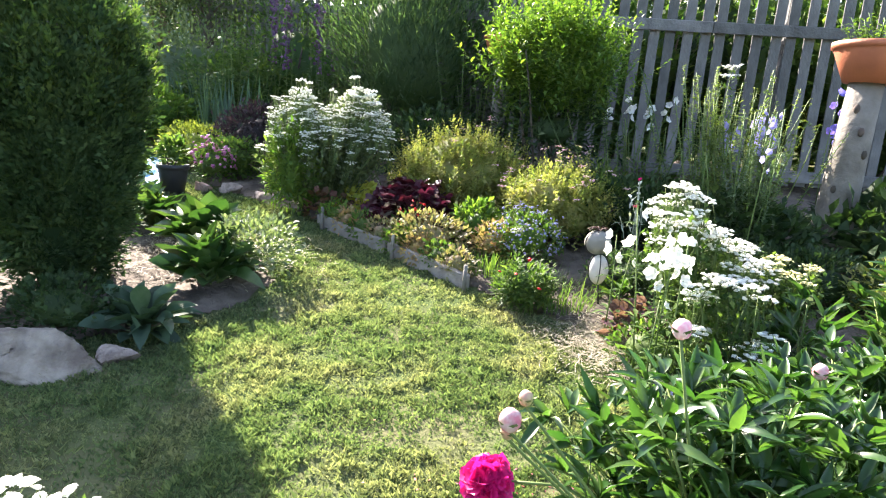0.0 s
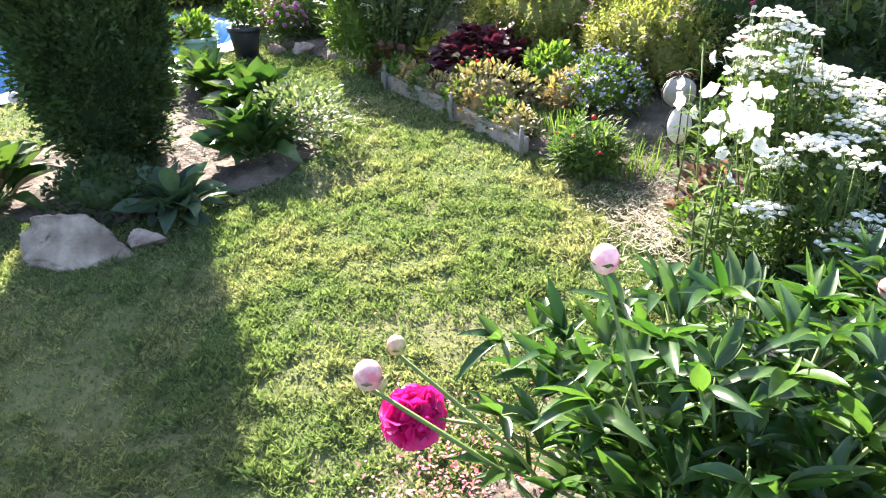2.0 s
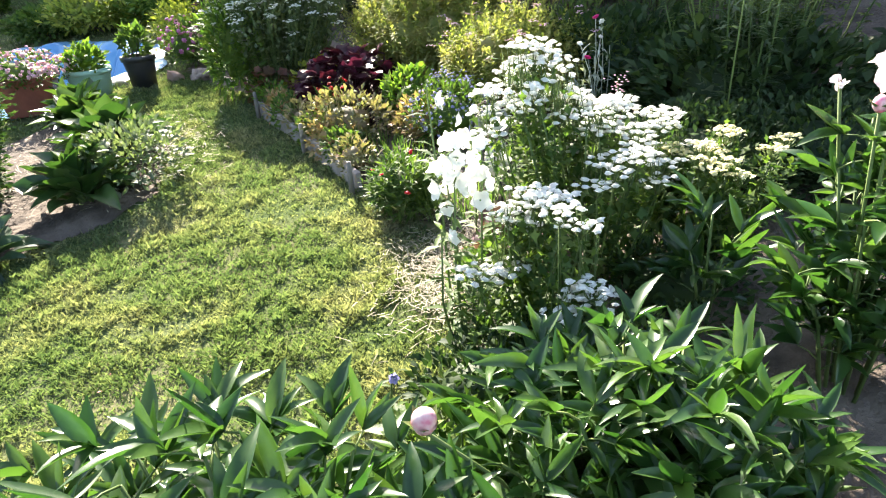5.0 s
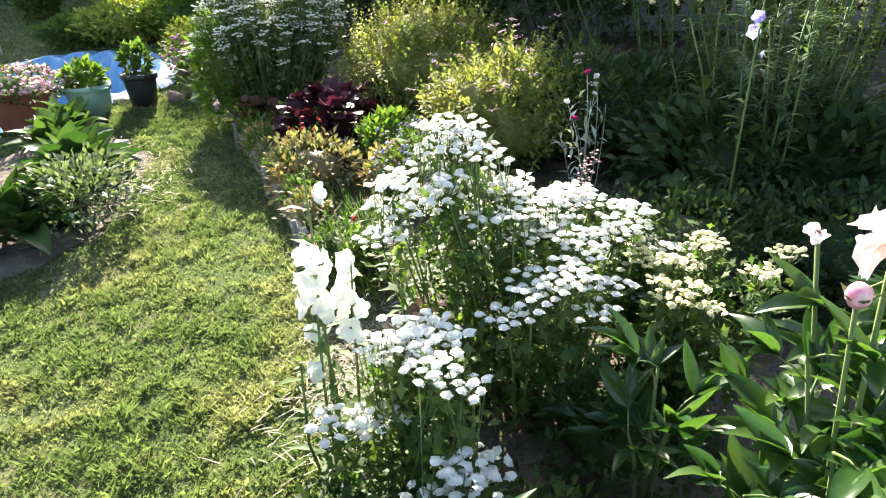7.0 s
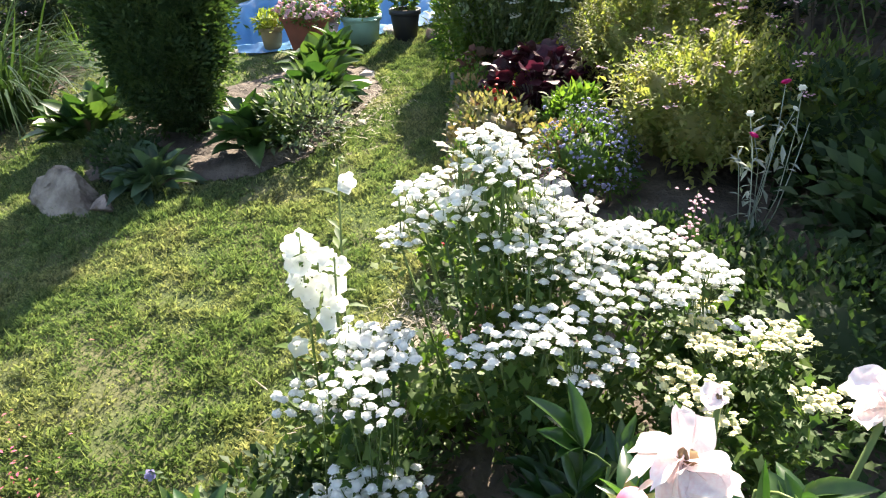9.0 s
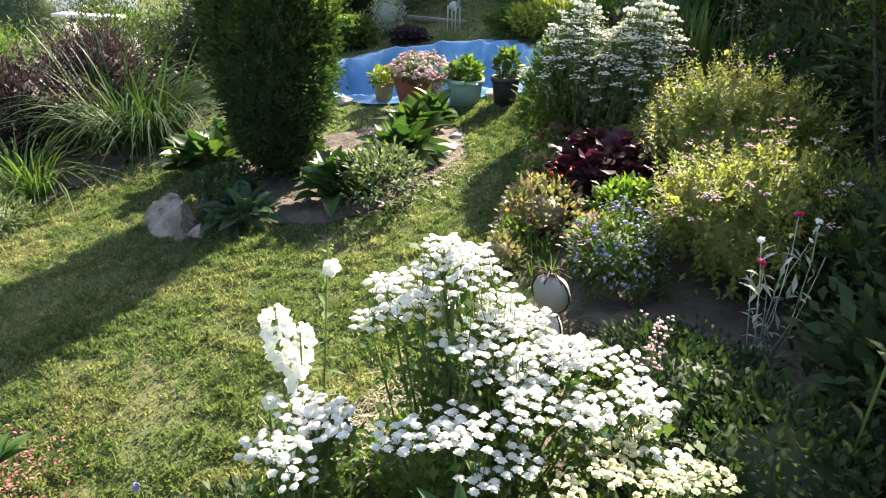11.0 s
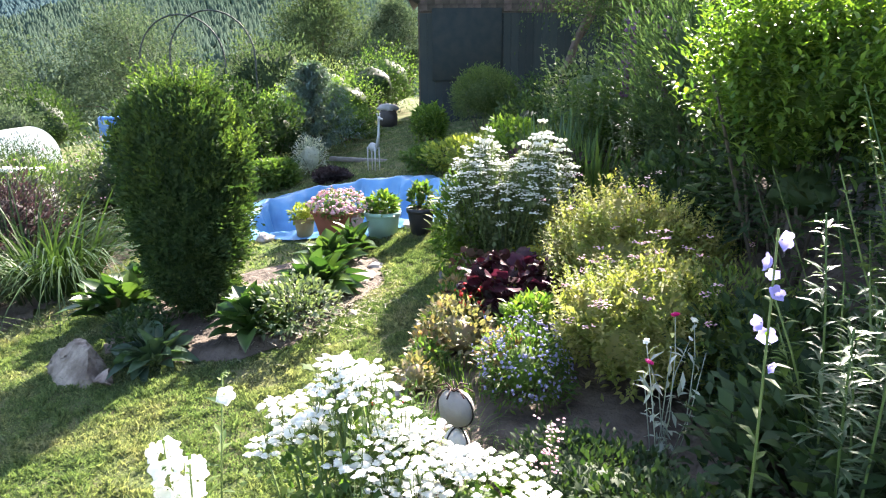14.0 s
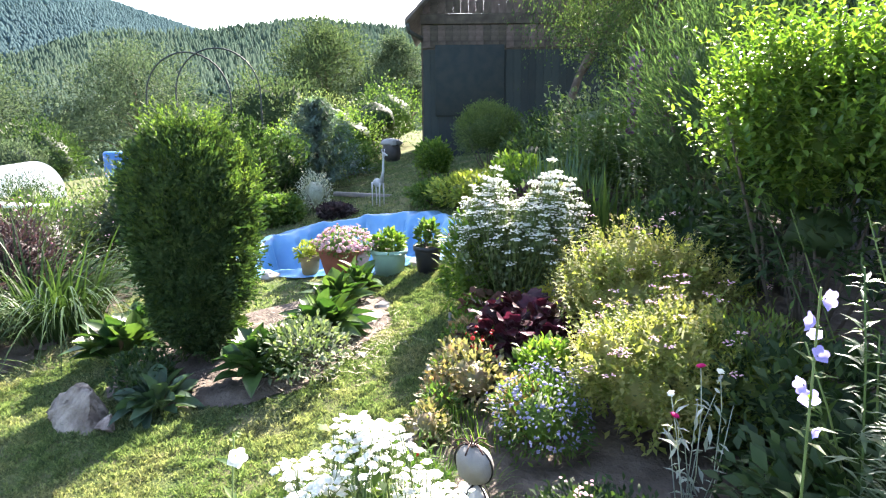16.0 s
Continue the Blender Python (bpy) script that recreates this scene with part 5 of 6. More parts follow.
def tall_leafy(name, x, y, stems, h, leaf, m, label, seed, tmpl=LANCE, spread=0.3, per=60, category="plant"):
    """Several upright stems set with narrow leaves up to the tips."""
    q = np.random.default_rng(seed)
    root = thing(name, x, y, label, category)
    tops = [(q.normal() * spread * 0.6, q.normal() * spread * 0.6, h * q.uniform(0.7, 1.08)) for _ in range(stems)]
    part("stem_cluster", stems_mesh(tops, 0.45, 0.005, 0.12, seed), G["stem"], root, kind="stuff")
    lv = []
    for p in tops:
        p = np.array(p)
        b = p * np.array((0.45, 0.45, 0))
        t = q.uniform(0.12, 1.0, per)
        a = q.uniform(0, 6.28, per)
        lv.append(scatter(tmpl, b + (p - b) * t[:, None], frames(np.column_stack([np.cos(a), np.sin(a), q.uniform(-0.1, 0.9, per)])), leaf * q.uniform(0.5, 1.1, per) * (1.1 - 0.5 * t)))
    part("foliage", join(lv), m, root, kind="stuff")
    return root


tall_leafy("lily", 1.97, 4.18, 14, 1.04, 0.105, leafmat("lily_leaves", (0.062, 0.104, 0.054), (0.090, 0.138, 0.074), 0.35, 0.4, spec=0.4), "tall silvery green lily stems beside the path", 81, (LANCE[0] * (0.75, 1, 1), LANCE[1]), 0.22, 120, "lily")
tall_leafy("aster", 2.10, 5.0, 52, 1.22, 0.062, leafmat("aster_leaves", (0.11, 0.16, 0.04), (0.15, 0.19, 0.06), 0.45), "tall loose yellowish-green aster clump by the fence", 82, OVAL, 0.50, 110)
shrub("ground_cover", 1.80, 3.75, (0.42, 0.30, 0.20), 0.14, 3600, 0.030, G["dark"], "leafy dark green ground cover beside the feverfew", 83, OVAL, "plant", trunk=False, pieces=160)
shrub("ground_cover", 2.25, 3.85, (0.40, 0.30, 0.20), 0.14, 3200, 0.034, G["dark"], "leafy dark green ground cover beside the feverfew", 84, OVAL, "plant", trunk=False, pieces=160)
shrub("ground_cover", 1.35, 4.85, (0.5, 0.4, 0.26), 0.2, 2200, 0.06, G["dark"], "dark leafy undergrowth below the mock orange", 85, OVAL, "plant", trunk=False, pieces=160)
shrub("ground_cover", 1.30, 3.85, (0.32, 0.26, 0.13), 0.10, 2600, 0.03, G["dark"], "dark leafy ground cover behind the stone figure", 86, OVAL, "plant", trunk=False, pieces=160)
shrub("ground_cover", 2.0, 4.4, (0.5, 0.4, 0.30), 0.2, 2400, 0.07, G["dark"], "dark leafy undergrowth beside the log post", 87, OVAL, "plant", trunk=False, pieces=160)
tall_leafy("phlox", 1.9, 4.55, 16, 0.8, 0.10, G["mid"], "leafy green phlox stems not yet in flower", 88, LANCE, 0.4, 50)
tall_leafy("phlox", 1.5, 5.5, 22, 0.85, 0.10, G["mid"], "leafy green phlox stems before the fence", 89, LANCE, 0.6, 50)
shrub("rhubarb_patch", 3.1, 4.6, (0.5, 0.5, 0.28), 0.22, 700, 0.15, G["dark"], "large-leaved dark green plant by the log post", 90, OVAL, "plant", trunk=False, pieces=90)
shrub("yellow_herb", 2.75, 3.55, (0.35, 0.3, 0.22), 0.2, 1300, 0.05, leafmat("yellow_herb_leaves", (0.22, 0.25, 0.07), (0.32, 0.32, 0.14), 0.4), "pale yellow-green herb beside the log post", 91, OVAL, "plant", trunk=False)
feverfew(2.2, 5.6, [(0, 0, 0.3, 1.35, 1)], 26, 0.02, "tall yarrow with flat white heads by the fence", 92, "mid", 300, group="tall white yarrow")
tall_leafy("pot_plant", POST[0] + 0.09, POST[1], 26, 0.24, 0.10, G["bright"], "grassy green seedlings in the bowl pot", 93, LANCE, 0.25, 16).location.z = g(*POST) + 1.275 + 0.2

mo = shrub("mock_orange", 0.72, 5.72, (0.54, 0.46, 0.50), 1.16, 3200, 0.046, leafmat("mock_orange_leaves", (0.092, 0.166, 0.034), (0.135, 0.21, 0.045), 0.47, 0.42, tcol=(1.25, 1.45, 0.5), spec=0.4), "tall fresh light green mock orange bush", 94, blade(0.4, 2, 0.2, 0.12), core=0.62, shell=0.35, amp=0.42, k=4.5, up=1.0)
V, F = shoot_crown(600, (0.62, 0.53, 0.58), 944, 0.30, 0.070, 18, blade(0.42, 3, 0.30, 0.2), low=-0.65, amp=0.34, k=3.6, depth=0.5)
W, D = shoot_crown(60, (0.70, 0.60, 0.66), 945, 0.52, 0.070, 26, blade(0.42, 3, 0.30, 0.2), low=-0.2, amp=0.3, k=3.6, depth=0.15, out=0.75)
V, F = join([(V, F), (W, D)])
part("foliage", (V + np.array((0, 0, 1.24)), F), MATS["mock_orange_leaves"], mo, "upright light green young shoots", kind="stuff")
# shade under the crown is put in as a darker leaf colour
shrub("mock_orange_skirt", 0.75, 5.75, (0.55, 0.45, 0.40), 0.66, 1200, 0.09, G["dark"], "lower foliage of the mock orange, its shade put into dark leaves", 95, LANCE, core=0.3, shell=0.3)
shrub("willow_shrub", -0.75, 7.1, (0.95, 0.6, 0.95), 1.15, 9000, 0.11, leafmat("willow_leaves", (0.056, 0.094, 0.040), (0.078, 0.120, 0.052), 0.42, 0.65, spec=0.2, tcol=(1.15, 1.4, 0.75)), "tall narrow-leaved grey-green willow shrub by the fence", 96, (LANCE[0] * (0.5, 1, 1), LANCE[1]), shell=0.5, up=1.2)
tall_leafy("dark_shrub", 0.12, 6.35, 12, 1.25, 0.12, leafmat("plum_green_leaves", (0.035, 0.045, 0.035), (0.06, 0.07, 0.05), 0.3), "dark-leaved upright shrub before the fence", 97, OVAL, 0.4, 60, "shrub")
strap_clump("iris_clump", -2.65, 6.9, 130, 0.75, 0.028, leafmat("iris_leaves", (0.06, 0.11, 0.075), (0.08, 0.13, 0.09), 0.35), "upright blue-green iris leaves in the border", 98, 0.35, 0.35, "iris")
strap_clump("iris_clump", -1.9, 6.7, 110, 0.7, 0.026, G["grass"], "upright green iris leaves in the border", 99, 0.35, 0.3, "iris")
shrub("barberry", -2.15, 6.3, (0.42, 0.36, 0.30), 0.3, 2400, 0.05, G["purple"], "dark purple barberry bush", 100, OVAL)
shrub("low_shrub", -2.75, 6.15, (0.32, 0.3, 0.22), 0.2, 1700, 0.045, G["lime"], "low yellow-green mound beyond the pond", 101, OVAL)
shrub("low_shrub", -2.2, 5.75, (0.30, 0.25, 0.2), 0.18, 1500, 0.045, G["mid"], "low green mound behind the black pot", 102, OVAL)
pe = shrub("petunia", -2.25, 5.48, (0.16, 0.14, 0.16), 0.2, 300, 0.04, G["mid"], "magenta-pink petunias beside the pond", 103, OVAL, "flowering plant", trunk=False)
flecks(pe, "blossom", mat("pink_violet_petals", (0.45, 0.13, 0.30), 0.6, (0.55, 0.25, 0.4), 20, trans=0.3, spread=0.2, island=True, tcol=(1.2, 1, 1.1)), 90, (0.17, 0.15, 0.18), 0.22, 0.022, 103, -0.2)
for k, (lx, ly_, lh) in enumerate(((-2.3, 7.5, 1.5), (-2.05, 7.7, 1.6), (-1.8, 7.4, 1.45), (-2.6, 7.8, 1.6))):
    lu = tall_leafy("larkspur", lx, ly_, 3, lh, 0.12, G["mid"], "purple larkspur spikes in the back of the border", 110 + k, OVAL, 0.12, 26, "larkspur")
    q = np.random.default_rng(120 + k)
    m_ = 90
    t_ = q.uniform(0.6, 1.12, m_)
    o_ = q.normal(size=(3, 2)) * 0.05
    i_ = q.integers(0, 3, m_)
    part("blossom", scatter(button_head(6, k), np.column_stack([o_[i_, 0] + q.normal(size=m_) * 0.02, o_[i_, 1] + q.normal(size=m_) * 0.02, t_ * lh]), frames(sphere_dirs(m_, q))[:, :, [0, 2, 1]], np.full(m_, 0.025)),
         mat("purple_spike_petals", (0.14, 0.075, 0.16), 0.6, (0.20, 0.11, 0.21), 20, trans=0.35, spread=0.25, island=True, tcol=(1.2, 1, 1.2)), lu, kind="stuff")
tall_leafy("tall_greenery", -3.0, 7.6, 26, 1.4, 0.14, G["mid"], "tall mixed green perennials before the fence", 130, OVAL, 0.6, 50)
tall_leafy("tall_greenery", -1.4, 6.8, 20, 1.0, 0.12, G["dark"], "tall mixed green perennials before the fence", 131, OVAL, 0.5, 50)
shrub("low_shrub", -0.35, 6.1, (0.45, 0.35, 0.35), 0.33, 1900, 0.07, G["dark"], "dark green undergrowth behind the spirea", 132, OVAL)
tall_leafy("silver_herb", -0.45, 5.55, 14, 0.62, 0.05, G["silver"], "grey stems with small whitish flowers behind the heuchera", 133, LANCE, 0.3, 50)

# ---------------------------------------------------------------- pots by the pond
M_BLACKPOT = mat("black_plastic", (0.022, 0.022, 0.026), 0.4, (0.03, 0.03, 0.033), 8)
M_MINT = mat("mint_enamel", (0.36, 0.58, 0.45), 0.4, (0.32, 0.50, 0.40), 7, bump=0.05)
M_BROWNPOT = mat("brown_plastic", (0.24, 0.085, 0.05), 0.5, (0.18, 0.065, 0.04), 8, bump=0.1)
M_OCHRE = mat("ochre_clay", (0.36, 0.26, 0.14), 0.8, (0.28, 0.2, 0.11), 8, bump=0.2)
pot(-2.44, 5.14, 0.125, 0.25, "black plastic pot with a leafy green plant", M_BLACKPOT)
shrub("pot_plant", -2.44, 5.14, (0.08, 0.08, 0.12), 0.34, 240, 0.065, G["mid"], "upright leafy green plant in the black pot", 140, OVAL, "plant", core=0.5)
pt = pot(-2.72, 4.88, 0.165, 0.235, "mint green enamel tub with two ears", M_MINT, "enamel_tub", taper=0.8)
for s_ in (-1, 1):
    V, F = box(0.05, 0.06, 0.012, 0.004, (s_ * 0.185, 0, 0.215))
    part("ear", (V, F), M_MINT, pt)
shrub("pot_plant", -2.72, 4.88, (0.13, 0.13, 0.09), 0.29, 300, 0.07, G["bright"], "fresh green seedlings in the enamel tub", 141, OVAL, "plant", core=0.5, trunk=False)
pl = thing("planter", -3.02, 4.56, "brown trapezoid planter overflowing with pink flowers", "plant pot", turn=40)
bx_ = []
for w_, d_, z_ in ((0.30, 0.22, 0.0), (0.42, 0.28, 0.25), (0.45, 0.31, 0.25), (0.45, 0.31, 0.28), (0.40, 0.26, 0.28), (0.38, 0.24, 0.22), (0.0, 0.0, 0.22)):
    bx_ += [(-w_ / 2, -d_ / 2, z_), (w_ / 2, -d_ / 2, z_), (w_ / 2, d_ / 2, z_), (-w_ / 2, d_ / 2, z_)]
part("body", (np.array(bx_), [np.array([(i * 4 + k, i * 4 + (k + 1) % 4, i * 4 + 4 + (k + 1) % 4, i * 4 + 4 + k) for i in range(6) for k in range(4)])]), M_BROWNPOT, pl, smooth=False)
pf = shrub("bedding_flowers", -3.02, 4.56, (0.32, 0.24, 0.13), 0.31, 800, 0.04, G["mid"], "pale pink bedding flowers filling the planter", 142, OVAL, "flowering plant", trunk=False)
flecks(pf, "blossom", P_PINK, 380, (0.33, 0.25, 0.14), 0.32, 0.018, 142, -0.1)
pot(-3.36, 4.32, 0.10, 0.20, "small ochre clay pot with a yellow-green plant", M_OCHRE)
shrub("pot_plant", -3.36, 4.32, (0.12, 0.12, 0.08), 0.24, 280, 0.05, G["lime"], "yellow-green trailing plant in the clay pot", 143, OVAL, "plant", trunk=False)

# ---------------------------------------------------------------- shrub border on the lawn's far side
G["rose"] = leafmat("rose_leaves", (0.042, 0.066, 0.030), (0.068, 0.088, 0.042), 0.3)
for k, (sx_, sy_, r_, h_, key, lab) in enumerate((
        (-3.75, 1.15, 0.5, 0.5, "purple", "dark purple-leaved shrub in the border"),
        (-4.45, 1.75, 0.5, 0.5, "purple", "dark purple-leaved shrub in the border"),
        (-5.2, 1.9, 0.7, 0.54, "rose", "tangled rose shrub with fading flowers"),
        (-5.8, 3.0, 0.7, 0.6, "rose", "tangled rose shrub with fading flowers"),
        (-6.6, 2.2, 0.8, 0.48, "mid", "loose green shrub in the border"),
        (-7.2, 3.4, 0.7, 0.55, "bright", "light green shrub in the border"),
        (-4.6, 0.4, 0.8, 0.55, "mid", "loose green shrub in the border"),
        (-6.2, 0.6, 0.9, 0.55, "mid", "loose green shrub in the border"))):
    sh = shrub("border_shrub", sx_, sy_, (r_, r_, h_), h_ * 0.9, 7000, 0.060, G[key], lab, 150 + k, LANCE, shell=0.3, core=0.62, amp=0.34, k=5)
    if key == "rose":
        flecks(sh, "blossom", P_PINK, 90, (r_, r_, h_), h_ * 0.9, 0.014, 150 + k, -0.2)
strap_clump("daylily", -3.70, 2.08, 620, 1.15, 0.020, leafmat("daylily_leaves", (0.028, 0.058, 0.022), (0.044, 0.078, 0.028), 0.25, 0.45, spec=0.2), "large arching daylily clump in the border", 160, 1.95, 0.42, "daylily", pieces=260)
strap_clump("daylily", -2.75, 1.32, 170, 0.7, 0.014, G["grass"], "arching daylily clump at the lawn's edge", 161, 1.5, 0.14, "daylily", pieces=170)
shrub("dianthus", -2.24, 1.18, (0.28, 0.22, 0.13), 0.09, 1500, 0.045, G["grey"], "low grey-green dianthus cushion at the lawn's edge", 162, LANCE, "plant", trunk=False)
strap_clump("sedge", -4.7, 3.0, 120, 0.6, 0.01, G["grass"], "thin arching grass in the border", 163, 1.0, 0.2, "grass")

# leafy bushes added behind the fence to darken the gaps between slats
for k in range(9):
    shrub("hedge_bush", -0.5 + k * 0.95, 7.9 + 0.35 * math.sin(k * 2.3), (0.85, 0.6, 1.15), 1.0, 2600, 0.11, G["mid"] if k % 3 else G["dark"], "leafy hedge bush added behind the fence as a dark backdrop", 300 + k, DIAMOND, amp=0.3, core=0.75)

# low plants creeping over the board edging
q = np.random.default_rng(330)
for k, (cx, cy) in enumerate(((0.14, 3.76), (0.02, 3.88), (-0.12, 3.98), (-0.28, 4.12), (-0.42, 4.24), (-0.58, 4.36), (-0.72, 4.48), (-0.86, 4.60))):
    shrub("creeping_sedum", cx, cy, (0.11, 0.10, 0.10), 0.09, 260, 0.035, [MATS["sedum_leaves"], G["mid"], MATS["coral_leaves"], G["bright"]][k % 4], "low creeping sedum spilling over the board edging", 331 + k, OVAL, "plant", trunk=False, pieces=40)

# pots on stakes before the fence
for (sx_, sy_, zt, r_, sd_) in ((0.22, 6.42, 2.26, 0.17, 350),):
    st_ = thing("pot_stake", sx_, sy_, "thin grey log stake carrying a flower pot", "post")
    hh_ = zt - g(sx_, sy_) - 0.16
    part("trunk", tube([(0, 0, -0.1), (0.01, 0, hh_ * 0.5), (0, 0, hh_)], [0.06, 0.055, 0.05], 12), M_TRUNKWOOD, st_)
    pot(sx_, sy_, r_, 0.17, "terracotta coloured pot on a stake", M_TERRA, z=zt - 0.165)
    tall_leafy("pot_plant", sx_, sy_, 16, 0.28, 0.09, G["bright"], "green leafy plant in the pot on the stake", sd_, LANCE, 0.16, 20).location.z = zt - 0.03

for k, (cx, cy, r_) in enumerate(((1.22, 2.36, 0.17), (1.16, 2.88, 0.17), (1.30, 2.56, 0.2), (1.62, 2.5, 0.2), (1.7, 2.95, 0.25), (1.2, 2.1, 0.14))):
    shrub("ground_cover", cx, cy, (r_, r_, 0.13), 0.08, 700, 0.034, G["mid"] if k % 2 else G["dark"], "leafy green undergrowth at the foot of the feverfew", 360 + k, OVAL, "plant", trunk=False, pieces=50)

# ---------------------------------------------------------------- beyond the pond
M_METAL = mat("grey_green_metal", (0.10, 0.11, 0.10), 0.5, (0.07, 0.075, 0.07), 10, metal=0.3)
M_SILVERPAINT = mat("pale_grey_paint", (0.55, 0.55, 0.53), 0.5, (0.42, 0.42, 0.40), 14)
gi = pose(-6.25, 6.33, g(-6.25, 6.33), 0, 0, 15) @ Matrix.Scale(0.98, 4)
body_ = [blob((0.10, 0.045, 0.065), 3, 10, 14, 0.05)]
body_[0] = (body_[0][0] + np.array((0, 0, 0.36)), body_[0][1])
body_.append(tube([(0.10, 0, 0.38), (0.14, 0, 0.55), (0.15, 0, 0.74), (0.16, 0, 0.80), (0.24, 0, 0.78)], [0.034, 0.020, 0.016, 0.027, 0.014], 8))
for lx in (-0.09, 0.09):
    for ly_ in (-0.035, 0.035):
        body_.append(tube([(lx, ly_, 0.36), (lx, ly_ * 1.2, 0.18), (lx, ly_ * 1.2, -0.01)], [0.014, 0.009, 0.009], 6))
for ly_ in (-0.02, 0.02):
    body_.append(tube([(0.155, ly_, 0.81), (0.15, ly_ * 1.3, 0.87)], [0.007, 0.009], 5))
single("giraffe_figure", join(body_), M_SILVERPAINT, gi, "pale grey long-necked animal garden figure on the lawn", "statue")

shrub("silver_bush", -7.0, 5.6, (0.24, 0.24, 0.30), 0.27, 1300, 0.05, G["silver"], "small silver-leaved bush beyond the pond", 170, LANCE)
shrub("dark_juniper", -7.6, 4.75, (0.36, 0.36, 0.75), 0.72, 3600, 0.07, G["dark"], "dark green columnar juniper beyond the pond", 171, SPRAY)
shrub("dark_juniper", -8.2, 5.4, (0.42, 0.42, 0.6), 0.58, 3000, 0.07, G["dark"], "dark green bushy juniper beyond the pond", 172, SPRAY)
sp = thing("blue_spruce", -9.2, 6.4, "small bluish spruce tree", "conifer")
q = np.random.default_rng(173)
pcs = []
for k in range(64):
    t = k / 64
    z_ = 0.1 + 1.55 * t
    L_ = 0.95 * (1 - t) ** 0.7 + 0.08
    a_ = k * 2.399
    m_ = 210
    s_ = q.random(m_)
    dr = np.array((math.cos(a_), math.sin(a_), 0.25))
    pcs.append(scatter(LANCE, np.array((0, 0, z_)) + dr * L_ * s_[:, None] + q.normal(size=(m_, 3)) * 0.03, frames(dr + q.normal(size=(m_, 3)) * 0.6), 0.12 * q.uniform(0.6, 1.1, m_)))
part("crown", join(pcs), G["blue"], sp, kind="stuff")
part("trunk", tube([(0, 0, 0), (0, 0, 0.8), (0, 0, 1.6)], [0.04, 0.03, 0.01], 6), BARK, sp)

for k, (sx_, sy_, r_, h_, key) in enumerate(((-4.6, 7.05, 0.55, 0.25, "lime"), (-3.9, 7.3, 0.5, 0.34, "bright"), (-5.3, 6.85, 0.4, 0.18, "mid"), (-6.1, 5.6, 0.22, 0.08, "purple"),
                                            (-6.5, 4.9, 0.3, 0.22, "mid"), (-8.1, 8.3, 0.32, 0.35, "bright"), (-10.4, 7.6, 0.6, 0.35, "mid"), (-11.2, 6.4, 0.8, 0.5, "dark"), (-13.4, 8.7, 0.9, 0.7, "mid"), (-14.6, 9.9, 1.0, 0.9, "dark"), (-15.8, 11.0, 1.1, 1.0, "mid"), (-16.6, 9.2, 1.2, 1.0, "grey"), (-14.0, 7.2, 0.9, 0.6, "bright"), (-13.0, 5.6, 0.8, 0.6, "mid"), (-6.6, 9.6, 0.7, 0.45, "mid"),
                                            (-5.4, 9.5, 0.8, 0.6, "dark"), (-4.2, 9.0, 0.9, 0.7, "grey"), (-3.2, 8.4, 0.8, 0.6, "mid"), (-4.9, 8.3, 0.6, 0.4, "dark"), (-2.6, 8.9, 0.9, 0.9, "mid"))):
    shrub("mound_shrub", sx_, sy_, (r_, r_, h_), h_ * 0.85, 2200, 0.07, G[key], {"lime": "low yellow-green mound beyond the pond", "bright": "fresh green mound beyond the pond", "mid": "leafy green shrub beyond the pond",
          "purple": "low purple-leaved shrub beside the pond", "dark": "dark green shrub beyond the pond", "grey": "grey-green shrub beyond the pond"}[key], 180 + k, OVAL, amp=0.25, core=0.6)
strap_clump("iris_clump", -3.6, 7.9, 120, 0.8, 0.03, leafmat("iris_leaves", (0.06, 0.11, 0.075)), "upright blue-green iris leaves", 199, 0.4, 0.35, "iris")
shrub("clipped_bush", -7.2, 8.95, (0.56, 0.56, 0.50), 0.72, 12000, 0.05, leafmat("clipped_leaves", (0.085, 0.13, 0.04), (0.12, 0.16, 0.06), 0.4), "round clipped green bush on the upper lawn", 200, LANCE, amp=0.12, core=0.6, shell=0.55)

# garden arches
for ax, ay in ((-9.28, 4.20), (-9.0, 4.64)):
    ar = thing("garden_arch", ax, ay, "thin metal rose arch over the path", "arch", "rose arches")
    t_ = np.linspace(0, math.pi, 17)
    u_ = np.array((0.5, 0.866))
    pts = [(-0.72 * u_[0], -0.72 * u_[1], 0.0)] + [(-0.72 * math.cos(a) * u_[0], -0.72 * math.cos(a) * u_[1], 1.98 + 0.75 * math.sin(a)) for a in t_] + [(0.72 * u_[0], 0.72 * u_[1], 0.0)]
    part("hoop", tube(pts, 0.015, 6), mat("dark_arch_metal", (0.035, 0.045, 0.04), 0.6), ar)

# ---------------------------------------------------------------- shed
M_BOARD = mat("old_dark_board", (0.060, 0.045, 0.036), 0.9, (0.115, 0.090, 0.072), 5, bump=0.5, bscale=30, spread=0.35)
M_BOARDG = mat("grey_green_board", (0.018, 0.028, 0.028), 0.85, (0.030, 0.036, 0.032), 5, bump=0.4, bscale=30, spread=0.25)
M_ROOF = mat("grey_roofing", (0.16, 0.14, 0.125), 0.8, (0.10, 0.085, 0.075), 4, bump=0.4)
SX, SY = -10.75, 9.5
fd = np.array((0.5, 0.866))           # along the front wall
bk = np.array((-0.866, 0.5))          # away from the garden
sd = thing("shed", SX, SY, "old dark wooden two-storey shed with a gable roof", "shed", z=0.9)
W_, D_, H_ = 4.6, 4.0, 3.25
L2 = lambda a, b, z: (fd[0] * a + bk[0] * b, fd[1] * a + bk[1] * b, z)
wl = []
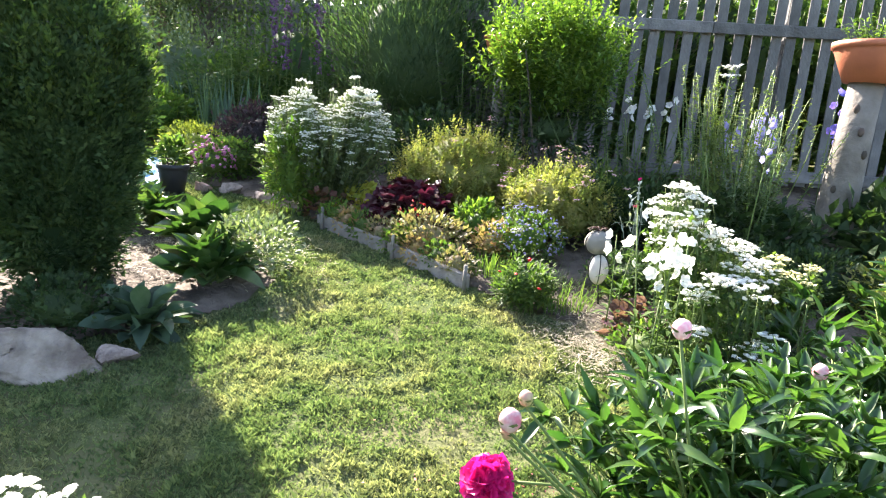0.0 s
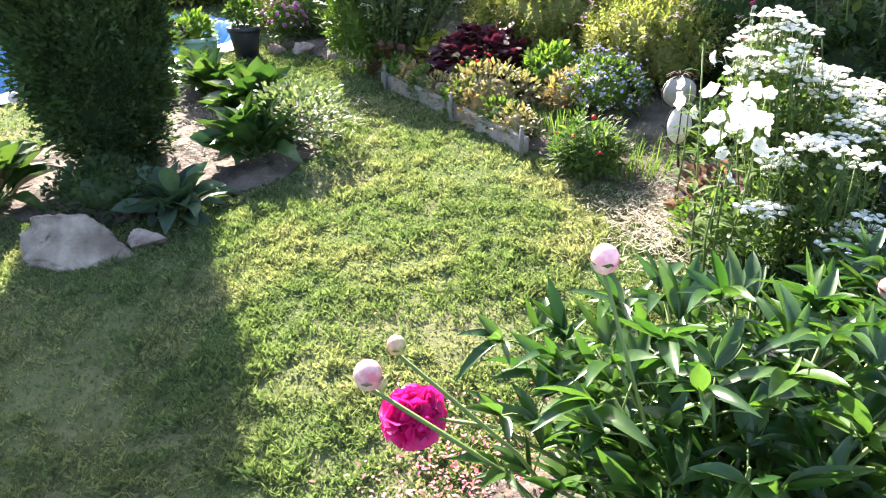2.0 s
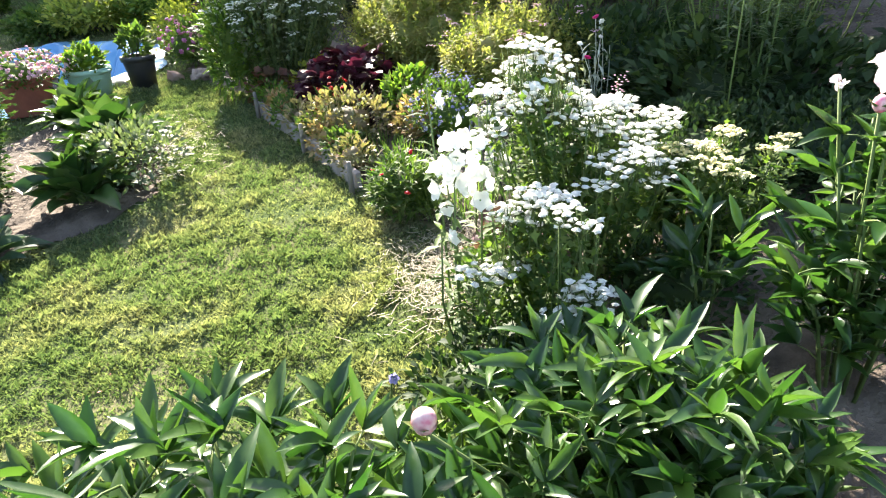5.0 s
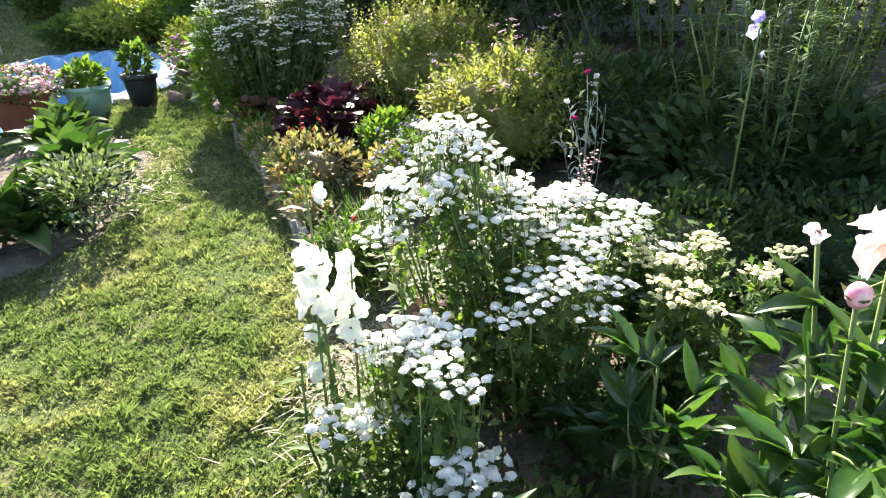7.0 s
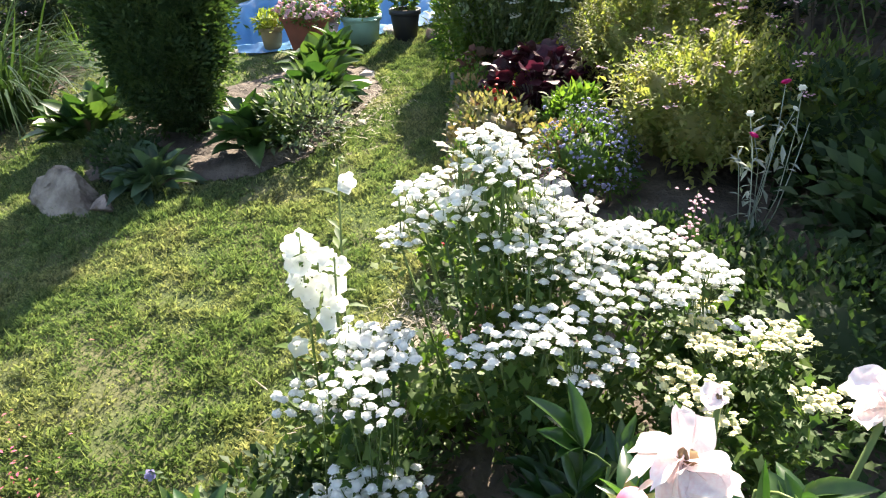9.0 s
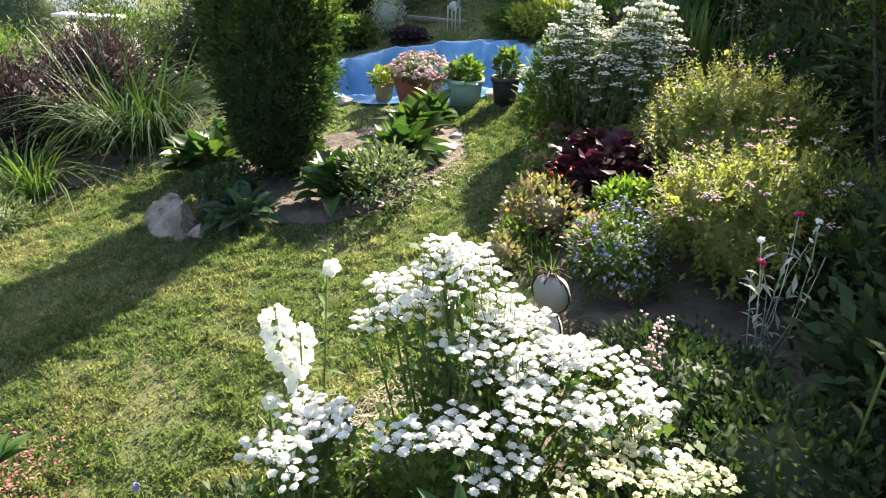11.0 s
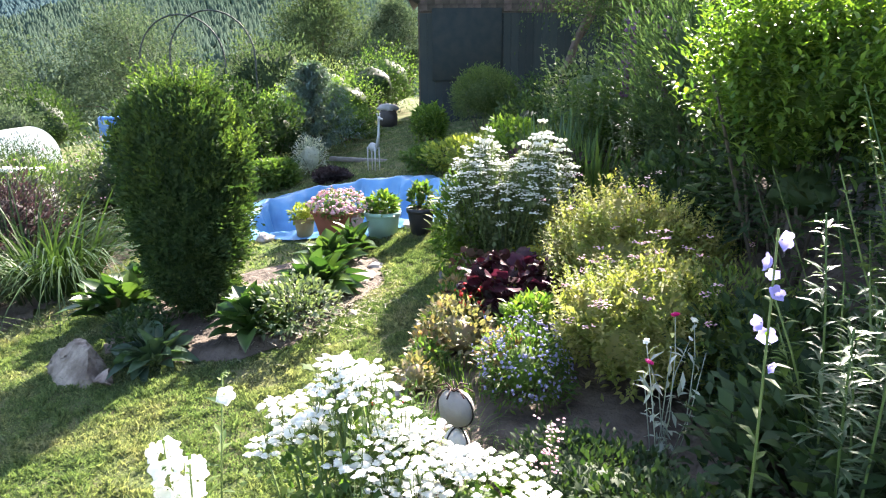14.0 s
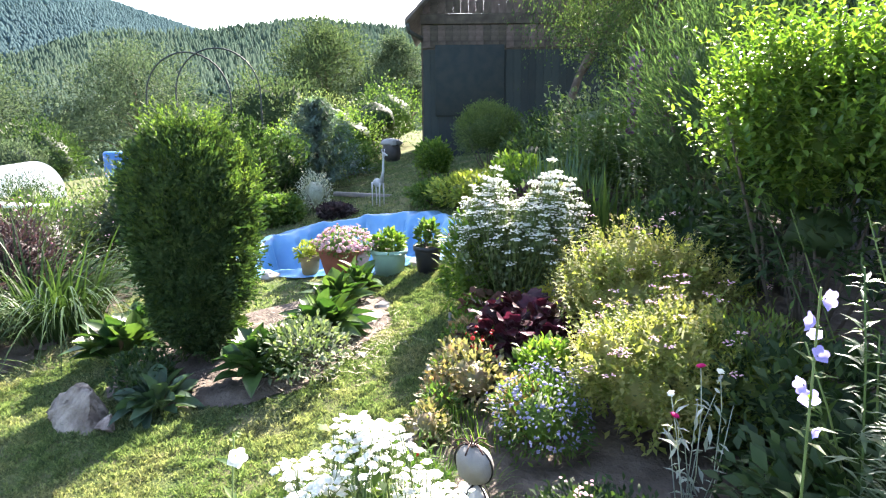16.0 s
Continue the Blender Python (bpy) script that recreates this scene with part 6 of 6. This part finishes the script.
for (a0, b0), (a1, b1) in (((0, 0), (W_, 0)), ((W_, 0), (W_, D_)), ((W_, D_), (0, D_)), ((0, D_), (0, 0))):
    c_, s_ = L2((a0 + a1) / 2, (b0 + b1) / 2, H_ / 2), math.hypot(a1 - a0, b1 - b0)
    v_ = np.array(L2(a1, b1, 0)) - np.array(L2(a0, b0, 0))
    wl.append(box(s_, 0.08, H_, 0.0, c_, math.atan2(v_[1], v_[0])))
part("wall", join(wl), M_BOARD, sd, smooth=False)
V, F = box(0.168, 0.03, 1.0, 0.004, (0, 0, 0.5), math.atan2(fd[1], fd[0]))
plank_low, plank_up = mesh("plank", V, F, M_BOARDG, False), mesh("plank", V, F, M_BOARD, False)
q = np.random.default_rng(210)
for i in range(27):
    a = 0.085 + i * 0.17
    for me_, z0, z1 in ((plank_low, 0.0, 2.62), (plank_up, 2.66, 3.16), (plank_up, 3.40, 3.40 + min(2.6, 0.35 + 1.05 * min(a, W_ - a) + 0.1))):
        ob = new("plank", me_)
        ob.parent = sd
        p = L2(a, -0.058 - q.random() * 0.012, z0)
        ob.matrix_local = Matrix.Translation(p) @ Matrix.Diagonal((1, 1, z1 - z0, 1))
V, F = box(W_ + 0.1, 0.10, 0.22, 0.008, L2(W_ / 2, -0.07, 3.28), math.atan2(fd[1], fd[0]))
part("beam", (V, F), M_BOARD, sd, smooth=False)
for s_ in (-1, 1):
    e, r0 = W_ / 2 * (1 + s_ * 1.16), 3.15
    rp = W_ / 2
    rz = 3.3 + 2.55
    V = []
    for b in (-0.55, D_ + 0.4):
        for (a, z) in ((e, r0), (rp, rz), (rp, rz + 0.08), (e, r0 + 0.08)):
            V.append(L2(a, b, z))
    part("roof_panel", (np.array(V), [np.array([(0, 1, 2, 3), (7, 6, 5, 4), (0, 4, 5, 1), (1, 5, 6, 2), (2, 6, 7, 3), (3, 7, 4, 0)])]), M_ROOF, sd, smooth=False)
part("gutter", tube([L2(-0.32, -0.5, 3.12), L2(-0.3, -0.3, 3.0), L2(-0.02, -0.1, 2.86)], 0.05, 8), M_METAL, sd)
part("door", box(1.55, 0.05, 1.55, 0.006, L2(1.05, -0.11, 1.95), math.atan2(fd[1], fd[0])), M_BOARDG, sd, "blackish green board hatch")

# barrel and clutter by the shed
br = thing("water_barrel", -11.7, 9.1, "dark barrel under a pale sheet beside the shed", "barrel")
part("body", lathe([(0, 0), (0.2, 0), (0.23, 0.2), (0.2, 0.4), (0, 0.4)], 18), mat("dull_metal", (0.07, 0.06, 0.05), 0.7, (0.045, 0.04, 0.035), 8), br)
s_ = blob((0.26, 0.24, 0.10), 3, 8, 14, 0.3)
part("cover", (s_[0] + np.array((0, 0, 0.44)), s_[1]), mat("white_sheet", (0.42, 0.41, 0.39), 0.6, (0.3, 0.29, 0.27), 6), br)
bl_ = thing("timber_beam", -7.3, 6.5, "pale timber lying on the lawn", "timber")
part("beam", box(1.1, 0.09, 0.07, 0.006, (0, 0, 0.04), 0.6), M_PLANK, bl_)

# ---------------------------------------------------------------- polytunnel and far garden
BIRCH = leafmat("birch_leaves", (0.050, 0.080, 0.034), (0.072, 0.106, 0.048), 0.4, 0.65, spec=0.2)
TREE1 = leafmat("tree_leaves", (0.046, 0.074, 0.036), (0.068, 0.098, 0.046), 0.4, 0.75, tcol=(1.15, 1.25, 0.85), spec=0.12)
TREE2 = leafmat("pale_tree_leaves", (0.055, 0.084, 0.050), (0.078, 0.108, 0.062), 0.38, 0.75, tcol=(1.1, 1.2, 0.9), spec=0.12)
pt_ = thing("polytunnel", -17.6, 1.45, "white plastic polytunnel greenhouse", "greenhouse")
t_ = np.linspace(0, math.pi, 21)
hp = []
for b in np.linspace(0, 1, 9):
    for a in t_:
        hp.append((-0.9 * b * 3.6 * 0.35 + 1.35 * math.cos(a) * 0.5, -3.6 * b * 0.95 + 1.35 * math.cos(a) * 0.5, 1.0 * math.sin(a) ** 0.8 + 0.015 * math.sin(b * 50) - 0.5 * b))
part("cover", (np.array(hp), [np.array([(i * 21 + k, i * 21 + k + 1, (i + 1) * 21 + k + 1, (i + 1) * 21 + k) for i in range(8) for k in range(20)])]), mat("white_plastic_film", (0.82, 0.83, 0.82), 0.35, (0.76, 0.77, 0.76), 3, bump=0.15, bscale=6, trans=0.35, tcol=(1, 1, 1)), pt_)
V = np.array([(1.35 * math.cos(a) * 0.5, 1.35 * math.cos(a) * 0.5, 1.0 * math.sin(a) ** 0.8) for a in t_] + [(0, 0, 0)])
for b in (0, 1):
    part("end_wall", (V + b * np.array((-0.9 * 3.6 * 0.35, -3.6 * 0.95, -0.5)), [np.array([(21, k, k + 1) for k in range(20)])]), MATS["white_plastic_film"], pt_)
for k, (sx_, sy_, r_, h_, m_, lab) in enumerate(((-10.4, 1.6, 0.62, 0.60, G["dark"], "rounded dark green bush before the polytunnel"), (-12.6, 0.2, 0.8, 0.75, TREE2, "loose grey-green bush before the polytunnel"),
                                                 (-8.2, 0.2, 0.8, 0.36, G["mid"], "low leafy perennials behind the border"), (-9.6, 2.9, 0.8, 0.34, G["mid"], "low leafy perennials behind the border"),
                                                 (-7.9, 1.6, 0.6, 0.30, G["bright"], "low leafy perennials behind the border"), (-8.6, 4.0, 0.7, 0.36, G["grey"], "low leafy perennials behind the border"))):
    shrub("garden_bush", sx_, sy_, (r_, r_, h_), h_ * 0.8, 5000, 0.055, m_, lab, 680 + k, LANCE, amp=0.3, k=4, core=0.6, shell=0.35)
bb = thing("water_tank", -13.6, 3.2, "bright blue plastic tank", "tank")
part("body", box(0.5, 0.5, 0.75, 0.04, (0, 0, 0.75)), mat("blue_plastic", (0.06, 0.27, 0.55), 0.4, (0.05, 0.2, 0.45), 4), bb)
for sx_ in (-0.2, 0.2):
    for sy_ in (-0.2, 0.2):
        part("leg", box(0.05, 0.05, 0.4, 0.004, (sx_, sy_, 0.2)), M_METAL, bb)
bn = thing("bench", -8.9, 1.5, "white garden bench top among shrubs", "bench")
part("seat", box(1.1, 0.3, 0.05, 0.006, (0, 0, 0.72), 0.9), mat("white_board", (0.75, 0.75, 0.72), 0.6, (0.6, 0.6, 0.56), 6), bn)
for a in (-0.4, 0.4):
    part("leg", box(0.06, 0.26, 0.6, 0.004, (a * 0.72, a * 0.78, 0.3), 0.9), MATS["white_board"], bn)


def tree(name, x, y, h, r, seed, m, label, n=5200, size=0.22, trunk_h=0.35, droop=False, lean=0.0, tmpl=DIAMOND, z=None, category="tree", side=0.4):
    """A tapered trunk, limbs and a crown of several ragged leaf clumps."""
    q = np.random.default_rng(seed)
    root = thing(name, x, y, label, category, z=z)
    top = np.array((lean * h, lean * side * h, h * 0.82))
    tr_ = [tube([(0, 0, -0.2), top * 0.35 + q.normal(size=3) * 0.02 * h, top * 0.7, top], [0.035 * h * 0.55, 0.026 * h * 0.55, 0.016 * h * 0.55, 0.004 * h], 8)]
    cl = []
    for i in range(11):
        a = i * 2.399
        t = trunk_h + (1 - trunk_h) * (i + 0.5) / 11
        rr = r * (0.75 if i < 9 else 0.35) * math.sin(math.pi * min(0.92, 0.22 + 0.72 * (i + 0.5) / 11)) * q.uniform(0.7, 1.1)
        c = top * t + np.array((math.cos(a) * rr, math.sin(a) * rr, 0.06 * h))
        tr_.append(tube([top * t * 0.8, (top * t * 0.8 + c) / 2 + (0, 0, 0.05 * h), c], [0.010 * h * 0.5, 0.007 * h * 0.5, 0.002 * h], 5))
        cl.append((c, r * q.uniform(0.38, 0.6)))
    part("trunk", join(tr_), BARK, root)
    pcs = []
    for i, (c, cr) in enumerate(cl):
        P_, d_, u_, qq = cloud(n // 11, (cr, cr, cr * (1.3 if droop else 0.8)), seed * 13 + i, shell=0.15, amp=0.35, low=-0.95, up=-1.6 if droop else 0.4)
        pcs.append(scatter(tmpl, P_ + c, frames(d_, u_), size * qq.uniform(0.5, 1.1, len(P_))))
    part("crown", join(pcs), m, root, kind="stuff")
    return root


tree("birch", -7.0, 10.1, 5.2, 1.5, 220, BIRCH, "leaning birch with drooping leafy twigs beside the shed", 16000, 0.065, 0.45, True, 0.17, side=1.7)
tree("apple_tree", -4.6, 10.2, 4.2, 1.5, 221, BIRCH, "leafy fruit tree behind the border", 16000, 0.07, 0.3)
tree("apple_tree", -2.2, 9.8, 4.0, 1.5, 222, TREE1, "leafy fruit tree behind the border", 16000, 0.07, 0.25)
tree("apple_tree", -0.4, 9.2, 3.8, 1.3, 223, TREE1, "leafy fruit tree behind the fence", 6000, 0.11, 0.3)
tree("orchard_tree", 3.0, 11.5, 5.0, 2.2, 224, TREE1, "shady tree behind the fence", 5000, 0.2, 0.2)
tree("orchard_tree", 6.5, 11.0, 5.0, 2.2, 225, TREE1, "shady tree behind the fence", 5000, 0.2, 0.2)
tree("orchard_tree", -8.5, 15.5, 6.0, 2.4, 226, TREE1, "shady tree beyond the shed", 5000, 0.2, 0.2)
tree("willow", -36, 5.5, 7.6, 4.4, 227, TREE2, "broad willow on the slope below the garden", 31200, 0.162, 0.2)
tree("willow", -33, -1.5, 6.4, 4.0, 228, TREE2, "broad willow on the slope below the garden", 31200, 0.162, 0.2)
tree("willow", -30, 14.0, 6.4, 2.9, 229, TREE1, "broad tree on the slope below the garden", 28600, 0.156, 0.25)
tree("willow", -27, 16.6, 5.2, 1.5, 230, TREE2, "slim pale tree on the slope below the garden", 16900, 0.132, 0.2)
tree("willow", -24, -6, 4.5, 3.2, 231, TREE1, "broad tree on the slope below the garden", 23400, 0.144, 0.15)

q = np.random.default_rng(235)
for k in range(26):
    a_, r_ = q.uniform(-0.35, 0.85), q.uniform(20, 60)
    s_ = q.uniform(0.8, 1.7) * (0.7 + r_ / 60)
    fx, fy = -r_ * math.cos(a_), r_ * math.sin(a_) + 2
    shrub("slope_bush", fx, fy, (s_, s_, s_ * 0.8), s_ * 0.7, 5200, 0.05 * s_ + 0.03, [G["dark"], TREE2, TREE1, TREE2][k % 4], "leafy wild bush on the slope below the garden", 600 + k, DIAMOND, amp=0.35, k=4, core=0.7, trunk=False)

hb = thing("far_house", -78, 37, "small far house with a blue roof in the valley", "house")
part("wall", box(7, 6, 3.4, 0.02, (0, 0, 1.7), 0.5), mat("pale_wall", (0.5, 0.47, 0.42), 0.8), hb, smooth=False)
V = np.array([(-4, -3.6, 3.2), (4, -3.6, 3.2), (4, 3.6, 3.2), (-4, 3.6, 3.2), (-4, 0, 6), (4, 0, 6)])
c_, s_ = math.cos(0.5), math.sin(0.5)
V = V @ np.array([(c_, s_, 0), (-s_, c_, 0), (0, 0, 1)])
part("roof", (V, [np.array([(0, 1, 5, 4), (2, 3, 4, 5)]), np.array([(0, 4, 3), (1, 2, 5)])]), mat("blue_roof", (0.06, 0.16, 0.55), 0.4, (0.05, 0.13, 0.45), 3), hb, smooth=False)

# far woods: conifers and broadleaf clumps in one sheet of stuff each
CONE = (np.array([(0.26 * math.cos(a) * s, 0.26 * math.sin(a) * s, z) for s, z in ((0.35, 0.0), (1.0, 0.12), (0.45, 0.42), (0.72, 0.40), (0.28, 0.7), (0.36, 0.68)) for a in np.arange(5) * 1.2566] + [(0, 0, 1)], float),
        [np.array([(i * 5 + k, i * 5 + (k + 1) % 5, i * 5 + 5 + (k + 1) % 5, i * 5 + 5 + k) for i in range(5) for k in range(5)]), np.array([(25 + k, 25 + (k + 1) % 5, 30) for k in range(5)])])
CLUMP = join([(lambda b, o: (b[0] + np.array(o), b[1]))(blob((0.34, 0.34, 0.36), s, 4, 6, 0.35, 3.5), o) for s, o in ((1, (0, 0, 0.55)), (2, (0.22, 0.1, 0.42)), (3, (-0.2, 0.16, 0.45)), (4, (0.02, -0.22, 0.4)))])
# both greens are lightened and blued: distance haze put into the tree colours
M_CONIFER = leafmat("haze_tinted_conifers", (0.075, 0.118, 0.092), (0.100, 0.142, 0.104), 0.5, 0.9, spread=0.14, scale=0.05, spec=0.0, tcol=(1.15, 1.2, 1.0))
M_BROAD = leafmat("haze_tinted_broadleaf", (0.090, 0.130, 0.085), (0.115, 0.155, 0.096), 0.45, 0.9, spread=0.16, scale=0.05, spec=0.0, tcol=(1.15, 1.2, 0.9))
q = np.random.default_rng(240)


def woods(name, tm, n, r0, r1, a0, a1, s0, s1, m, label, pw=1.0):
    a = q.uniform(a0, a1, n)
    r = r0 * (r1 / r0) ** (q.random(n) ** pw)
    x, y = -r * np.cos(a), r * np.sin(a)
    P_ = np.column_stack([x, y, gz(x, y) - 0.3])
    t = q.uniform(0, 6.28, n)
    R = np.stack([np.stack([np.cos(t), -np.sin(t), 0 * t], -1), np.stack([np.sin(t), np.cos(t), 0 * t], -1), np.stack([0 * t, 0 * t, 1 + 0 * t], -1)], 1)
    s = q.uniform(s0, s1, n)
    single(name, scatter(tm, P_, R, s), m, pose(0, 0, 0), label, "woods", kind="stuff")


FIR = (np.array([(r * math.cos(a), r * math.sin(a), z) for r, z in ((0.20, 0.05), (0.14, 0.45)) for a in np.arange(5) * 1.2566] + [(0, 0, 0.68), (0, 0, 1.0)], float),
       [np.array([(k, (k + 1) % 5, 10) for k in range(5)] + [(5 + k, 5 + (k + 1) % 5, 11) for k in range(5)])])
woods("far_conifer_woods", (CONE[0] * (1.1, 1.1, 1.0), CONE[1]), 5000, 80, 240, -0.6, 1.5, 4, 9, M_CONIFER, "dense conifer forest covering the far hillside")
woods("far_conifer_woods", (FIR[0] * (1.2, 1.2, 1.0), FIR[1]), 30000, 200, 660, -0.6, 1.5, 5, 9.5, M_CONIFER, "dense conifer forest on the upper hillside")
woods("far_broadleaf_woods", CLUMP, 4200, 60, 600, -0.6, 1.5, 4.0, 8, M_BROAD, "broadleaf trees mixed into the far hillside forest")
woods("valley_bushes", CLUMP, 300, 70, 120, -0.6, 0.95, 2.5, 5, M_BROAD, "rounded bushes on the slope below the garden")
# pale blue-green base colour holds the haze of the last ridge
woods("distant_forest", (FIR[0] * (2.2, 2.2, 1.0), FIR[1]), 46000, 640, 2300, -0.4, 1.1, 6, 10, mat("distant_forest", (0.085, 0.14, 0.145), 0.95, (0.10, 0.16, 0.165), 0.01, trans=0.5, tcol=(1.1, 1.15, 1.1), spread=0.08, island=True, spec=0.0), "forest on the most distant ridge, with haze put into its blue-green colour")
for k, (hx, hy) in enumerate(((-150, 30), (-170, 44), (-130, 38), (-190, 12), (-160, -6))):
    hh = thing("far_house", hx, hy, "tiny white far house in the valley", "house")
    part("wall", box(6, 5, 3.4, 0.02, (0, 0, 1.7), k), MATS["pale_wall"], hh, smooth=False)
    V = np.array([(-3.5, -3, 3.3), (3.5, -3, 3.3), (3.5, 3, 3.3), (-3.5, 3, 3.3), (-3.5, 0, 5.6), (3.5, 0, 5.6)])
    part("roof", (V, [np.array([(0, 1, 5, 4), (2, 3, 4, 5)]), np.array([(0, 4, 3), (1, 2, 5)])]), mat("pale_roof", (0.6, 0.6, 0.6), 0.5), hh, smooth=False)
